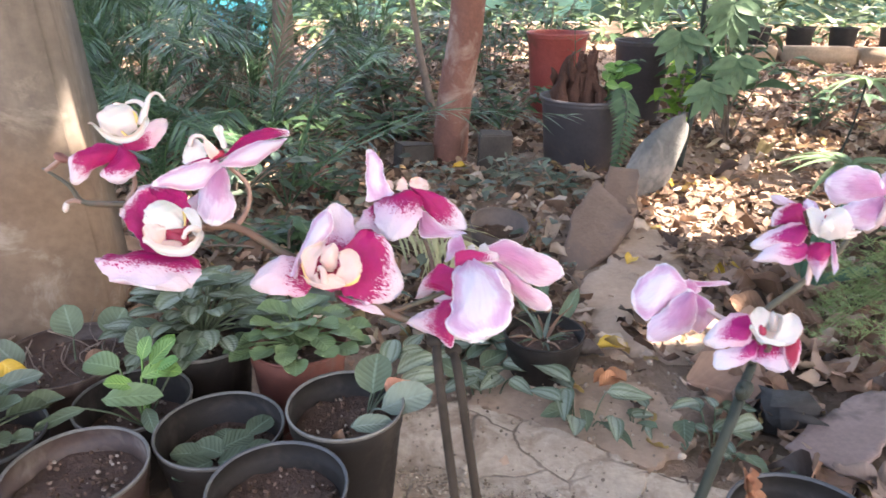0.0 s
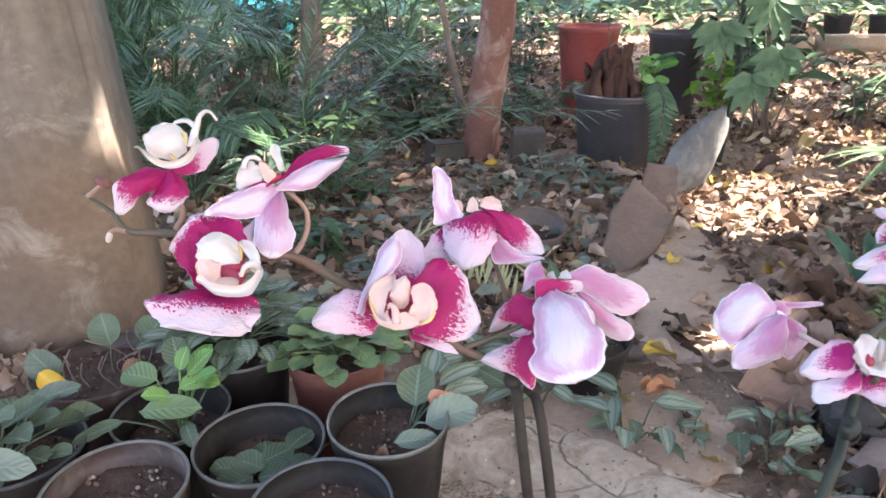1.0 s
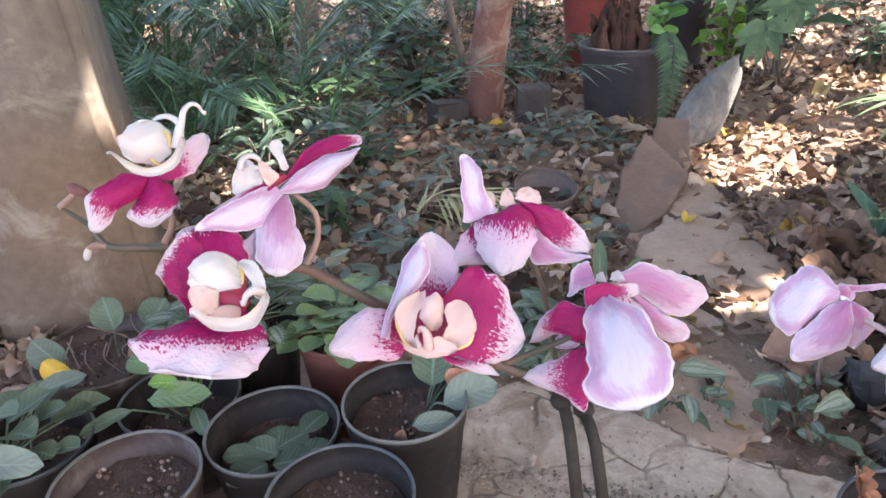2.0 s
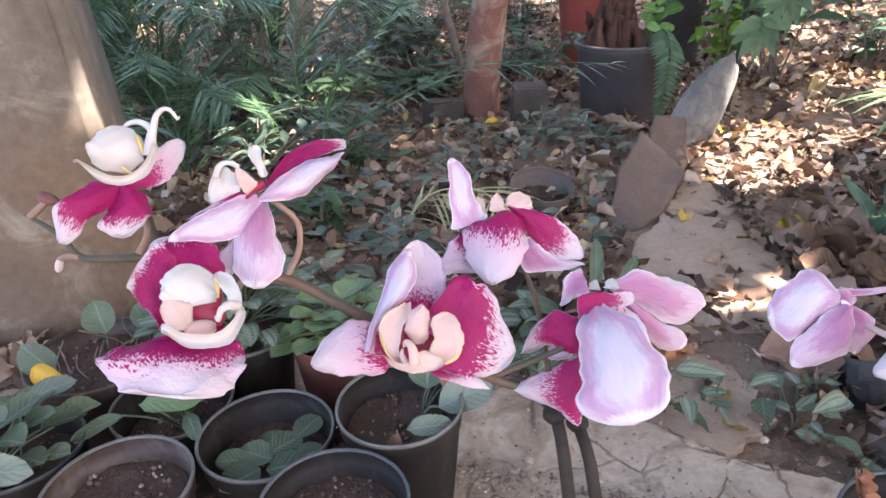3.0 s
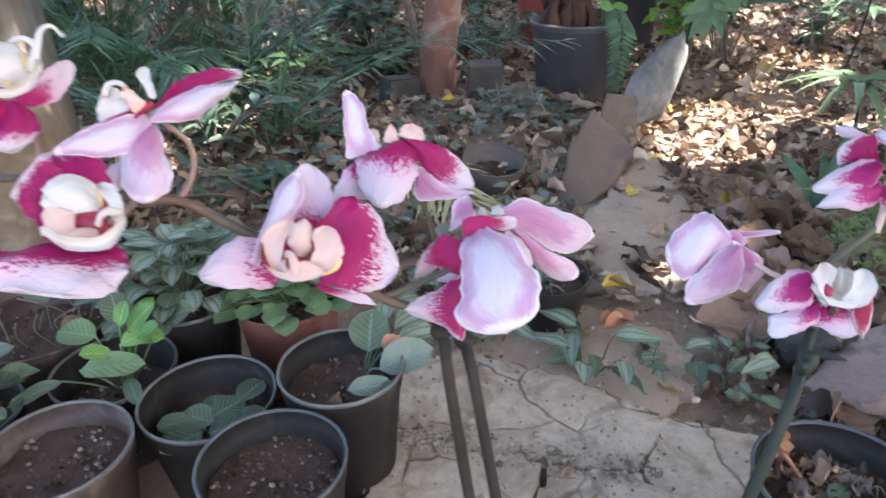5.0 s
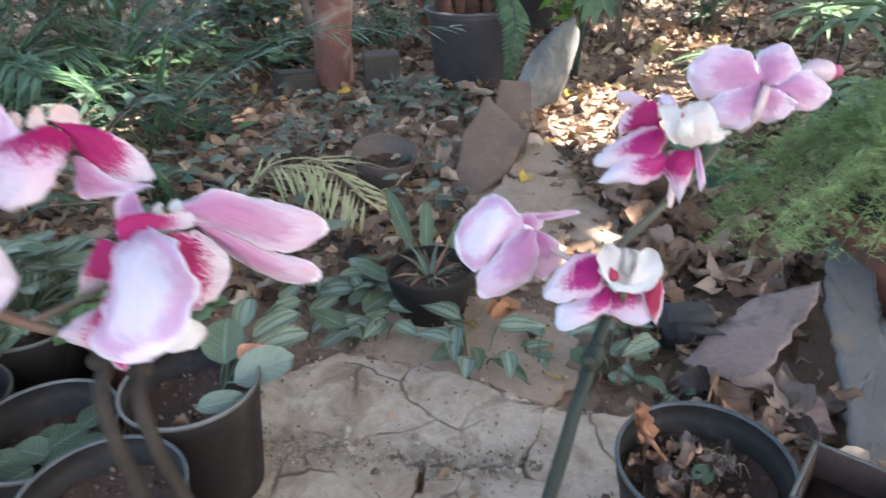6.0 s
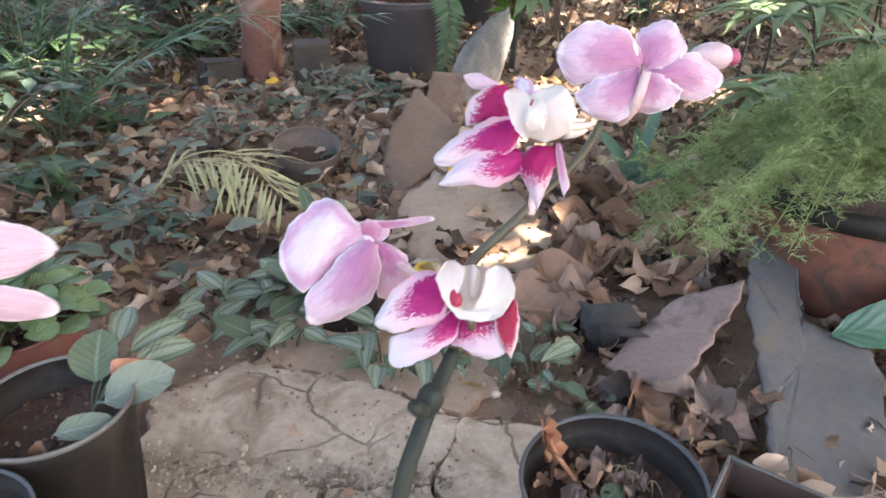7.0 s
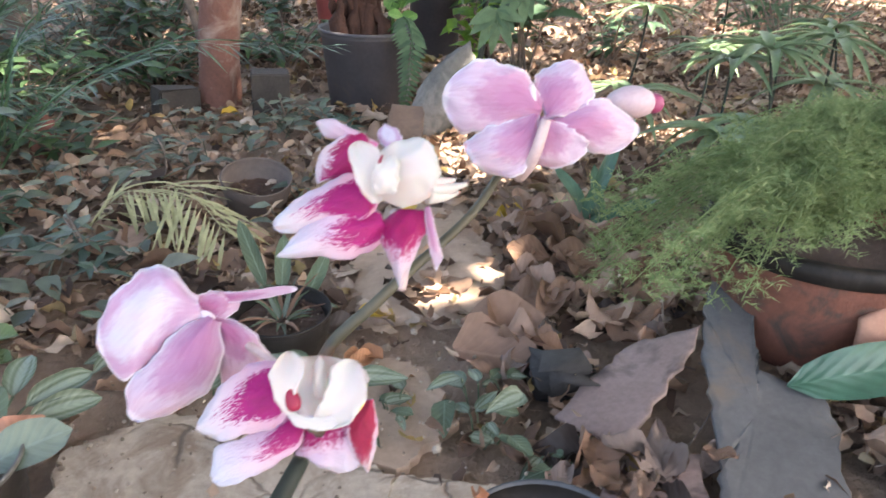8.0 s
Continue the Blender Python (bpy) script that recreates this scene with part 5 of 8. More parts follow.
def flower_b():
    ob = thing("orchid_flower", (-0.092, 0.314, 0.535), "magenta orchid flower with white cup and long curling tendril", "flower", "orchid flowers")
    petal(ob, "narrow", "pale", (0.0017, -0.0048, 0.0010), (-0.0090, -0.0246, -0.0077), (0.70, -0.57, 0.43), (0.08, 0.13, 0.08, 0.04, 0.09, 0.09), (0.04, 0.22, 0.25, 0.30, 0.27, 0.07), 0.1, -0.1)
    petal(ob, "narrow", "pale", (0.0019, -0.0056, 0.0016), (0.0054, -0.0173, -0.0096), (0.43, -0.56, 0.71), (0.16, 0.32, 0.41, 0.41, 0.29, 0.11), (0.08, 0.11, 0.19, 0.31, 0.40, 0.25), 0.1, -0.15)
    petal(ob, "speck", "pale", (0.0028, -0.0052, 0.0014), (0.0156, 0.0081, 0.0089), (0.58, -0.74, 0.33), (0.09, 0.04, 0.05, 0.10, 0.12, 0.07), (0.14, 0.26, 0.32, 0.29, 0.21, 0.11), 0.1, 0.1)
    petal(ob, "white", "white", (0.0055, -0.0137, 0.0074), (0.0059, -0.0061, 0.0178), (0.52, -0.70, 0.49), (0.33, 0.52, 0.57, 0.51, 0.39, 0.19), (0.26, 0.43, 0.49, 0.49, 0.39, 0.23), 0.28, 0)
    petal(ob, "cream", "white", (0.0024, -0.0146, 0.0107), (-0.0005, -0.0127, 0.0155), (0.37, -0.77, 0.52), (0.17, 0.20, 0.25, 0.25, 0.22, 0.14), (-0.13, 0.21, 0.19, 0.18, 0.15, 0.07), 0.2, 0.1)
    petal(ob, "white", "white", (0.0001, -0.0223, 0.0144), (0.0163, -0.0096, 0.0138), (0.61, -0.77, 0.22), (-0.02, -0.18, -0.31, -0.31, -0.19, 0.02), (0.06, 0.32, 0.43, 0.44, 0.36, 0.17), 0.05, 0.5)
    strand(ob, "tendril", "white", ((0.0143, -0.0104, 0.0106), (0.0149, -0.0090, 0.0146), (0.0160, -0.0077, 0.0180), (0.0167, -0.0068, 0.0203), (0.0184, -0.0057, 0.0218), (0.0200, -0.0050, 0.0214), (0.0210, -0.0048, 0.0198), (0.0216, -0.0048, 0.0187), (0.0221, -0.0044, 0.0195)), (0.002, 0.0014, 0.001, 0.0008, 0.0007, 0.0006, 0.0005, 0.0004, 0.0002), "long curled white tendril")
    strand(ob, "tendril", "white", ((0.0157, -0.0082, 0.0166), (0.0141, -0.0075, 0.0180), (0.0120, -0.0072, 0.0190), (0.0093, -0.0064, 0.0187), (0.0072, -0.0065, 0.0180)), (0.0013, 0.001, 0.0008, 0.0007, 0.0004), "curled white tendril")
    knob(ob, "throat", "throat", (0.0077, -0.0119, 0.0095), (0.86, 0.51, 0.09), 0.0011, 0.005, 0.5, (0.48, -0.85, 0.24), "crimson throat")
    strand(ob, "lip_margin", "yellow", ((0.0082, -0.0152, 0.0094), (0.0096, -0.0149, 0.0076), (0.0108, -0.0144, 0.0071)), (0.0003, 0.0005, 0.0003))
    strand(ob, "lip_margin", "yellow", ((0.0108, -0.0086, 0.0156), (0.0116, -0.0088, 0.0131), (0.0116, -0.0095, 0.0104)), (0.0003, 0.0006, 0.0003))


def flower_c():
    ob = thing("orchid_flower", (-0.055, 0.319, 0.526), "pink-backed orchid flower turned away, magenta within", "flower", "orchid flowers")
    petal(ob, "dark", "pale", (-0.0001, -0.0049, 0.0027), (0.0224, 0.0289, 0.0068), (0.49, -0.42, 0.77), (0.00, 0.06, 0.14, 0.17, 0.14, 0.07), (0.00, 0.00, -0.00, -0.01, 0.00, 0.02), 0.05, 0.1)
    petal(ob, "lilac", "pale", (0.0002, -0.0060, 0.0024), (0.0222, 0.0235, 0.0065), (0.70, -0.58, 0.41), (-0.01, 0.04, 0.07, 0.07, 0.02, 0.00), (0.05, 0.12, 0.17, 0.12, 0.09, 0.03), 0.12, -0.05)
    petal(ob, "lilac", "pale", (0.0010, -0.0047, 0.0022), (-0.0173, -0.0275, -0.0003), (0.70, -0.60, 0.40), (0.10, 0.18, 0.25, 0.22, 0.11, 0.05), (0.07, 0.09, 0.10, 0.09, 0.08, 0.04), 0.12, 0.05)
    petal(ob, "mid", "pale", (0.0008, -0.0058, 0.0040), (-0.0142, -0.0213, 0.0024), (0.65, -0.67, 0.36), (0.01, 0.05, 0.03, 0.01, -0.01, -0.01), (0.06, 0.09, 0.09, 0.07, 0.05, 0.02), 0.03, 0)
    petal(ob, "pale", "mid", (0.0013, -0.0050, 0.0009), (0.0021, -0.0259, -0.0164), (0.36, -0.59, 0.73), (0.10, 0.16, 0.21, 0.29, 0.30, 0.15), (0.05, 0.14, 0.20, 0.22, 0.20, 0.10), 0.14, -0.05)
    petal(ob, "pale", "mid", (-0.0003, -0.0048, -0.0002), (-0.0059, -0.0222, -0.0142), (0.46, -0.64, 0.61), (-0.04, -0.01, 0.04, 0.06, 0.08, 0.07), (0.04, 0.05, 0.07, 0.10, 0.18, 0.07), 0.06, 0)
    petal(ob, "white", "white", (-0.0021, -0.0073, 0.0043), (-0.0098, -0.0048, 0.0113), (0.16, -0.86, 0.49), (0.21, 0.58, 0.76, 0.68, 0.44, 0.09), (-0.11, 0.17, 0.22, 0.26, 0.23, 0.12), 0.14, 0.1)
    petal(ob, "cream", "white", (0.0004, -0.0084, 0.0050), (-0.0023, -0.0080, 0.0129), (0.38, -0.91, 0.17), (0.14, 0.19, 0.21, 0.20, 0.18, 0.10), (-0.06, 0.36, 0.30, 0.24, 0.15, 0.06), 0.18, 0.15)
    strand(ob, "tendril", "white", ((-0.0088, -0.0082, 0.0100), (-0.0080, -0.0070, 0.0127), (-0.0062, -0.0060, 0.0136), (-0.0042, -0.0054, 0.0130), (-0.0031, -0.0054, 0.0116)), (0.0011, 0.0009, 0.0008, 0.0008, 0.0006), "curled white tendril")
    petal(ob, "white", "white", (0.0036, -0.0029, 0.0079), (0.0002, 0.0015, 0.0160), (0.23, -0.81, 0.54), (0.14, 0.15, 0.16, 0.23, 0.24, 0.16), (0.10, 0.10, 0.10, 0.11, 0.17, 0.12), 0.1, 0.3)
    knob(ob, "column", "throat", (0.0017, -0.0070, 0.0062), (0.82, 0.42, 0.38), 0.0013, 0.006, 0, (0.33, -0.90, 0.30))


def flower_d():
    ob = thing("orchid_flower", (-0.009, 0.3, 0.485), "open orchid flower, magenta speckled on blush white, cream lip", "flower", "orchid flowers")
    petal(ob, "faint", "pale", (-0.0049, -0.0022, -0.0012), (-0.0294, -0.0114, 0.0013), (0.35, -0.78, 0.52), (0.01, 0.19, 0.20, 0.17, 0.13, 0.06), (0.17, 0.34, 0.42, 0.40, 0.29, 0.11), 0.1, -0.06)
    petal(ob, "faint", "lilac", (0.0002, 0.0033, 0.0046), (0.0006, 0.0220, 0.0236), (0.12, -0.71, 0.70), (0.15, 0.18, 0.23, 0.28, 0.25, 0.11), (0.12, 0.21, 0.30, 0.31, 0.25, 0.11), -0.06, 0.1)
    petal(ob, "lilac", "faint", (-0.0125, -0.0098, 0.0042), (-0.0014, 0.0154, 0.0242), (0.27, -0.67, 0.69), (0.05, 0.08, 0.08, 0.10, 0.11, 0.06), (0.03, -0.01, 0.05, 0.12, 0.14, 0.04), 0.1, -0.12)
    petal(ob, "rim", "pale", (0.0019, 0.0015, 0.0031), (0.0296, 0.0029, -0.0043), (0.18, -0.85, 0.49), (0.29, 0.59, 0.66, 0.57, 0.33, 0.12), (0.11, 0.32, 0.36, 0.37, 0.32, 0.17), 0.1, 0)
    petal(ob, "speck", "pale", (0.0020, -0.0011, -0.0067), (0.0214, 0.0002, -0.0173), (0.31, -0.84, 0.46), (-0.02, 0.01, 0.05, 0.08, 0.09, 0.03), (0.03, 0.09, 0.08, 0.08, 0.05, 0.01), 0.05, 0)
    petal(ob, "solid", "pale", (-0.0066, -0.0009, 0.0043), (0.0085, 0.0009, 0.0029), (0.14, -0.85, 0.51), (0.49, 0.62, 0.65, 0.64, 0.51, 0.29), (0.45, 0.51, 0.59, 0.57, 0.52, 0.27), 0.02, 0)
    petal(ob, "cream", "cream", (-0.0015, -0.0031, 0.0163), (-0.0026, -0.0159, 0.0030), (0.15, -0.72, 0.68), (0.07, 0.06, -0.03, -0.06, -0.05, 0.09), (0.07, 0.30, 0.39, 0.33, 0.23, 0.10), 0.1, 0.3)
    petal(ob, "cream", "cream", (0.0019, -0.0103, 0.0070), (0.0031, -0.0063, 0.0176), (0.09, -0.94, 0.34), (0.15, 0.29, 0.38, 0.33, 0.29, 0.09), (0.14, 0.21, 0.24, 0.23, 0.21, 0.08), 0.22, -0.1)
    petal(ob, "cream", "cream", (0.0065, -0.0141, 0.0039), (0.0107, -0.0061, 0.0146), (0.10, -0.81, 0.57), (0.19, 0.19, 0.15, 0.26, 0.30, 0.18), (0.22, 0.35, 0.44, 0.41, 0.29, 0.14), 0.16, 0.12)
    petal(ob, "cream", "cream", (-0.0079, -0.0160, 0.0080), (0.0092, -0.0161, 0.0041), (0.12, -0.83, 0.54), (-0.01, -0.07, -0.07, 0.15, 0.13, 0.08), (0.03, 0.16, 0.20, 0.20, 0.13, 0.05), 0.06, 0.2)
    strand(ob, "tendril", "cream", ((0.0012, -0.0174, 0.0054), (0.0010, -0.0167, 0.0083), (0.0003, -0.0156, 0.0103), (-0.0011, -0.0144, 0.0106), (-0.0018, -0.0143, 0.0090)), (0.0016, 0.0014, 0.0011, 0.0008, 0.0004), "forked cream tongue")
    strand(ob, "tendril", "cream", ((-0.0014, -0.0166, 0.0053), (-0.0023, -0.0157, 0.0070), (-0.0023, -0.0138, 0.0080)), (0.0012, 0.0008, 0.0004))
    strand(ob, "lip_margin", "yellow", ((-0.0087, -0.0081, 0.0115), (-0.0082, -0.0097, 0.0087), (-0.0063, -0.0124, 0.0057), (-0.0043, -0.0143, 0.0041)), (0.0004, 0.0009, 0.0009, 0.0004))
    strand(ob, "lip_margin", "yellow", ((0.0055, -0.0147, 0.0031), (0.0093, -0.0140, 0.0036), (0.0122, -0.0131, 0.0047), (0.0138, -0.0116, 0.0067)), (0.0004, 0.0009, 0.0009, 0.0004))
    knob(ob, "throat", "throat", (0.0033, -0.0078, 0.0049), (0.99, 0.03, -0.15), 0.0035, 0.0085, 0.5, (0.10, -0.84, 0.53), "crimson throat")
    knob(ob, "throat", "throat", (-0.0039, -0.0079, 0.0066), (0.19, -0.49, -0.85), 0.0022, 0.0085, 0.5, (0.14, -0.84, 0.52))


def flower_e():
    ob = thing("orchid_flower", (0.018, 0.35, 0.502), "drooping orchid flower speckled magenta on white", "flower", "orchid flowers")
    petal(ob, "lilac", "pale", (-0.0091, -0.0066, 0.0027), (-0.0172, 0.0033, 0.0228), (0.32, -0.79, 0.52), (0.35, 0.31, 0.25, 0.19, 0.12, 0.06), (0.19, 0.16, 0.12, 0.16, 0.15, 0.08), 0.06, 0.1)
    petal(ob, "speck", "pale", (-0.0012, -0.0049, 0.0068), (-0.0040, -0.0282, -0.0085), (0.06, -0.55, 0.83), (0.32, 0.36, 0.39, 0.36, 0.26, 0.12), (0.06, 0.31, 0.38, 0.34, 0.25, 0.11), 0.12, -0.12)
    petal(ob, "rim", "pale", (0.0027, -0.0027, 0.0071), (0.0291, -0.0060, -0.0106), (0.08, -0.95, 0.29), (0.02, 0.10, 0.14, 0.16, 0.11, 0.03), (0.02, 0.08, 0.16, 0.22, 0.19, 0.10), 0.06, -0.05)
    petal(ob, "speck", "pale", (-0.0100, -0.0076, 0.0004), (-0.0202, -0.0214, -0.0092), (0.29, -0.68, 0.67), (-0.06, 0.17, 0.34, 0.45, 0.19, 0.05), (0.13, 0.16, 0.20, 0.18, 0.16, 0.11), 0.06, 0)
    petal(ob, "pale", "mid", (0.0063, -0.0049, -0.0033), (0.0286, -0.0093, -0.0130), (-0.01, -0.92, 0.39), (0.02, 0.04, -0.04, -0.07, -0.02, 0.02), (0.04, 0.39, 0.38, 0.27, 0.16, 0.02), 0.05, 0)
    petal(ob, "cream", "white", (-0.0073, -0.0036, 0.0048), (-0.0076, 0.0004, 0.0096), (0.00, -0.77, 0.64), (0.17, 0.45, 0.39, 0.33, 0.20, 0.05), (0.19, 0.33, 0.34, 0.32, 0.27, 0.07), 0.12, 0.1)
    petal(ob, "cream", "white", (-0.0012, -0.0033, 0.0054), (-0.0011, 0.0008, 0.0107), (-0.00, -0.79, 0.61), (0.40, 0.38, 0.35, 0.32, 0.16, 0.04), (0.40, 0.37, 0.34, 0.30, 0.17, 0.04), 0.12, 0.1)
    petal(ob, "cream", "white", (0.0060, -0.0023, 0.0056), (0.0064, 0.0016, 0.0106), (-0.02, -0.78, 0.62), (0.05, 0.69, 0.65, 0.62, 0.40, 0.10), (0.81, 0.76, 0.70, 0.64, 0.37, 0.09), 0.12, 0.1)


def flower_f():
    ob = thing("orchid_flower", (0.043, 0.314, 0.48), "pale pink orchid flower with broad veined outer petal", "flower", "orchid flowers")
    petal(ob, "lilac", "rim", (0.0047, 0.0065, 0.0054), (0.0089, -0.0289, -0.0135), (-0.23, -0.48, 0.85), (0.09, 0.24, 0.31, 0.37, 0.36, 0.26), (0.09, 0.21, 0.23, 0.26, 0.33, 0.17), 0.13, -0.06)
    petal(ob, "mid", "pale", (-0.0009, 0.0034, -0.0014), (-0.0195, 0.0117, -0.0173), (-0.55, -0.80, 0.23), (0.07, 0.30, 0.14, 0.03, 0.04, 0.02), (0.16, 0.31, 0.31, 0.26, 0.17, 0.05), 0.1, -0.1)
    petal(ob, "mid", "pale", (-0.0004, -0.0032, -0.0080), (-0.0233, -0.0006, -0.0213), (-0.35, -0.83, 0.43), (0.10, 0.40, 0.70, 0.48, 0.29, 0.13), (0.02, 0.02, 0.01, 0.01, 0.01, 0.01), 0.1, -0.1)
    petal(ob, "lilac", "pale", (-0.0022, 0.0051, -0.0104), (-0.0109, 0.0076, -0.0155), (-0.45, -0.81, 0.38), (0.06, 0.24, 0.24, 0.23, 0.16, 0.10), (0.12, 0.20, 0.30, 0.32, 0.27, 0.07), 0.1, 0)
    petal(ob, "pale", "lilac", (0.0038, 0.0130, 0.0044), (-0.0062, 0.0142, 0.0000), (-0.29, -0.86, 0.42), (-0.11, -0.12, -0.13, -0.07, -0.02, 0.01), (0.93, 0.88, 0.87, 0.74, 0.38, 0.11), 0.03, 0)
    petal(ob, "rim", "pale", (-0.0010, 0.0080, -0.0095), (0.0240, 0.0145, -0.0140), (0.1, -0.95, 0.3), (0.22, 0.36, 0.44, 0.43, 0.34, 0.18), (0.22, 0.36, 0.46, 0.46, 0.36, 0.20), 0.06, -0.05)
    petal(ob, "white", "white", (-0.0020, 0.0050, -0.0290), (0.0150, 0.0070, -0.0315), (0.1, -0.8, 0.6), (0.20, 0.26, 0.30, 0.30, 0.24, 0.12), (0.20, 0.26, 0.30, 0.30, 0.24, 0.12), 0.15, 0.1)
    petal(ob, "rim", "pale", (-0.0018, 0.0055, 0.0060), (0.0175, 0.0124, 0.0039), (0.34, -0.80, 0.49), (0.12, 0.16, 0.15, 0.11, 0.11, 0.11), (0.24, 0.15, 0.08, 0.11, 0.12, 0.09), 0.1, 0.1)
    petal(ob, "pale", "mid", (0.0114, 0.0183, 0.0039), (0.0526, 0.0427, -0.0167), (0.58, -0.77, 0.26), (0.06, 0.15, 0.14, 0.12, 0.10, 0.04), (0.02, 0.07, 0.12, 0.19, 0.16, 0.08), 0.08, -0.08)
    petal(ob, "pale", "mid", (0.0114, 0.0174, 0.0022), (0.0472, 0.0444, -0.0370), (0.53, -0.84, -0.10), (0.02, 0.04, 0.04, 0.04, 0.06, 0.04), (-0.02, 0.03, 0.08, 0.11, 0.10, 0.06), 0.08, -0.05)
    petal(ob, "white", "white", (0.0056, 0.0172, 0.0042), (0.0056, 0.0206, 0.0064), (-0.16, -0.52, 0.84), (-0.40, 0.49, 0.44, 0.38, 0.33, 0.08), (0.47, 0.44, 0.40, 0.36, 0.32, 0.29), 0.1, 0)
    petal(ob, "white", "white", (0.0111, 0.0166, 0.0049), (0.0112, 0.0201, 0.0073), (-0.18, -0.56, 0.81), (0.15, 0.58, 0.51, 0.44, 0.37, -0.05), (0.57, 0.56, 0.51, 0.40, 0.28, 0.19), 0.1, 0)


def flower_g():
    ob = thing("orchid_flower", (0.178, 0.409, 0.425), "pale lilac-pink orchid flower seen from its back", "flower", "orchid flowers")
    petal(ob, "lilac", "mid", (-0.0019, 0.0010, 0.0053), (-0.0334, 0.0028, -0.0011), (-0.14, -0.88, 0.45), (0.08, 0.15, 0.27, 0.40, 0.46, 0.29), (0.19, 0.48, 0.51, 0.43, 0.29, 0.13), 0.14, -0.08)
    petal(ob, "pale", "mid", (-0.0008, -0.0002, 0.0053), (-0.0241, -0.0110, -0.0227), (-0.09, -0.90, 0.42), (0.16, 0.30, 0.36, 0.33, 0.22, 0.09), (0.01, 0.10, 0.12, 0.16, 0.17, 0.08), 0.14, -0.08)
    petal(ob, "rose", "mid", (-0.0017, 0.0067, 0.0076), (0.0268, 0.0112, 0.0052), (0.18, -0.88, 0.44), (0.00, 0.01, 0.01, 0.02, 0.03, 0.02), (0.05, 0.09, 0.10, 0.09, 0.07, 0.05), 0, 0)
    petal(ob, "rose", "mid", (-0.0028, 0.0023, 0.0033), (0.0100, 0.0107, 0.0040), (0.43, -0.70, 0.56), (0.39, 0.38, 0.37, 0.27, 0.17, 0.09), (0.17, 0.27, 0.29, 0.24, 0.17, -0.01), 0.1, 0)
    petal(ob, "rose", "mid", (-0.0009, 0.0013, 0.0017), (0.0095, -0.0034, -0.0204), (0.07, -0.97, 0.24), (0.16, 0.31, 0.41, 0.42, 0.39, -0.02), (-0.03, -0.01, 0.08, 0.16, 0.24, 0.14), 0.1, 0)
    knob(ob, "column", "rose", (-0.0001, 0.0005, 0.0041), (0.80, -0.32, -0.50), 0.0013, 0.005, 0.4, (-0.06, -0.88, 0.47))


def flower_h():
    ob = thing("orchid_flower", (0.201, 0.357, 0.427), "purple and white streaked orchid flower with curled white lip", "flower", "orchid flowers")
    petal(ob, "lace", "faint", (0.0005, 0.0183, -0.0030), (-0.0252, 0.0177, -0.0106), (-0.14, -0.83, 0.55), (0.09, 0.28, 0.27, 0.25, 0.22, 0.13), (0.33, 0.38, 0.37, 0.30, 0.18, 0.06), 0.1, -0.06)
    petal(ob, "laced_tip", "pale", (0.0027, 0.0166, -0.0103), (-0.0208, 0.0069, -0.0213), (0.00, -0.75, 0.66), (0.11, 0.22, 0.22, 0.19, 0.14, 0.07), (0.08, 0.09, 0.13, 0.20, 0.26, 0.13), 0.1, -0.06)
    petal(ob, "speck", "pale", (0.0077, 0.0155, -0.0102), (0.0117, 0.0044, -0.0219), (-0.22, -0.74, 0.63), (0.02, 0.33, 0.51, 0.53, 0.51, 0.39), (0.32, 0.43, 0.60, 0.41, 0.25, 0.08), 0.1, -0.1)
    petal(ob, "red_rim", "pale", (0.0185, 0.0110, -0.0031), (0.0181, 0.0035, -0.0217), (-0.25, -0.90, 0.35), (0.14, 0.18, 0.18, 0.16, 0.10, 0.05), (-0.02, 0.16, 0.23, 0.20, 0.14, 0.01), 0.08, -0.1)
    petal(ob, "white", "white", (0.0079, 0.0105, -0.0092), (0.0100, 0.0208, 0.0054), (-0.20, -0.79, 0.58), (0.29, 0.42, 0.57, 0.62, 0.55, 0.46), (-0.22, 0.48, 0.60, 0.62, 0.58, 0.24), -0.08, 0)
    petal(ob, "white", "white", (0.0041, 0.0080, -0.0061), (0.0000, 0.0188, 0.0093), (-0.18, -0.83, 0.53), (0.10, 0.21, 0.26, 0.28, 0.26, 0.10), (0.02, -0.03, -0.01, 0.14, 0.23, 0.13), 0.2, 0.25)
    petal(ob, "white", "white", (0.0073, 0.0060, -0.0061), (0.0177, 0.0136, 0.0078), (-0.19, -0.79, 0.58), (0.12, 0.16, 0.13, 0.19, 0.23, 0.15), (0.13, 0.29, 0.36, 0.37, 0.29, 0.14), 0.2, 0.25)
    petal(ob, "white", "white", (-0.0022, 0.0095, -0.0015), (0.0164, 0.0055, -0.0023), (-0.15, -0.82, 0.55), (0.03, -0.05, -0.08, -0.07, -0.00, 0.10), (0.01, 0.20, 0.24, 0.25, 0.21, 0.13), 0.1, 0.2)
    petal(ob, "white", "white", (0.0081, 0.0119, -0.0017), (0.0083, 0.0170, 0.0082), (-0.21, -0.87, 0.45), (0.17, 0.18, 0.19, 0.18, 0.15, 0.05), (0.16, 0.16, 0.16, 0.16, 0.15, 0.05), 0.3, -0.1)
    knob(ob, "throat", "throat", (0.0007, 0.0093, 0.0009), (0.18, -0.57, -0.80), 0.0021, 0.0062, 0.4, (-0.17, -0.82, 0.55), "crimson mark in the throat")
    strand(ob, "lip_margin", "yellow", ((0.0195, 0.0087, 0.0039), (0.0183, 0.0065, 0.0000), (0.0158, 0.0052, -0.0031)), (0.0003, 0.0006, 0.0003))


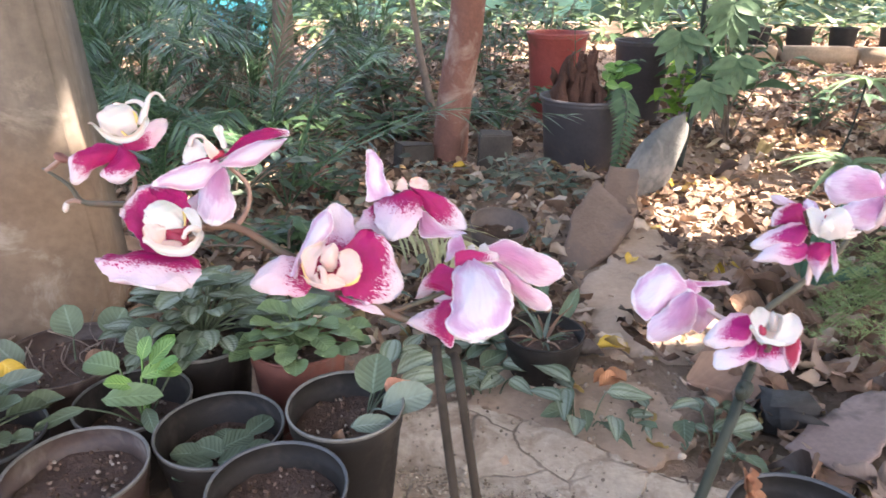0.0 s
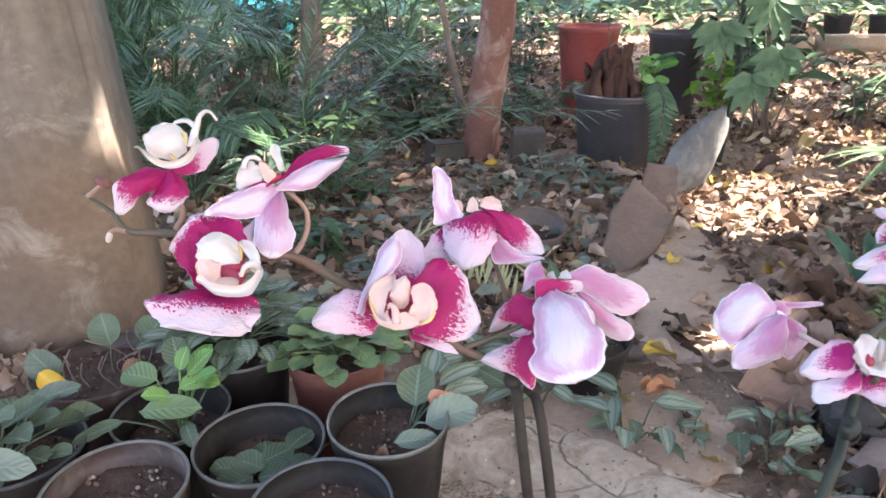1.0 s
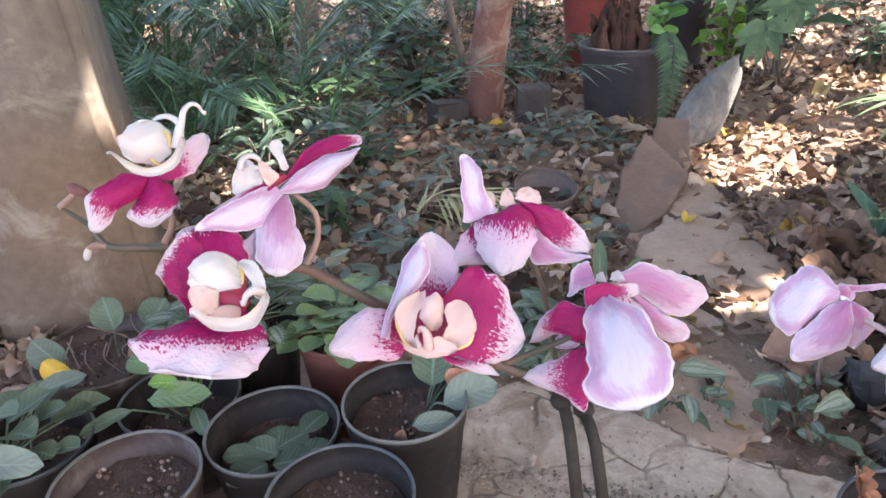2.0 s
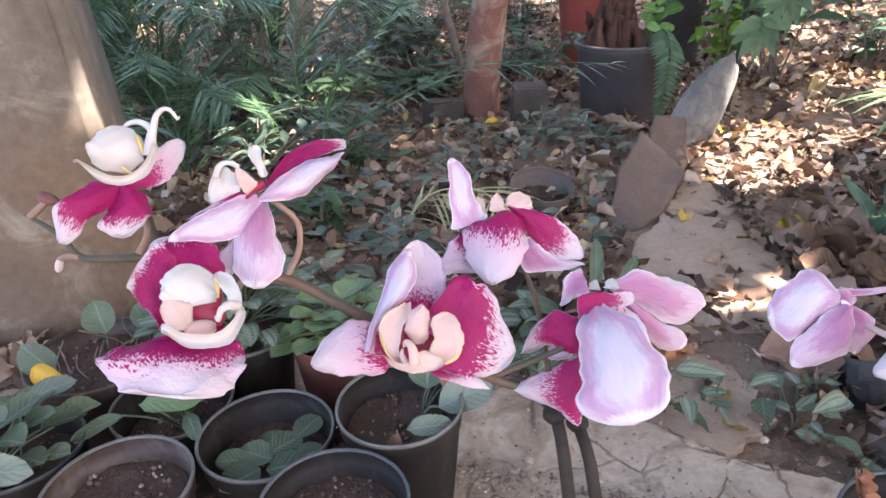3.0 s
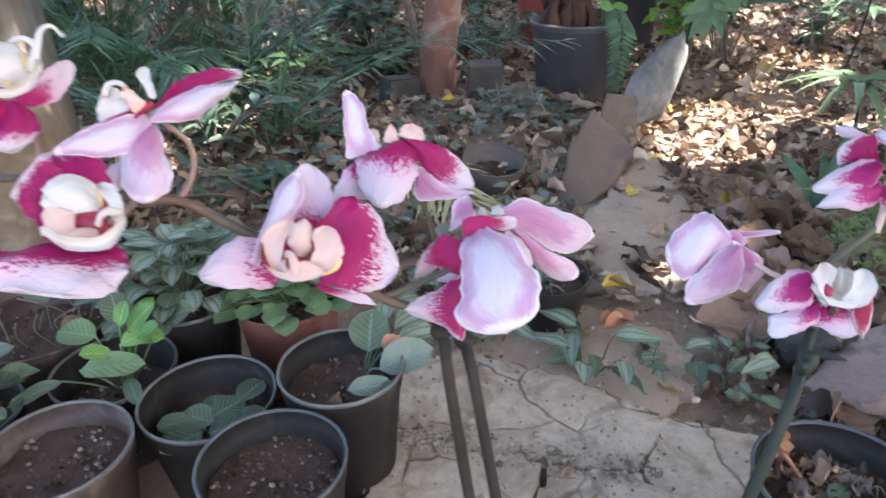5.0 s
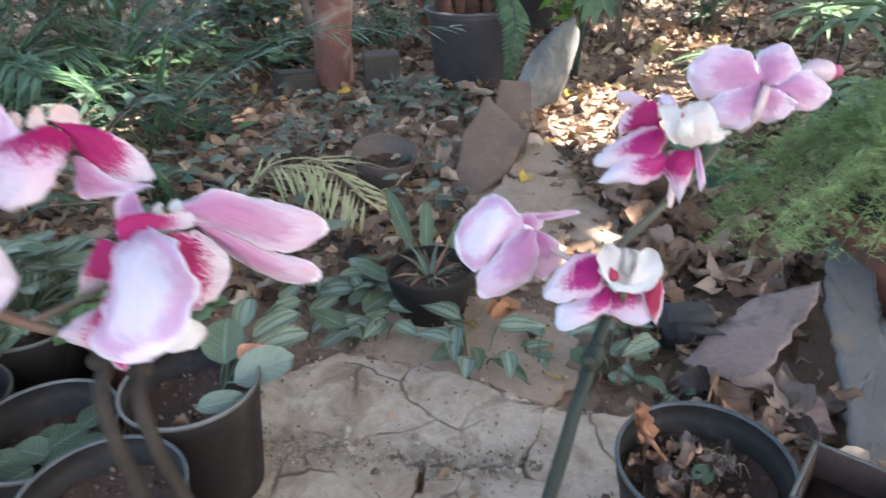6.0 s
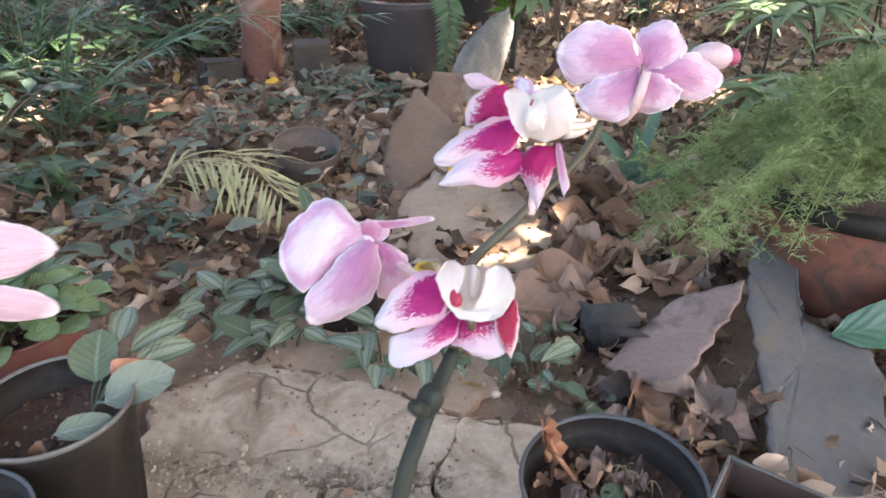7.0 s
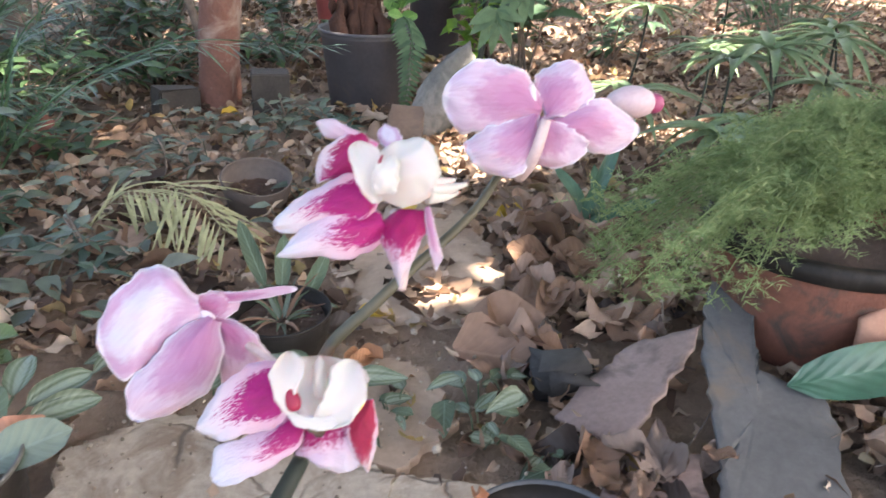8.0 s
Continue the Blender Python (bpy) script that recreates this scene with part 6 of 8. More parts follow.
def flower_i():
    ob = thing("orchid_flower", (0.231, 0.39, 0.471), "magenta and white orchid flower with ruffled white lip", "flower", "orchid flowers")
    petal(ob, "pale_front", "lilac", (-0.0024, 0.0103, 0.0117), (-0.0181, 0.0199, 0.0158), (-0.43, -0.84, 0.32), (0.06, 0.08, 0.06, 0.11, 0.12, 0.04), (0.06, 0.08, 0.11, 0.14, 0.15, 0.08), 0.1, -0.1)
    petal(ob, "narrow", "pale", (-0.0030, 0.0052, 0.0053), (-0.0166, 0.0139, 0.0107), (-0.39, -0.85, 0.36), (0.13, 0.15, 0.21, 0.34, 0.53, 0.34), (0.01, 0.21, 0.47, 0.43, 0.26, 0.06), 0.08, 0.05)
    petal(ob, "lace", "lilac", (-0.0025, 0.0014, 0.0011), (-0.0314, 0.0024, -0.0061), (-0.13, -0.92, 0.38), (0.05, 0.22, 0.14, 0.10, 0.13, 0.08), (0.22, 0.26, 0.24, 0.20, 0.14, 0.06), 0.1, -0.1)
    petal(ob, "laced_tip", "lilac", (-0.0021, -0.0006, -0.0064), (-0.0307, -0.0027, -0.0126), (-0.03, -0.90, 0.43), (0.14, 0.20, 0.22, 0.13, 0.08, 0.03), (0.15, 0.22, 0.27, 0.23, 0.13, 0.03), 0.1, -0.1)
    petal(ob, "mid", "lilac", (0.0028, 0.0004, -0.0028), (-0.0000, -0.0121, -0.0201), (-0.28, -0.76, 0.59), (0.32, 0.32, 0.25, 0.17, 0.09, 0.02), (0.15, 0.28, 0.25, 0.17, 0.08, 0.02), 0.1, -0.15)
    petal(ob, "pale", "mid", (0.0091, -0.0025, -0.0014), (0.0117, -0.0064, -0.0188), (-0.31, -0.94, 0.16), (0.04, 0.06, 0.07, 0.09, 0.10, -0.00), (0.05, 0.07, 0.07, 0.08, 0.06, 0.05), 0.05, 0)
    petal(ob, "lilac", "pale", (0.0014, 0.0110, 0.0105), (0.0007, 0.0172, 0.0161), (-0.37, -0.65, 0.67), (0.04, 0.24, 0.28, 0.32, 0.22, 0.06), (0.48, 0.46, 0.44, 0.38, 0.19, 0.05), 0.08, 0)
    petal(ob, "white", "white", (-0.0025, -0.0120, 0.0043), (0.0051, -0.0073, 0.0198), (-0.27, -0.88, 0.40), (0.37, 0.48, 0.45, 0.35, 0.22, 0.06), (0.26, 0.42, 0.50, 0.51, 0.41, 0.26), 0.28, 0)
    petal(ob, "white", "white", (-0.0058, -0.0139, 0.0052), (-0.0096, -0.0062, 0.0182), (-0.31, -0.85, 0.41), (0.05, 0.12, 0.15, 0.14, 0.13, 0.11), (0.14, 0.09, 0.18, 0.32, 0.31, 0.15), 0.18, 0.3)
    petal(ob, "white", "white", (-0.0037, -0.0167, 0.0085), (-0.0028, -0.0130, 0.0171), (-0.30, -0.87, 0.40), (0.29, 0.32, 0.36, 0.31, 0.24, 0.08), (0.25, 0.28, 0.32, 0.32, 0.30, 0.19), 0.25, 0.1)
    # thin dark strand stands for the shade in the lip's spiral slit
    strand(ob, "lip_fold_shade", "throat", ((-0.0043, -0.0141, 0.0174), (-0.0055, -0.0145, 0.0148), (-0.0066, -0.0149, 0.0126)), (0.0003, 0.0005, 0.0003), "dark strand drawn as shade in the lip's fold")
    strand(ob, "finger", "white", ((0.0073, -0.0115, 0.0092), (0.0110, -0.0100, 0.0081), (0.0149, -0.0082, 0.0080)), (0.00216, 0.00144, 0.00048))
    strand(ob, "finger", "white", ((0.0072, -0.0120, 0.0076), (0.0124, -0.0110, 0.0069), (0.0177, -0.0097, 0.0072)), (0.00216, 0.00144, 0.00048))
    strand(ob, "finger", "white", ((0.0071, -0.0127, 0.0057), (0.0114, -0.0113, 0.0049), (0.0157, -0.0096, 0.0051)), (0.00198, 0.00132, 0.00044))


def flower_j():
    ob = thing("orchid_flower", (0.288, 0.431, 0.481), "broad pale pink orchid flower seen from its back", "flower", "orchid flowers")
    petal(ob, "pale", "mid", (-0.0049, -0.0089, 0.0030), (-0.0348, 0.0005, 0.0064), (-0.27, -0.94, 0.22), (0.07, 0.11, 0.21, 0.29, 0.29, 0.12), (0.19, 0.35, 0.42, 0.43, 0.37, 0.18), 0.14, -0.08)
    petal(ob, "pale", "mid", (-0.0059, -0.0096, 0.0028), (-0.0257, -0.0098, -0.0130), (-0.28, -0.88, 0.37), (0.05, 0.28, 0.40, 0.44, 0.34, 0.15), (0.08, 0.13, 0.21, 0.28, 0.32, 0.30), 0.12, -0.05)
    petal(ob, "pale", "mid", (-0.0047, -0.0079, 0.0027), (0.0107, -0.0025, 0.0161), (-0.16, -0.83, 0.53), (-0.07, 0.28, 0.46, 0.40, 0.32, 0.19), (0.12, 0.29, 0.41, 0.44, 0.39, 0.13), 0.12, -0.06)
    petal(ob, "pale", "mid", (-0.0047, -0.0091, 0.0026), (0.0306, -0.0076, -0.0038), (0.07, -0.98, 0.17), (-0.03, 0.04, 0.19, 0.21, 0.14, 0.06), (0.04, 0.14, 0.21, 0.28, 0.23, 0.12), 0.12, -0.06)
    petal(ob, "pale", "mid", (-0.0052, -0.0101, 0.0021), (0.0034, -0.0126, -0.0140), (-0.32, -0.95, -0.02), (0.08, 0.24, 0.40, 0.50, 0.54, 0.44), (0.08, 0.24, 0.38, 0.42, 0.40, 0.18), 0.1, -0.05)
    knob(ob, "column", "lilac", (-0.0076, -0.0072, 0.0085), (0.11, -0.29, -0.95), 0.0012, 0.0075, 0.3, (-0.43, -0.88, 0.21))


def build_orchids():
    left = thing("orchid_spike", (0.06, 0.335, 0), "arching brown-green orchid spike rooted in a dark pot", "orchid stem", "orchid spikes")
    off = Vector((0.06, 0.335, 0))

    def stem(owner, name, mat, radii, *pts):
        bm = bmesh.new()
        tube(bm, [Vector(p) - off for p in pts], radii, 10)
        return part(name, bm, mat, owner)
    stem(left, "stem", "stem_dark", [0.0028, 0.0024, 0.0021, 0.0021, 0.0021], (0.058, 0.330, 0.11), (0.050, 0.300, 0.30), (0.0365, 0.292, 0.433), (0.0335, 0.306, 0.452), (0.030, 0.311, 0.456))
    stem(left, "stem", "stem_dark", [0.0028, 0.0024, 0.0021, 0.0021], (0.066, 0.335, 0.11), (0.060, 0.310, 0.30), (0.0455, 0.294, 0.429), (0.0410, 0.309, 0.447))
    stem(left, "stem", "stem", [0.0017, 0.0018, 0.0018, 0.0018, 0.0018, 0.0017, 0.0015, 0.0014, 0.0013, 0.0011, 0.0009, 0.0005], (0.034, 0.307, 0.452), (0.026, 0.313, 0.457), (0.013, 0.314, 0.462), (-0.007, 0.315, 0.475), (-0.031, 0.313, 0.490), (-0.050, 0.314, 0.501), (-0.062, 0.309, 0.503), (-0.079, 0.312, 0.510), (-0.100, 0.309, 0.512), (-0.110, 0.309, 0.513), (-0.116, 0.312, 0.519), (-0.127, 0.315, 0.525))
    for pts in (((-0.050, 0.314, 0.501), (-0.046, 0.320, 0.508), (-0.046, 0.322, 0.517), (-0.052, 0.320, 0.525)), ((-0.092, 0.310, 0.513), (-0.089, 0.313, 0.520), (-0.093, 0.316, 0.533)),
                ((0.013, 0.314, 0.462), (0.034, 0.318, 0.469), (0.044, 0.317, 0.476)), ((-0.007, 0.315, 0.475), (-0.008, 0.308, 0.481), (-0.009, 0.303, 0.485)),
                ((0.034, 0.330, 0.450), (0.030, 0.350, 0.472), (0.020, 0.355, 0.496)), ((-0.062, 0.309, 0.503), (-0.062, 0.296, 0.503), (-0.066, 0.287, 0.505))):
        stem(left, "pedicel", "stem" if pts[0][0] > 0 else "pedicel", [0.0012, 0.0010, 0.0009, 0.0009][:len(pts)], *pts)
    stem(left, "pedicel", "pedicel", [0.0012, 0.0011, 0.0010], (-0.1255, 0.3148, 0.524), (-0.1225, 0.3155, 0.5262), (-0.1195, 0.3163, 0.5285))
    stem(left, "pedicel", "pedicel", [0.0011, 0.0009, 0.0008], (-0.110, 0.309, 0.513), (-0.1135, 0.3085, 0.5135), (-0.1162, 0.308, 0.5125))
    part("bud", blob_bm(Vector((-0.119, 0.3165, 0.529)) - off, (-0.7, 0.0, 0.35), 0.0019, 0.0072), "drybud", left, "small dried red bud")
    part("bud", blob_bm(Vector((-0.1165, 0.308, 0.511)) - off, (-0.3, 0.0, -0.7), 0.0012, 0.0055), "lip", left)
    for z, dx in ((0.4525, 0.0), (0.447, 0.008)):
        part("node", blob_bm(Vector((0.033 + dx, 0.306 + dx * 0.3, z)) - off, (0.1, 0, 1), 0.0038, 0.006), "stem_dark", left)
    for i in range(4):
        a = 0.6 + i * 1.5
        leaf_part(left, "leaf", (0.02 * math.cos(a), 0.02 * math.sin(a), 0.12), (math.cos(a), math.sin(a), 0.35), (0, 0, 1), 0.10, 0.045, "peperomia", 0.5, 0.2)
    pot((0.06, 0.335, 0.0), 0.062, 0.115, "plain dark pot holding the first orchid", "pot", "pot_rim", 0.9, seed=14, grit=10)
    off = Vector((0.155, 0.325, 0))
    right = thing("orchid_spike", off, "dark green jointed orchid spike rooted in a dark pot", "orchid stem", "orchid spikes")
    stem(right, "stem", "stem_green", [0.0036, 0.0031, 0.0028, 0.0028, 0.0027, 0.0024], (0.155, 0.325, 0.11), (0.163, 0.328, 0.30), (0.178, 0.337, 0.374), (0.185, 0.344, 0.391), (0.193, 0.357, 0.397), (0.2025, 0.371, 0.4035))
    stem(right, "stem", "stem", [0.0024, 0.0021, 0.0019, 0.0018, 0.0016, 0.0015, 0.0013, 0.0012, 0.0011], (0.2025, 0.371, 0.4035), (0.207, 0.382, 0.416), (0.2125, 0.388, 0.428), (0.226, 0.391, 0.439), (0.235, 0.395, 0.445), (0.259, 0.411, 0.456), (0.278, 0.435, 0.464), (0.303, 0.462, 0.468), (0.332, 0.474, 0.479))
    for pts in (((0.278, 0.423, 0.463), (0.2795, 0.4155, 0.472), (0.2830, 0.4170, 0.4835)), ((0.234, 0.393, 0.442), (0.235, 0.394, 0.452), (0.232, 0.392, 0.467)), ((0.207, 0.384, 0.417), (0.197, 0.399, 0.416), (0.184, 0.412, 0.420)), ((0.204, 0.373, 0.406), (0.208, 0.369, 0.414), (0.206, 0.364, 0.420))):
        stem(right, "pedicel", "stem" if pts[0][0] < 0.206 else "palepedicel", [0.0021, 0.0020, 0.0016] if pts[0][0] > 0.27 else [0.0016, 0.0015, 0.0013], *pts)
    part("bud", blob_bm(Vector((0.331, 0.455, 0.478)) - off, (1, 0.05, -0.1), 0.0060, 0.020), "palebud", right, "pale pink closed bud")
    part("bud_tip", blob_bm(Vector((0.3405, 0.4556, 0.477)) - off, (1, 0.05, -0.1), 0.0038, 0.009), "bud", right, "magenta tip of the bud")
    part("node", blob_bm(Vector((0.190, 0.349, 0.402)) - off, (0.4, 0.3, 0.9), 0.0043, 0.012), "stem_green", right, "dark swollen node")
    bm = bmesh.new()
    tube(bm, [Vector((0.187, 0.345, 0.402)) - off, Vector((0.184, 0.341, 0.408)) - off], [0.0028, 0.0022], 8)
    part("node_stub", bm, "stem_green", right)
    for i in range(4):
        a = 0.2 + i * 1.6
        leaf_part(right, "leaf", (0.02 * math.cos(a), 0.02 * math.sin(a), 0.12), (math.cos(a), math.sin(a), 0.35), (0, 0, 1), 0.09, 0.045, "peperomia", 0.5, 0.2)
    pot((0.195, 0.325, 0.0), 0.062, 0.115, "plain dark pot holding the second orchid", "pot", "pot_rim", 0.9, seed=15, grit=10)
    for build in (flower_a, flower_b, flower_c, flower_d, flower_e, flower_f, flower_g, flower_h, flower_i, flower_j):
        build()


# ---- garden behind ----
def frond(bm, pts, leaflet, width, n, droop=0.2, rad=0.003, splay=0.9, seed=0, start=0.12, flat=None, each=None):
    """A feathered frond: a rib with paired leaflets."""
    rnd = random.Random(seed)
    pts = [Vector(p) for p in pts]
    tube(bm, pts, [rad * (1 - 0.8 * i / (len(pts) - 1)) for i in range(len(pts))], 5)

    def at(t):
        k = t * (len(pts) - 1)
        i = min(int(k), len(pts) - 2)
        return pts[i].lerp(pts[i + 1], k - i), (pts[i + 1] - pts[i]).normalized()
    for i in range(n):
        t = start + (1 - start) * i / (n - 1)
        p, d = at(t)
        s = d.cross(Vector((0, 0, 1)))
        s = Vector(flat) if flat else s.normalized() if s.length > 1e-3 else Vector((1, 0, 0))
        l = leaflet * (0.35 + 0.65 * math.sin(math.pi * (0.12 + 0.8 * (1 - t)) ** 0.8)) * rnd.uniform(0.85, 1.1)
        for sgn in (1, -1):
            along = s * sgn * splay + d * (0.75 + rnd.uniform(-0.15, 0.15)) + Vector((0, 0, rnd.uniform(-0.25, 0.25) - droop))
            own = bmesh.new() if each else bm
            blade(own, p, along, Vector((0, 0, 1)) + d * 0.2, l, width, droop, 0.15, 3, 1, 0.35)
            if each:
                each(own)


def trunk(name, pts, radii, mat, label, seg=14):
    bm = bmesh.new()
    base = Vector(pts[0])
    tube(bm, [Vector(p) - base for p in pts], radii, seg)
    for v in bm.verts:
        k = 0.05 * noise.noise((v.co.x * 30, v.co.y * 30, v.co.z * 9))
        v.co.x *= 1 + k
        v.co.y *= 1 + k
    ob = thing(name, base, label, "tree")
    part("trunk", bm, mat, ob)
    return ob


def bush(place, spread, height, n, leaf, mat, label, seed, aspect=0.4, name="shrub", category="shrub", up=0.5, kind=""):
    """A loose shrub: thin stems with leaves at many angles."""
    rnd = random.Random(seed)
    ob = thing(name, place, label, category, kind=kind)
    bm, bs = bmesh.new(), bmesh.new()
    for k in range(max(n // 9, 3)):
        a = rnd.uniform(0, math.tau)
        q = rnd.random() ** 0.6
        tip = Vector((spread * q * math.cos(a), spread * q * math.sin(a), height * rnd.uniform(0.4, 1.0)))
        mid = tip * 0.5 + Vector((0, 0, height * 0.12))
        tube(bs, [(rnd.uniform(-.1, .1) * spread, rnd.uniform(-.1, .1) * spread, 0), mid, tip], [0.004, 0.003, 0.0015], 4)
        for j in range(9):
            t = 0.3 + 0.7 * j / 8
            p = Vector((0, 0, 0)).lerp(mid, min(2 * t, 1)).lerp(mid.lerp(tip, max(2 * t - 1, 0)), 1 if t > 0.5 else 0)
            b = rnd.uniform(0, math.tau)
            d = Vector((math.cos(b), math.sin(b), rnd.uniform(-0.3, up)))
            s = leaf * rnd.uniform(0.6, 1.25)
            blade(bm, p, d, (rnd.uniform(-.3, .3), rnd.uniform(-.5, .1), 1), s, s * aspect * rnd.uniform(0.8, 1.2), rnd.uniform(0.1, 0.6), 0.2, 3, 1, 0.55)
    tagged(part("stalk_clump", bs, "bark", ob), kind="stuff")
    tagged(part("foliage", bm, mat, ob), kind="stuff")
    return ob


def creeper(place, n, spread, seed, leaf=0.045, mat="wand", label="low creeping plant with silvery striped leaves", low=False):
    rnd = random.Random(seed)
    ob = thing("ground_creeper", place, label, "creeper")
    bm = bmesh.new()
    if place[1] < 1.15:        # near enough to tell leaf from leaf
        for i in range(n):
            a, q, b = rnd.uniform(0, math.tau), spread * rnd.random() ** 0.5, rnd.uniform(0, math.tau)
            base = (q * math.cos(a), q * math.sin(a) * 0.8, rnd.uniform(0.010, 0.020) if low else rnd.uniform(0.012, 0.042))
            s = leaf * rnd.uniform(0.65, 1.25)
            leaf_part(ob, "leaf", base, (math.cos(b), math.sin(b), rnd.uniform(-0.1, 0.1 if low else 0.5)), (rnd.uniform(-.3, .3), rnd.uniform(-.6, 0), 1), s, s * rnd.uniform(0.40, 0.52), "striped" if i % 4 else "velvet", rnd.uniform(0.1, 0.5), 0.2, (base[0] * 0.6, base[1] * 0.6, 0.0), shape=0.62, seed=i)
        bm.free()
        return ob
    for i in range(n):
        a = rnd.uniform(0, math.tau)
        q = spread * rnd.random() ** 0.5
        p = Vector((q * math.cos(a), q * math.sin(a) * 0.8, rnd.uniform(0.012, 0.06)))
        b = rnd.uniform(0, math.tau)
        s = leaf * rnd.uniform(0.6, 1.2)
        blade(bm, p, (math.cos(b), math.sin(b), rnd.uniform(-0.1, 0.5)), (rnd.uniform(-.3, .3), rnd.uniform(-.6, 0), 1), s, s * rnd.uniform(0.38, 0.5), rnd.uniform(0.1, 0.5), 0.2, 4, 1, 0.6)
        if i % 2 == 0:
            tube(bm, [(p.x * 0.7, p.y * 0.7, 0.0), p], 0.0012, 4)
    tagged(part("foliage", bm, mat, ob), kind="stuff")
    return ob


def build_back_plants():
    trunk("tree_trunk", [(0.010, 2.33, -0.03), (0.030, 2.35, 0.22), (0.072, 2.36, 0.55), (0.12, 2.38, 1.6)], [0.062, 0.058, 0.056, 0.05], "post", "straight young tree trunk with smooth reddish-brown bark")
    trunk("tree_trunk", [(-0.745, 3.10, -0.03), (-0.725, 3.1, 0.25), (-0.71, 3.12, 0.6), (-0.70, 3.15, 1.6)], [0.060, 0.050, 0.040, 0.035], "bark", "slim grey-brown tree trunk flared at the foot")
    trunk("branch", [(-0.055, 2.80, 0.02), (-0.075, 2.8, 0.14), (-0.12, 2.8, 0.36), (-0.17, 2.82, 0.7)], [0.012, 0.016, 0.012, 0.010], "bark", "thin leaning bare branch stuck in the ground")
    # grey planter with a rotten stump and a fern
    p = pot((0.452, 2.30, -0.01), 0.147, 0.240, "large grey-black planter holding a rotten stump and fern", "pot_grey", "pot_grey", 0.86, group="", taper=0.80, seed=16, grit=30)
    bm = bmesh.new()
    rnd = random.Random(2)
    for k in range(26):
        x, y = rnd.uniform(-0.085, 0.035), rnd.uniform(-0.06, 0.05)
        tube(bm, [(x, y, 0.18), (x + rnd.uniform(-.02, .02), y, 0.26), (x * 0.8 - 0.01 + rnd.uniform(-.035, .035), y * 0.8, rnd.uniform(0.29, 0.385))], [0.020, 0.017, 0.006], 6)
    for v in bm.verts:
        v.co += 0.016 * Vector(noise.noise_vector(v.co * 45))
    part("stump", bm, "stump", p, "dark red-brown rotten fibrous stump")
    bm = bmesh.new()
    ribs = [Vector(q) for q in ((0.04, -0.06, 0.225), (0.085, -0.13, 0.285), (0.100, -0.175, 0.23), (0.088, -0.19, 0.13), (0.066, -0.20, 0.02))]
    tube(bm, ribs, [0.003, 0.003, 0.0025, 0.002, 0.001], 5)
    for i in range(24):
        t = 0.9 + 3.1 * i / 23
        q = ribs[min(int(t), 3)].lerp(ribs[min(int(t), 3) + 1], t - min(int(t), 3))
        reach = 0.058 * min(1.0, 0.6 + i / 10) * (1 - (i / 25) ** 2.2)
        for sgn in (1, -1):
            blade(bm, q, (sgn, -0.1, -0.6), (0, -1, 0.15), reach, 0.0125, 0.12, 0.1, 4, 1, 0.55)
    frond(bm, [(0.05, -0.02, 0.235), (0.09, -0.05, 0.34), (0.15, -0.06, 0.36)], 0.05, 0.017, 12, 0.1, 0.002, 1.0, 5)
    frond(bm, [(-0.02, 0.05, 0.235), (-0.03, 0.12, 0.46), (-0.01, 0.20, 0.52)], 0.05, 0.015, 12, 0.1, 0.002, 1.0, 6)
    tagged(part("fern", bm, "fern", p, "drooping green fern frond"), kind="stuff")
    rr = random.Random(77)
    for i in range(9):
        a = rr.uniform(0, 6.3)
        leaf_part(p, "leaf", (0.075 + rr.uniform(-.03, .03), -0.05 + rr.uniform(-.03, .03), 0.24 + rr.uniform(0, 0.10)), (math.cos(a), math.sin(a) - 0.4, 0.5), (0, -0.7, 1), 0.055, 0.045, "bright", 0.3, 0.15, (0.06, -0.03, 0.22))
    p = pot((0.452, 3.04, 0.02), 0.132, 0.350, "tall bright red plastic planter among shrubs", "red", "red", 0.9, group="", taper=0.72, name="planter", seed=17, grit=0)
    p = pot((0.815, 3.05, 0.0), 0.120, 0.340, "tall grey planter behind the fern", "pot_grey", "pot_grey", 0.9, group="", taper=0.75, name="planter", seed=18, grit=0)
    # dark block by the trunk
    b = tagged(part("broken_block", box_bm(0.105, 0.06, 0.135, 0.003, 0.001, 4), "block", smooth=False), "dark broken block standing on edge in litter", "block")
    b.location, b.rotation_euler = (0.158, 2.23, -0.01), (radians(6), radians(2), radians(4))
    b = tagged(part("broken_block", box_bm(0.12, 0.07, 0.08, 0.006, 0.004, 6), "block", smooth=False), "dark lump of broken block behind the trunk", "block")
    b.location, b.rotation_euler = (-0.11, 2.28, -0.01), (0, radians(5), radians(30))
    # grey rock with a pale edge
    bm = bmesh.new()
    bmesh.ops.create_icosphere(bm, subdivisions=4, radius=1.0)
    for v in bm.verts:
        n = noise.noise(v.co * 1.3) * 0.16 + noise.noise(v.co * 4) * 0.07 + noise.noise(v.co * 11) * 0.03
        v.co *= 1 + n
        v.co = Vector((v.co.x * (0.068 - 0.010 * v.co.z), v.co.y * 0.040, v.co.z * 0.150 + 0.012 * noise.noise((v.co.x * 6, 3, 1))))
    b = tagged(part("rock", bm, "greystone"), "upright pale grey rock leaning beside the planter", "rock")
    b.location, b.rotation_euler = (0.605, 1.96, 0.100), (radians(-8), radians(36), radians(15))
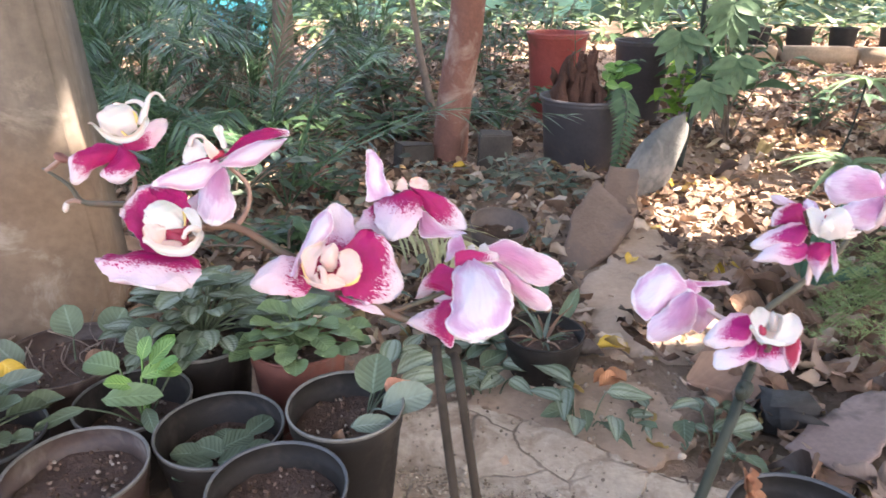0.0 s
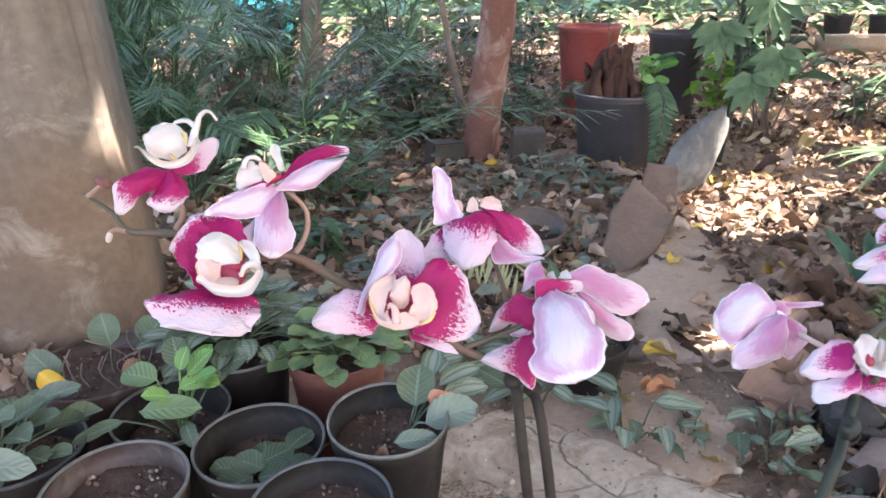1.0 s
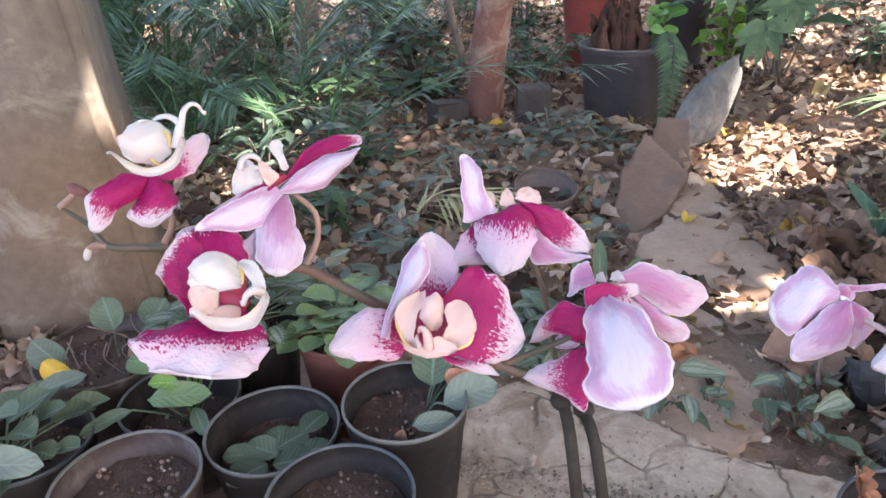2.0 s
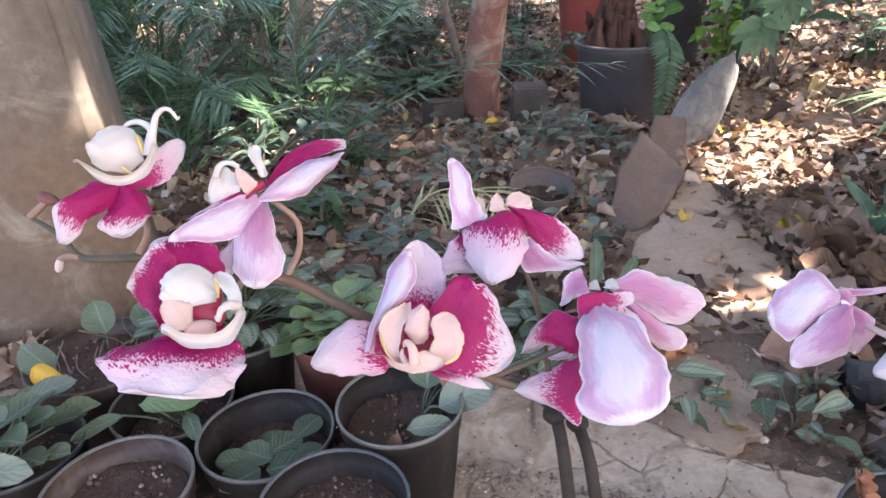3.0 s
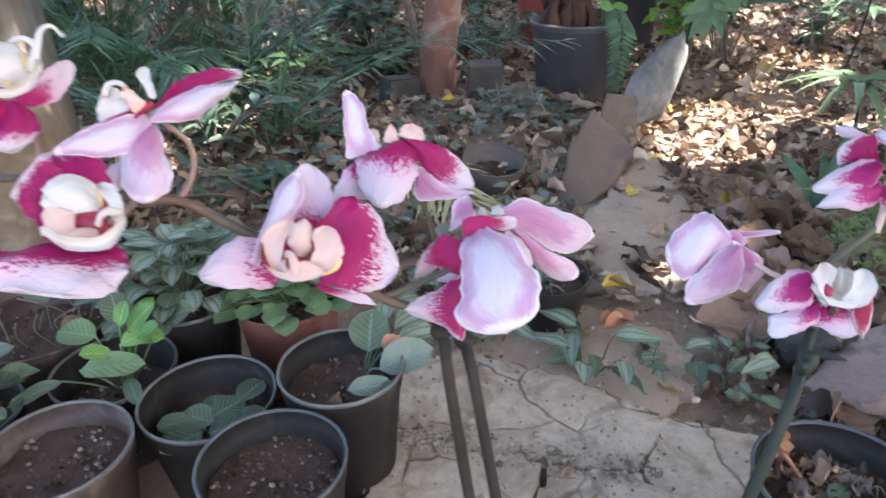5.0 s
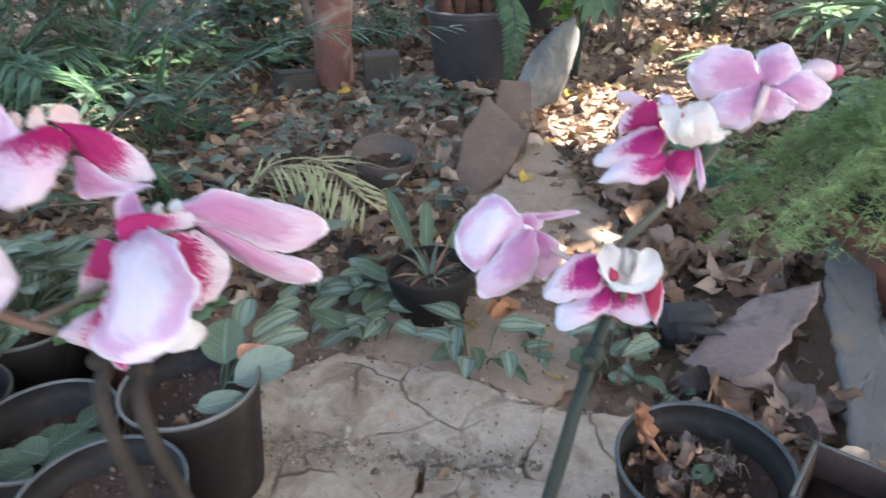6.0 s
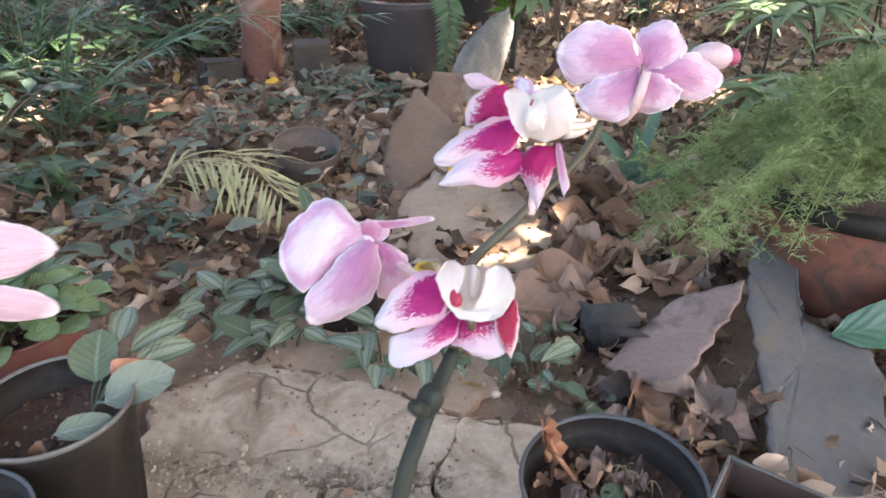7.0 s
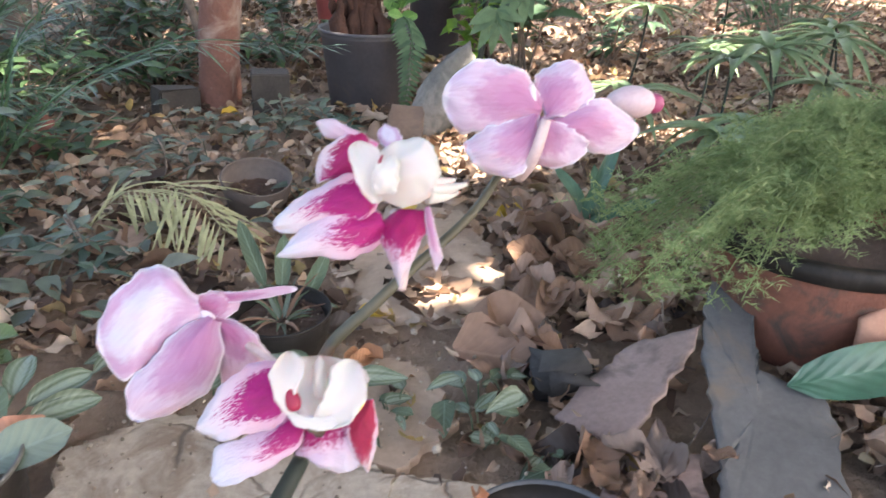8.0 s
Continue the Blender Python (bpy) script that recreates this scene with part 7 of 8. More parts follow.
    # tilted edging slabs: each lies on a slope through its own corners
    for corners, lab in (
        ([(0.395, 1.73, 0.115), (0.462, 1.58, 0.065), (0.385, 1.46, 0.020), (0.300, 1.385, 0.005), (0.268, 1.43, 0.012), (0.320, 1.60, 0.07)], "broken brown stone slab leaning at the path's edge"),
        ([(0.455, 1.86, 0.12), (0.530, 1.85, 0.105), (0.500, 1.69, 0.035), (0.405, 1.74, 0.045)], "tilted dark brown edging stone beside the rock"),
    ):
        planar_slab("edging_slab", corners, 0.030, "slabstone", lab, "stone slab", seed=len(lab))
    for at, sx, sy, rz, lab in (((-0.02, 1.15, 0.008), 0.085, 0.05, 12, "flat scrap of brown wood in the litter"), ((0.95, 1.50, 0.006), 0.22, 0.055, -12, "weathered flat plank lying in the litter"), ((0.93, 1.62, 0.006), 0.20, 0.04, -8, "weathered flat plank lying in the litter")):
        b = tagged(part("wood_scrap", box_bm(sx, sy * 0.8, 0.012, 0.002, 0.001, 3), "slabstone"), lab, "wood scrap")
        b.location, b.rotation_euler = at, (radians(3), radians(-4), radians(rz))
    # red shard upright among the leaves
    b = tagged(part("clay_shard", slab_bm([(-0.03, -0.05), (0.03, -0.05), (0.025, 0.04), (-0.005, 0.055), (-0.03, 0.02)], 0.008, 0.003, 3, 0.015), "terracotta"), "broken red clay shard standing in the leaves", "shard")
    b.location, b.rotation_euler = (-0.355, 1.93, 0.045), (radians(75), radians(8), radians(20))


def build_fronds():
    """Feathery palms behind the pots."""
    specs = [
        ((-1.02, 2.3, 0.0), 16, 0.70, 61), ((-1.30, 2.5, 0.0), 15, 0.85, 62), ((-0.42, 3.5, 0.0), 13, 0.75, 63), ((-1.45, 2.9, 0.0), 14, 0.95, 64), ((-0.95, 3.4, 0.0), 14, 0.95, 65), ((-0.88, 2.05, 0.0), 8, 0.5, 66), ((-0.62, 2.25, 0.0), 8, 0.42, 67), ((-0.76, 1.80, 0.0), 7, 0.34, 68),
    ]
    for place, n, length, seed in specs:
        rnd = random.Random(seed)
        ob = thing("palm", place, "young feathery palm with dark green fronds", "palm", "young palms")
        for i in range(n):
            a = rnd.uniform(0, math.tau)
            out = rnd.uniform(0.15, 0.46)
            h = length * rnd.uniform(0.45, 1.0)
            bm = bmesh.new()
            c, s = math.cos(a), math.sin(a)
            frond(bm, [(0, 0, 0), (0.25 * out * c, 0.25 * out * s, 0.6 * h), (0.7 * out * c, 0.7 * out * s, 0.98 * h), (1.25 * out * c, 1.25 * out * s, 0.88 * h)], 0.15, 0.008, 46, 0.15, 0.004, 0.85, seed * 40 + i)
            part("frond", bm, "palm", ob)
    ob = thing("palm", (-0.43, 2.32, 0.0), "single upright feathery palm frond", "palm", "young palms")
    for i, (tip, h) in enumerate(((0.02, 0.52), (-0.06, 0.36), (0.10, 0.30))):
        bm = bmesh.new()
        frond(bm, [(0, 0, 0), (tip * 0.4, 0, 0.5 * h), (tip, 0.02, h)], 0.085, 0.007, 34, 0.10, 0.003, 1.0, 700 + i, flat=(1, 0.15, 0))
        part("frond", bm, "palm", ob)
    # one long frond arching across, out of focus green
    ob = thing("palm", (-0.42, 1.80, 0.0), "low palm with one long arching frond", "palm", "young palms")
    for i, pts in enumerate([[(0, 0, 0), (0.14, -0.05, 0.16), (0.40, -0.1, 0.29), (0.72, -0.12, 0.285)], [(0, 0, 0), (-0.03, 0.05, 0.3), (0.03, 0.1, 0.55)], [(0, 0, 0), (0.08, 0.02, 0.26), (0.26, 0.0, 0.42)], [(0, 0, 0), (-0.12, -0.02, 0.2), (-0.30, 0.0, 0.28)]]):
        bm = bmesh.new()
        frond(bm, pts, 0.11, 0.008, 30, 0.15, 0.003, 0.9, 400 + i)
        part("frond", bm, "palm", ob)
    # drying frond lying near the pots
    ob = thing("palm_frond", (0.03, 1.33, 0.0), "drying yellow-green palm frond bowed over the litter", "palm frond")
    bm = bmesh.new()
    frond(bm, [(-0.20, 0.09, 0.0), (-0.13, 0.13, 0.075), (-0.02, 0.08, 0.10), (0.06, -0.04, 0.06)], 0.17, 0.0085, 28, 0.35, 0.0026, 0.8, 9, 0.12, each=lambda own: part("leaflet", own, "drypalm", ob))
    part("rib", bm, "drypalm", ob)
    # umbrella sedge beyond the fine fern
    rnd = random.Random(71)
    for place, h in (((1.57, 1.92, 0), 0.24), ((1.35, 1.95, 0), 0.22), ((1.17, 1.52, 0), 0.13), ((1.85, 2.0, 0), 0.26), ((1.5, 1.70, 0), 0.17), ((1.75, 2.5, 0), 0.30), ((1.30, 2.3, 0), 0.28), ((1.05, 1.75, 0), 0.16), ((1.252, 1.5, 0), 0.29), ((1.20, 1.65, 0), 0.25), ((0.963, 1.3, 0), 0.18), ((1.527, 1.7, 0), 0.29)):
        ob = thing("umbrella_plant", place, "umbrella sedge with radiating narrow green leaves", "plant", "umbrella plants")
        bm = bmesh.new()
        top = Vector((rnd.uniform(-.05, .05), rnd.uniform(-.05, .05), h))
        tube(bm, [(0, 0, -0.01), top * 0.5 + Vector((0.01, 0, 0)), top], [0.004, 0.0035, 0.003], 6)
        part("stalk", bm, "stem_green", ob)
        for i in range(15):
            a = i * math.tau / 15 + rnd.uniform(-.1, .1)
            bm = bmesh.new()
            blade(bm, top, (math.cos(a), math.sin(a), rnd.uniform(0.05, 0.5)), (0, 0, 1), rnd.uniform(0.13, 0.22), 0.027, 0.75, 0.3, 6, 1, 0.4)
            part("leaf", bm, "sedge", ob)


def build_fine_fern():
    """A cloud of asparagus fern hanging over a broken pot."""
    base = Vector((0.885, 0.92, 0.17))
    ob = thing("asparagus_fern", base, "feathery bright green asparagus fern spilling from a broken pot", "fern")
    rnd = random.Random(91)
    ends = []
    for i in range(130):
        u = rnd.random()
        ends.append(Vector((-0.36 + 0.62 * u ** 0.75 + rnd.uniform(-.03, .03), rnd.uniform(-0.14, 0.16), rnd.uniform(-0.09, 0.02 + 0.10 * u) if u < 0.22 else rnd.uniform(0.015, 0.07 + 0.11 * u))))
    for k in range(6):
        bm = bmesh.new()
        for e in ends[k::6]:
            mid = e * 0.45 + Vector((0, 0, 0.10))
            pts = [Vector((0, 0, -0.02)), mid, e]
            tube(bm, pts, [0.0014, 0.0011, 0.0006], 4)
            for j in range(30):
                t = 0.22 + 0.78 * j / 29
                p = (pts[0].lerp(mid, 2 * t) if t < 0.5 else mid.lerp(e, 2 * t - 1)) + Vector([rnd.uniform(-.006, .006) for _ in range(3)])
                for _ in range(2):
                    d = Vector((rnd.uniform(-1, 1), rnd.uniform(-1, 1), rnd.uniform(-0.5, 0.8))).normalized()
                    l = rnd.uniform(0.016, 0.036)
                    for m in range(5):
                        q = p + d * l * (m + 1) / 5
                        for _ in range(3):
                            n = (d * 0.6 + Vector((rnd.uniform(-1, 1), rnd.uniform(-1, 1), rnd.uniform(-1, 1)))).normalized()
                            s = n.orthogonal().normalized() * 0.00065
                            v = [bm.verts.new(q + s), bm.verts.new(q - s), bm.verts.new(q + n * 0.012)]
                            bm.faces.new(v)
        tagged(part("spray", bm, "needle", ob), kind="stuff")
    # the broken clay pot beneath
    p = thing("broken_pot", (0.905, 0.93, 0), "broken red clay pot with a blackened rim", "plant pot")
    r, h = 0.150, 0.165
    bm = lathe([(0.001, 0), (r * 0.72, 0), (r * 0.76, 0.01), (r * 0.95, h * 0.8), (r, h), (r * 0.93, h), (r * 0.88, h * 0.8), (r * 0.66, 0.02), (0.001, 0.02)], 40, 0.01, 2)
    part("body", bm, "clay", p)
    bm = lathe([(r * 0.985, h - 0.012), (r * 1.05, h - 0.010), (r * 1.06, h + 0.012), (r * 0.98, h + 0.016), (r * 0.92, h)], 40, 0.01, 2)
    part("rim", bm, "pot", p, "blackened worn rim")
    bm = lathe([(0.002, h * 0.9), (r * 0.5, h * 0.9), (r * 0.93, h * 0.88)], 30)
    part("soil", bm, "soil", p)
    for a, z in ((5.2, 0.10), (4.70, 0.085)):
        s = part("shard", slab_bm([(-0.05, -0.045), (0.045, -0.05), (0.055, 0.02), (0.01, 0.05), (-0.045, 0.03)], 0.006, 0.003, int(a * 10), 0.012, 0.006), "shardclay", p)
        s.location, s.rotation_euler = (0.146 * math.cos(a), 0.146 * math.sin(a), z), (radians(80), 0, a + math.pi / 2)
    # broad leaf in front
    ob = thing("broad_leaf_plant", (0.86, 0.745, 0), "single broad blue-green leaf beside the broken pot", "plant")
    leaf_part(ob, "leaf", (-0.11, 0.015, 0.055), (1, -0.2, 0.25), (-0.2, -0.7, 0.8), 0.20, 0.062, "greenleaf", 0.2, 0.15, (0.02, 0.03, 0.0))


def build_scraps():
    """Bark, sheeting and single large leaves near the second orchid."""
    planar_slab("bark_sheet", [(0.479, 0.800, 0.025), (0.522, 0.832, 0.030), (0.618, 0.882, 0.050), (0.705, 0.874, 0.070), (0.641, 0.808, 0.065), (0.588, 0.771, 0.055), (0.522, 0.718, 0.030)], 0.005, "barksheet", "torn sheet of grey-brown bark lying on litter", "bark", 0.004, 0.0012, 0.012, 5)
    planar_slab("bark_sheet", [(0.503, 0.727, 0.020), (0.567, 0.718, 0.025), (0.609, 0.704, 0.030), (0.589, 0.652, 0.020), (0.482, 0.678, 0.015)], 0.005, "barksheet", "torn piece of dark bark under the pot", "bark", 0.004, 0.0012, 0.012, 6)
    planar_slab("plastic_sheet", [(0.555, 0.570, 0.016), (0.602, 0.655, 0.030), (0.640, 0.735, 0.043), (0.679, 0.829, 0.058), (0.735, 0.915, 0.085), (0.770, 0.955, 0.095), (0.812, 0.925, 0.090), (0.765, 0.845, 0.070), (0.737, 0.795, 0.055), (0.762, 0.772, 0.046), (0.792, 0.745, 0.034), (0.778, 0.700, 0.028), (0.742, 0.655, 0.022), (0.715, 0.570, 0.014)], 0.004, "sheet", "stiff grey plastic sheet propped on the broken pot", "sheet", 0.003, 0.004, 0.010, 8)
    for x, y, a, s, m, lab in ((0.470, 0.975, 2.6, 0.13, "brownleaf", "large curled brown dead leaf"), (0.555, 1.02, 0.9, 0.075, "brownleaf", "curled brown dead leaf on litter"), (0.60, 1.35, 0.5, 0.07, "yellowleaf", "yellow fallen leaf on brown litter"), (0.62, 1.38, 2.0, 0.05, "yellowleaf", "yellow fallen leaf on brown litter"),
                               (0.275, 0.930, 0.6, 0.045, "rustleaf", "small rust-coloured dead leaf"), (0.285, 0.945, 2.4, 0.040, "rustleaf", "small rust-coloured dead leaf"), (0.262, 0.94, 4.0, 0.035, "rustleaf", "small rust-coloured dead leaf"), (0.255, 1.01, 0.0, 0.062, "darkleaf", "dark curled dead leaf on the paving"),
                               (0.42, 1.42, 1.0, 0.05, "yellowleaf", "yellow fallen leaf on brown litter"), (0.215, 1.40, 1.9, 0.035, "yellowleaf", "yellow fallen leaf on brown litter"), (0.98, 0.80, 1.6, 0.04, "yellowleaf", "yellow fallen leaf on brown litter"), (0.92, 0.73, 0.3, 0.09, "brownleaf", "curled brown dead leaf on litter"),
                               (0.05, 2.17, 0.3, 0.05, "yellowleaf", "yellow fallen leaf on brown litter"), (0.30, 1.05, 3.3, 0.05, "yellowleaf", "yellow fallen leaf on brown litter"), (0.68, 2.0, 1, 0.05, "yellowleaf", "yellow fallen leaf on brown litter")):
        ob = thing("dead_leaf", (x, y, 0.040 if y < 0.71 and x > 0.6 else 0.026 if y < 1.03 else 0.018), lab, "dead leaf")
        leaf_part(ob, "blade", (-0.5 * s * math.cos(a), -0.5 * s * math.sin(a), 0.004), (math.cos(a), math.sin(a), 0.15), (0.1, -0.3, 1), s, s * 0.55, m, 0.3, 0.5, wave=0.06, seed=s * 90)
    # large crumpled leaves heaped beside the path
    rnd = random.Random(63)
    for i in range(58):
        x, y = rnd.uniform(0.42, 0.74), rnd.uniform(0.88, 1.40)
        if (x > 0.60 and y < 0.93) or (abs(x - 0.54) < 0.07 and y < 0.99) or (x < 0.36 + 0.16 * y and i % 8):
            continue
        ob = thing("dead_leaf", (x, y, 0.020 + rnd.uniform(0, 0.012)), rnd.choice(("large crumpled brown dead leaf in the litter", "broad curled tan dead leaf in the litter", "torn dry leaf curling on the litter")), "dead leaf", "large dead leaves")
        a, s = rnd.uniform(0, 6.3), rnd.uniform(0.05, 0.095)
        leaf_part(ob, "blade", (-0.5 * s * math.cos(a), -0.5 * s * math.sin(a), 0.004), (math.cos(a), math.sin(a), rnd.uniform(0, 0.3)), (rnd.uniform(-.3, .3), rnd.uniform(-.5, .1), 1), s, s * rnd.uniform(0.45, 0.75), ("brownleaf", "tanleaf", "brownleaf", "tanleaf")[i % 4], rnd.uniform(-0.4, 0.5), rnd.uniform(0.0, 0.7), wave=rnd.uniform(0.08, 0.18), seed=i * 1.3)
    for x0, x1, y0, y1, count in ((0.44, 0.62, 0.655, 0.735, 14), (0.80, 1.02, 0.60, 0.80, 22), (0.62, 0.74, 0.89, 1.00, 9), (0.45, 0.56, 0.86, 0.96, 9)):
        for i in range(count):
            x, y, a, s = rnd.uniform(x0, x1), rnd.uniform(y0, y1), rnd.uniform(0, 6.3), rnd.uniform(0.035, 0.075)
            ob = thing("dead_leaf", (x, y, 0.016 + rnd.uniform(0, 0.020)), rnd.choice(("crumpled grey-brown dead leaf by the pots", "broad curled tan dead leaf by the pots", "torn dry leaf curling by the pots")), "dead leaf", "large dead leaves")
            leaf_part(ob, "blade", (-0.5 * s * math.cos(a), -0.5 * s * math.sin(a), 0.004), (math.cos(a), math.sin(a), rnd.uniform(-0.1, 0.35)), (rnd.uniform(-.5, .5), rnd.uniform(-.6, .2), 1), s, s * rnd.uniform(0.45, 0.85), ("brownleaf", "barkleaf", "barkleaf", "darkleaf", "tanleaf")[i % 5], rnd.uniform(-0.5, 0.6), rnd.uniform(-0.2, 0.8), shape=rnd.choice((0.55, 0.75, 2.0)), wave=rnd.uniform(0.10, 0.22), seed=i * 1.7)
    # a dark crumpled lump of uncertain kind, drawn in the polybag material
    ob = tagged(part("crumpled_lump", box_bm(0.085, 0.070, 0.045, 0.014, 0.011, 9), "bag"), "crumpled dark lump among dead leaves", "plastic bag")
    ob.location, ob.rotation_euler = (0.508, 0.868, 0.010), (0, radians(6), radians(-5))
    ob = thing("dead_leaf", (0.445, 0.915, 0.020), "large tan dead leaf curling over the litter", "dead leaf", "large dead leaves")
    leaf_part(ob, "blade", (-0.05, 0.03, 0.004), (0.86, -0.50, 0.08), (0.1, -0.4, 1), 0.125, 0.085, "tanleaf", 0.15, 0.35, shape=0.6, wave=0.12, seed=3.1)


def build_undergrowth():
    rnd = random.Random(17)
    for x, y, n, s, seed in ((0.02, 1.02, 26, 0.10, 1), (0.16, 1.05, 22, 0.08, 2), (-0.20, 1.22, 60, 0.22, 3), (0.22, 0.86, 14, 0.05, 4), (0.255, 1.50, 14, 0.06, 5), (0.02, 1.86, 36, 0.16, 6), (0.30, 1.98, 40, 0.16, 7), (0.14, 2.0, 36, 0.16, 8),
                             (-0.22, 1.62, 44, 0.20, 9), (-0.45, 1.55, 60, 0.25, 10), (0.42, 1.80, 22, 0.10, 11), (0.40, 0.82, 10, 0.05, 12), (-0.05, 2.05, 30, 0.15, 13), (0.09, 0.93, 18, 0.06, 14), (0.21, 1.36, 18, 0.07, 15), (-0.35, 1.12, 40, 0.14, 16)):
        creeper((x, y, 0.012), int(n * (0.75 if y < 1.15 else 0.5)), s, 200 + seed, 0.058 if y < 1.3 else 0.048)
    for x, y, n, s, seed in ((0.390, 0.790, 7, 0.04, 31), (0.450, 0.850, 6, 0.05, 32), (0.455, 0.735, 5, 0.04, 33), (0.30, 0.845, 5, 0.035, 35)):
        creeper((x, y, 0.012), n, s, 200 + seed, 0.034, low=True)
    for x, y, n, r, h, leaf, mat, seed in ((-0.12, 1.30, 60, 0.14, 0.10, 0.050, "teal", 41), (-0.34, 1.45, 90, 0.18, 0.14, 0.060, "bush", 42), (-0.55, 1.75, 110, 0.20, 0.20, 0.070, "teal", 43), (-0.30, 1.85, 80, 0.18, 0.12, 0.060, "bush", 44), (-0.05, 1.72, 60, 0.14, 0.09, 0.050, "wand", 45), (-0.48, 2.25, 110, 0.20, 0.20, 0.070, "bush", 46), (0.20, 2.05, 50, 0.10, 0.10, 0.055, "wand", 47), (0.33, 1.92, 40, 0.09, 0.09, 0.050, "teal", 48)):
        bush((x, y, 0), r, h, n, leaf, mat, "low dark clump of narrow leaves in the shaded litter", 340 + seed, 0.32, up=0.7)
    # tall plant with large drooping lobed leaves
    ob = thing("lobed_leaf_plant", (0.765, 2.24, 0), "tall plant with large drooping lobed green leaves", "plant")
    bm = bmesh.new()
    tube(bm, [(0, 0, -0.01), (0.03, 0.02, 0.3), (0.0, 0.02, 0.72)], [0.010, 0.009, 0.006], 7)
    part("stalk", bm, "stem_green", ob)
    lob = random.Random(83)
    for dx, dy, dz, size in ((-0.14, -0.06, 0.60, 0.15), (-0.08, -0.10, 0.44, 0.14), (0.06, -0.10, 0.52, 0.15), (0.12, -0.04, 0.36, 0.13), (0.02, -0.12, 0.30, 0.13), (-0.16, 0.02, 0.72, 0.14), (0.14, 0.0, 0.66, 0.15)):
        bm = bmesh.new()
        tip = Vector((dx, dy, dz))
        tube(bm, [(0.01, 0.02, dz * 0.8), tip * 0.6 + Vector((0, 0, dz * 0.40)), tip], [0.003, 0.0025, 0.002], 5)
        for k in range(7):
            a = (k - 3) * 0.42 + lob.uniform(-.1, .1)
            blade(bm, tip, (math.sin(a), -0.25, -math.cos(a)), (0, -1, 0.35), size * (1 - 0.10 * abs(k - 3)) * lob.uniform(0.85, 1.1), size * 0.30, 0.25, 0.2, 5, 1, 0.6)
        part("leaf", bm, "fern" if lob.random() < 0.7 else "limebush", ob)
    # spear-leaved plant by the path
    ob = thing("broad_leaf_plant", (0.72, 1.30, 0), "young plant with narrow upright green leaves", "plant")
    for i, (dx, dy, dz, s) in enumerate([(0.3, -0.1, 0.9, 0.20), (0.8, -0.2, 0.45, 0.16), (-0.35, 0.0, 0.8, 0.14), (0.1, 0.2, 0.9, 0.12), (-0.1, -0.3, 0.5, 0.10)]):
        leaf_part(ob, "leaf", (0.01 * i, 0, 0.02), (dx, dy, dz), (0, -0.7, 0.8), s, 0.026, "greenleaf", 0.5, 0.2, (0, 0, 0))
    bush((-0.75, 2.15, 0), 0.35, 0.22, 160, 0.07, "teal", "low dark bluish undergrowth by the palms", 301, 0.35)
    bush((-0.40, 2.05, 0), 0.30, 0.13, 90, 0.060, "teal", "low dark bluish undergrowth in the leaf litter", 331, 0.4)
    bush((-0.62, 2.50, 0), 0.36, 0.20, 160, 0.075, "teal", "low dark bluish undergrowth in the leaf litter", 332, 0.35)
    bush((-0.20, 2.55, 0), 0.30, 0.18, 200, 0.075, "bush", "low dark undergrowth behind the tree trunk", 333, 0.35)
    bush((0.22, 2.75, 0), 0.24, 0.20, 130, 0.075, "bush", "low dark undergrowth between trunk and planter", 334, 0.35)
    bush((-1.4, 2.2, 0), 0.5, 0.45, 220, 0.08, "teal", "dark leafy undergrowth by the pillar", 302, 0.35)
    bush((-0.25, 3.0, 0), 0.34, 0.42, 260, 0.085, "bush", "leafy green shrub with pointed leaves", 303, 0.33, up=0.8)
    bush((-1.0, 3.2, 0), 0.5, 0.65, 260, 0.09, "bush", "dense dark green shrub behind the palms", 320, 0.35)
    bush((-1.8, 3.0, 0), 0.6, 0.8, 260, 0.09, "teal", "dense dark green shrub behind the pillar", 321, 0.35)
    bush((-0.45, 2.9, 0), 0.35, 0.35, 200, 0.07, "teal", "low bluish-green shrub under the palms", 322, 0.4)
    bush((-0.05, 4.4, 0), 0.6, 0.45, 220, 0.10, "teal", "low bluish-green shrub by the seedlings", 323, 0.4)
    bush((0.20, 3.3, 0), 0.25, 0.50, 150, 0.085, "bush", "small shrub with pale-tipped green leaves", 304, 0.3, up=0.9)
    bush((1.02, 2.95, 0), 0.20, 0.50, 90, 0.10, "bush", "leafy shrub with broad green leaves", 305, 0.5)
    bush((0.86, 2.62, 0), 0.11, 0.42, 54, 0.09, "limebush", "small sunlit shrub with lime-green leaves", 306, 0.5)
    bush((1.05, 2.65, 0.0), 0.26, 0.60, 130, 0.13, "fern", "tall plant with large lobed green leaves", 307, 0.4, up=0.3)
    bush((1.45, 2.75, 0), 0.25, 0.25, 90, 0.08, "fern", "low green plant on the path's edge", 308, 0.3)
    bush((-0.55, 3.7, 0), 0.5, 0.45, 260, 0.09, "bush", "dense leafy green garden shrub", 309, 0.35)
    bush((0.55, 4.1, 0), 0.5, 0.60, 160, 0.11, "bush", "dense dark shrub behind the planters", 310, 0.3)
    bush((-1.3, 3.6, 0), 0.6, 0.7, 260, 0.10, "bush", "dense leafy green garden shrub", 311, 0.3)
    bush((1.9, 2.3, 0), 0.4, 0.5, 200, 0.12, "fern", "narrow-leaved green shrub beside the path", 312, 0.14, up=0.6)
    bush((2.3, 3.0, 0), 0.5, 0.6, 200, 0.12, "bush", "narrow-leaved green shrub beside the path", 313, 0.16, up=0.6)
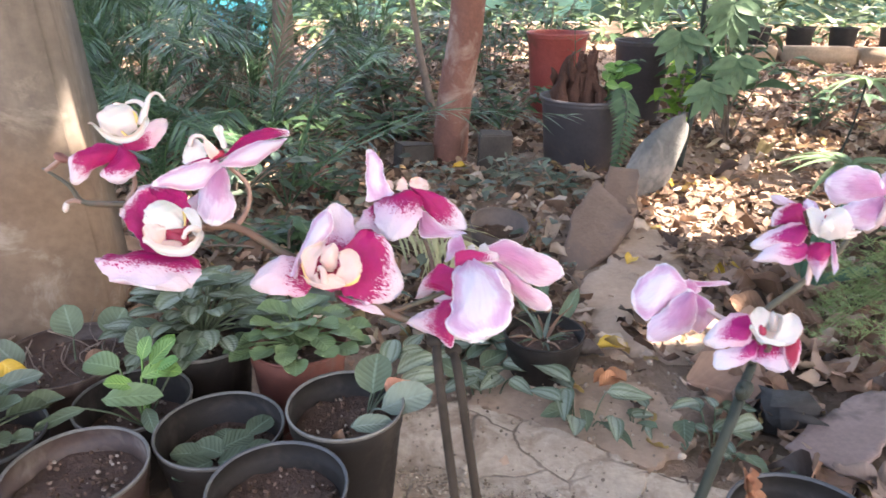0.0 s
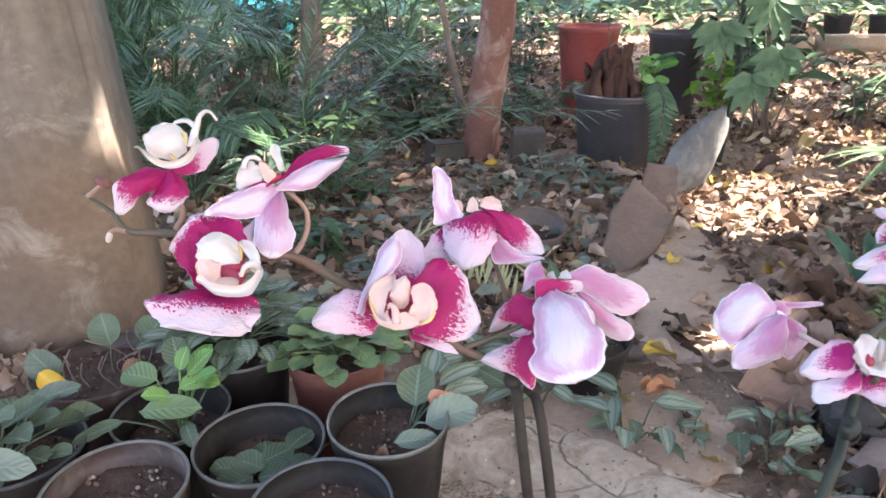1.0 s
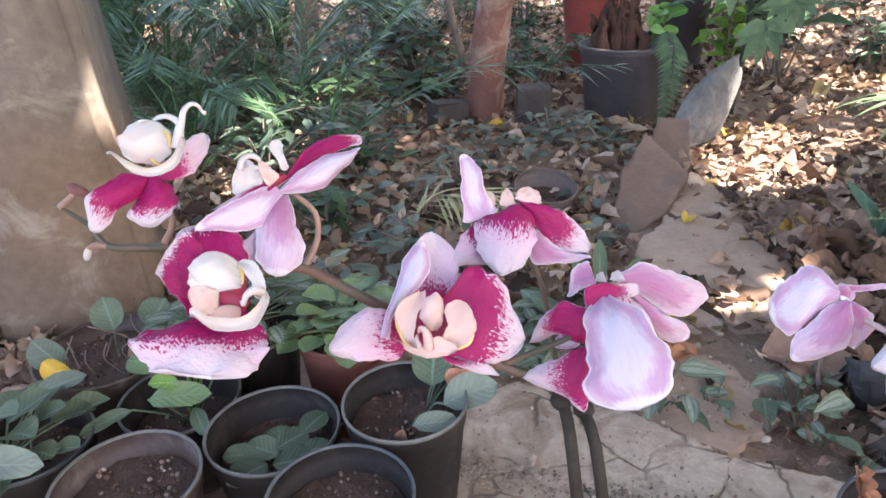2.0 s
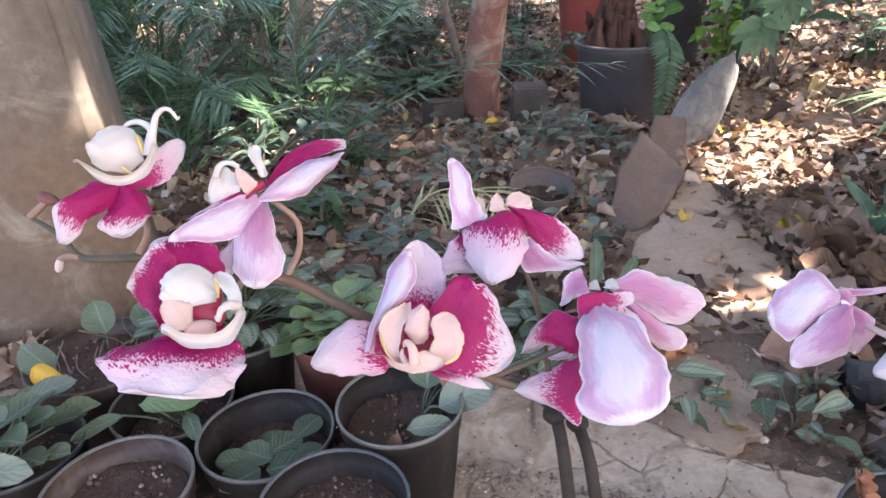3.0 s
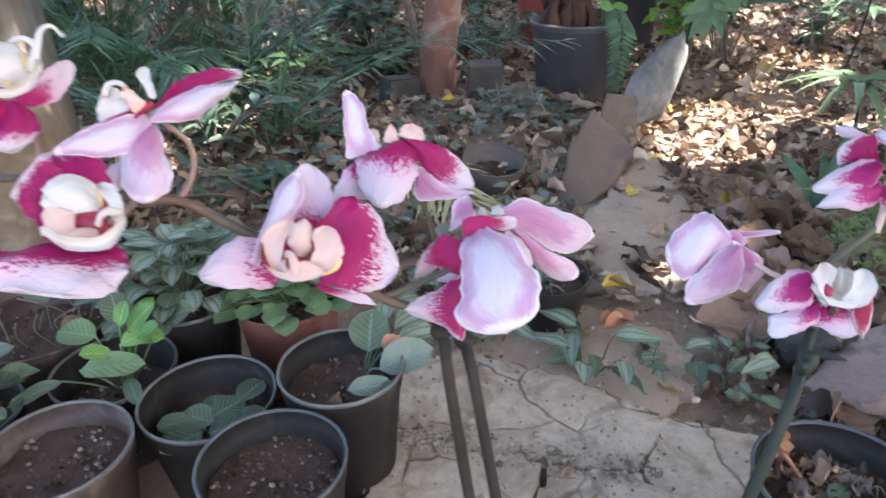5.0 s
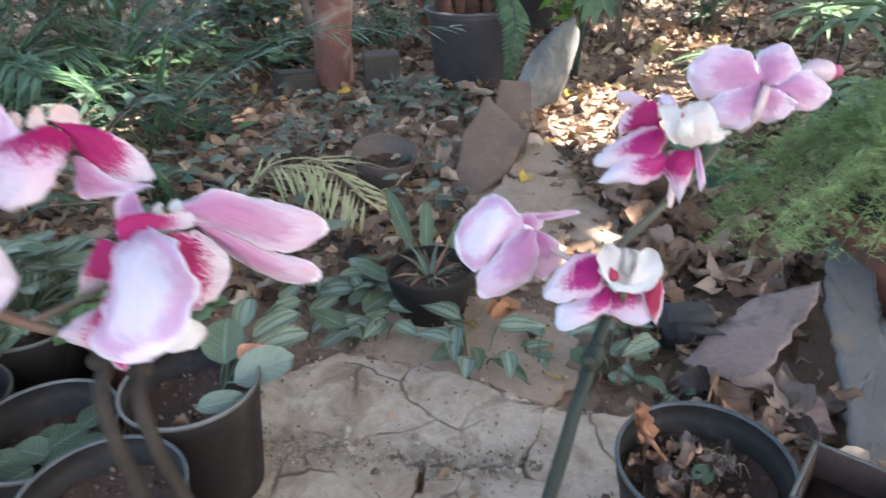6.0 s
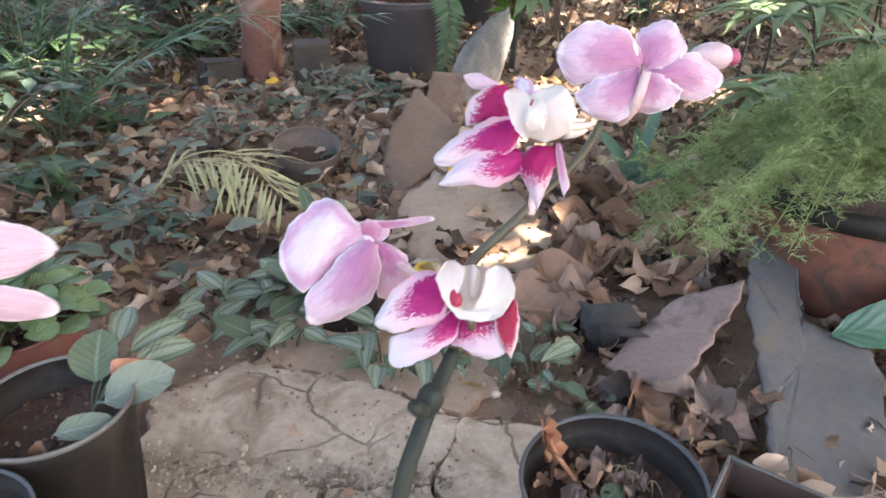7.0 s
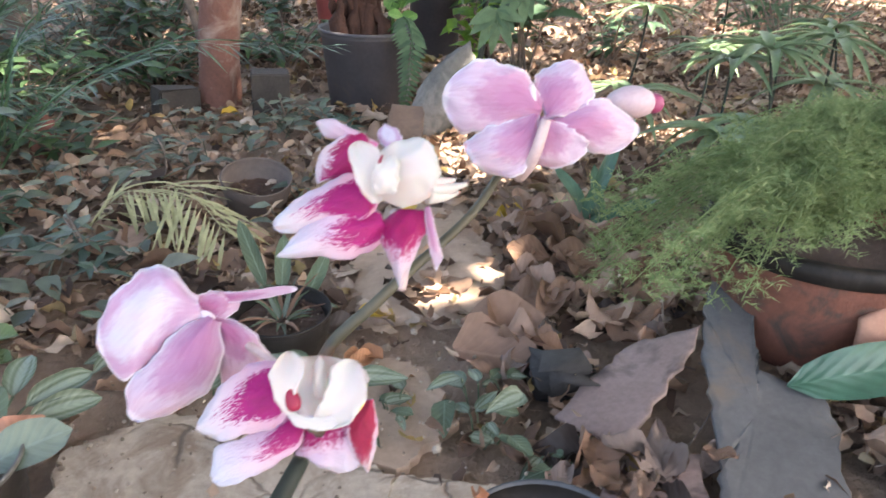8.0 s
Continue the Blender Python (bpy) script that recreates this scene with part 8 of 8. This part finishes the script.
    # seedling bags on the far bed
    for i in range(14):
        x, y = -0.95 + 0.14 * (i % 7) + rnd.uniform(-.02, .02), 5.6 + 0.22 * (i // 7)
        ob = thing("seedling_bag", (x, y, 0), "black polythene seedling bag with a small plant", "seedling bag", "seedling bags")
        part("bag", lathe([(0.001, 0), (0.055, 0), (0.06, 0.06), (0.058, 0.17), (0.05, 0.172), (0.05, 0.15), (0.001, 0.15)], 14, 0.05, i), "bag", ob)
        bm = bmesh.new()
        for k in range(16):
            a = rnd.uniform(0, 6.3)
            blade(bm, (0, 0, 0.15 + rnd.uniform(0, 0.12)), (math.cos(a), math.sin(a), rnd.uniform(0, 1)), (0, 0, 1), rnd.uniform(0.07, 0.13), 0.035, 0.3, 0.2, 3, 1, 0.55)
        part("seedling", bm, "teal", ob)
    # pots standing on the kerb
    for i, x in enumerate((1.95, 2.25, 2.55, 2.85, 3.2)):
        p = pot((x, 5.42 - 0.1 * (x - 2), 0.0), 0.10, 0.24, "black nursery pot standing behind the kerb", "bag", "bag", 0.8, "pots behind the kerb", seed=40 + i, grit=0)
        rosette(p, 0.24, 7, 0.09, 0.11, "peperomia", 500 + i, 0.06, 0.4)
    b = tagged(part("plastic_tub", lathe([(0.001, 0.0), (0.10, 0.0), (0.15, 0.06), (0.14, 0.11), (0.06, 0.14), (0.001, 0.145)], 24, 0.03), "turquoise"), "upturned turquoise plastic tub on the ground", "plastic tub")
    b.location = (-1.47, 5.05, 0.06)
    b = tagged(part("plastic_sheet", box_bm(0.5, 0.03, 0.55, 0.01, 0.004, 2), "turquoise"), "turquoise plastic sheet hung at the back", "plastic sheet")
    b.location = (-1.9, 6.3, -0.01)


def build_backdrop():
    """Hedge and shade net that close the garden."""
    rnd = random.Random(23)
    bm = bmesh.new()
    for _ in range(9000):
        x = rnd.uniform(-7, 8)
        y = 6.6 + rnd.random() ** 2 * 2.5 + 0.02 * x * x
        z = rnd.random() ** 1.2 * (2.2 + 0.6 * noise.noise((x, 0, 3)))
        b = rnd.uniform(0, math.tau)
        s = rnd.uniform(0.12, 0.30)
        blade(bm, (x, y, z), (math.cos(b), math.sin(b), rnd.uniform(-0.6, 0.7)), (0, -0.6, 1), s, s * rnd.uniform(0.2, 0.45), 0.4, 0.2, 2, 1, 0.5)
    tagged(part("hedge", bm, "bush"), "dense dark green hedge closing the garden", "hedge", kind="stuff")
    for i, (x, y, w, rz) in enumerate(((0.5, 9.6, 16, 0), (-7.6, 4.5, 11, 90), (8.6, 5.0, 11, 90))):
        bm = bmesh.new()
        n = 60
        rows = [[bm.verts.new((w * (j / n - 0.5), 0.08 * math.sin(j * 1.3) + 0.02 * math.sin(j * 3.1 + k), 2.4 * k / 6)) for j in range(n + 1)] for k in range(7)]
        for a, c in zip(rows, rows[1:]):
            for j in range(n):
                bm.faces.new((a[j], a[j + 1], c[j + 1], c[j]))
        ob = tagged(part("shade_net", bm, "net"), "green shade netting hung at the garden's end", "netting", kind="structure")
        ob.location, ob.rotation_euler = (x, y, -0.05), (0, 0, radians(rz))


build_ground()
build_paving()
build_crumbs()
build_pillar()
build_kerb()
build_canopy()
build_backdrop()
build_back_plants()
build_fronds()
build_undergrowth()
build_fine_fern()
build_scraps()
build_pots()
build_orchids()
build_litter()
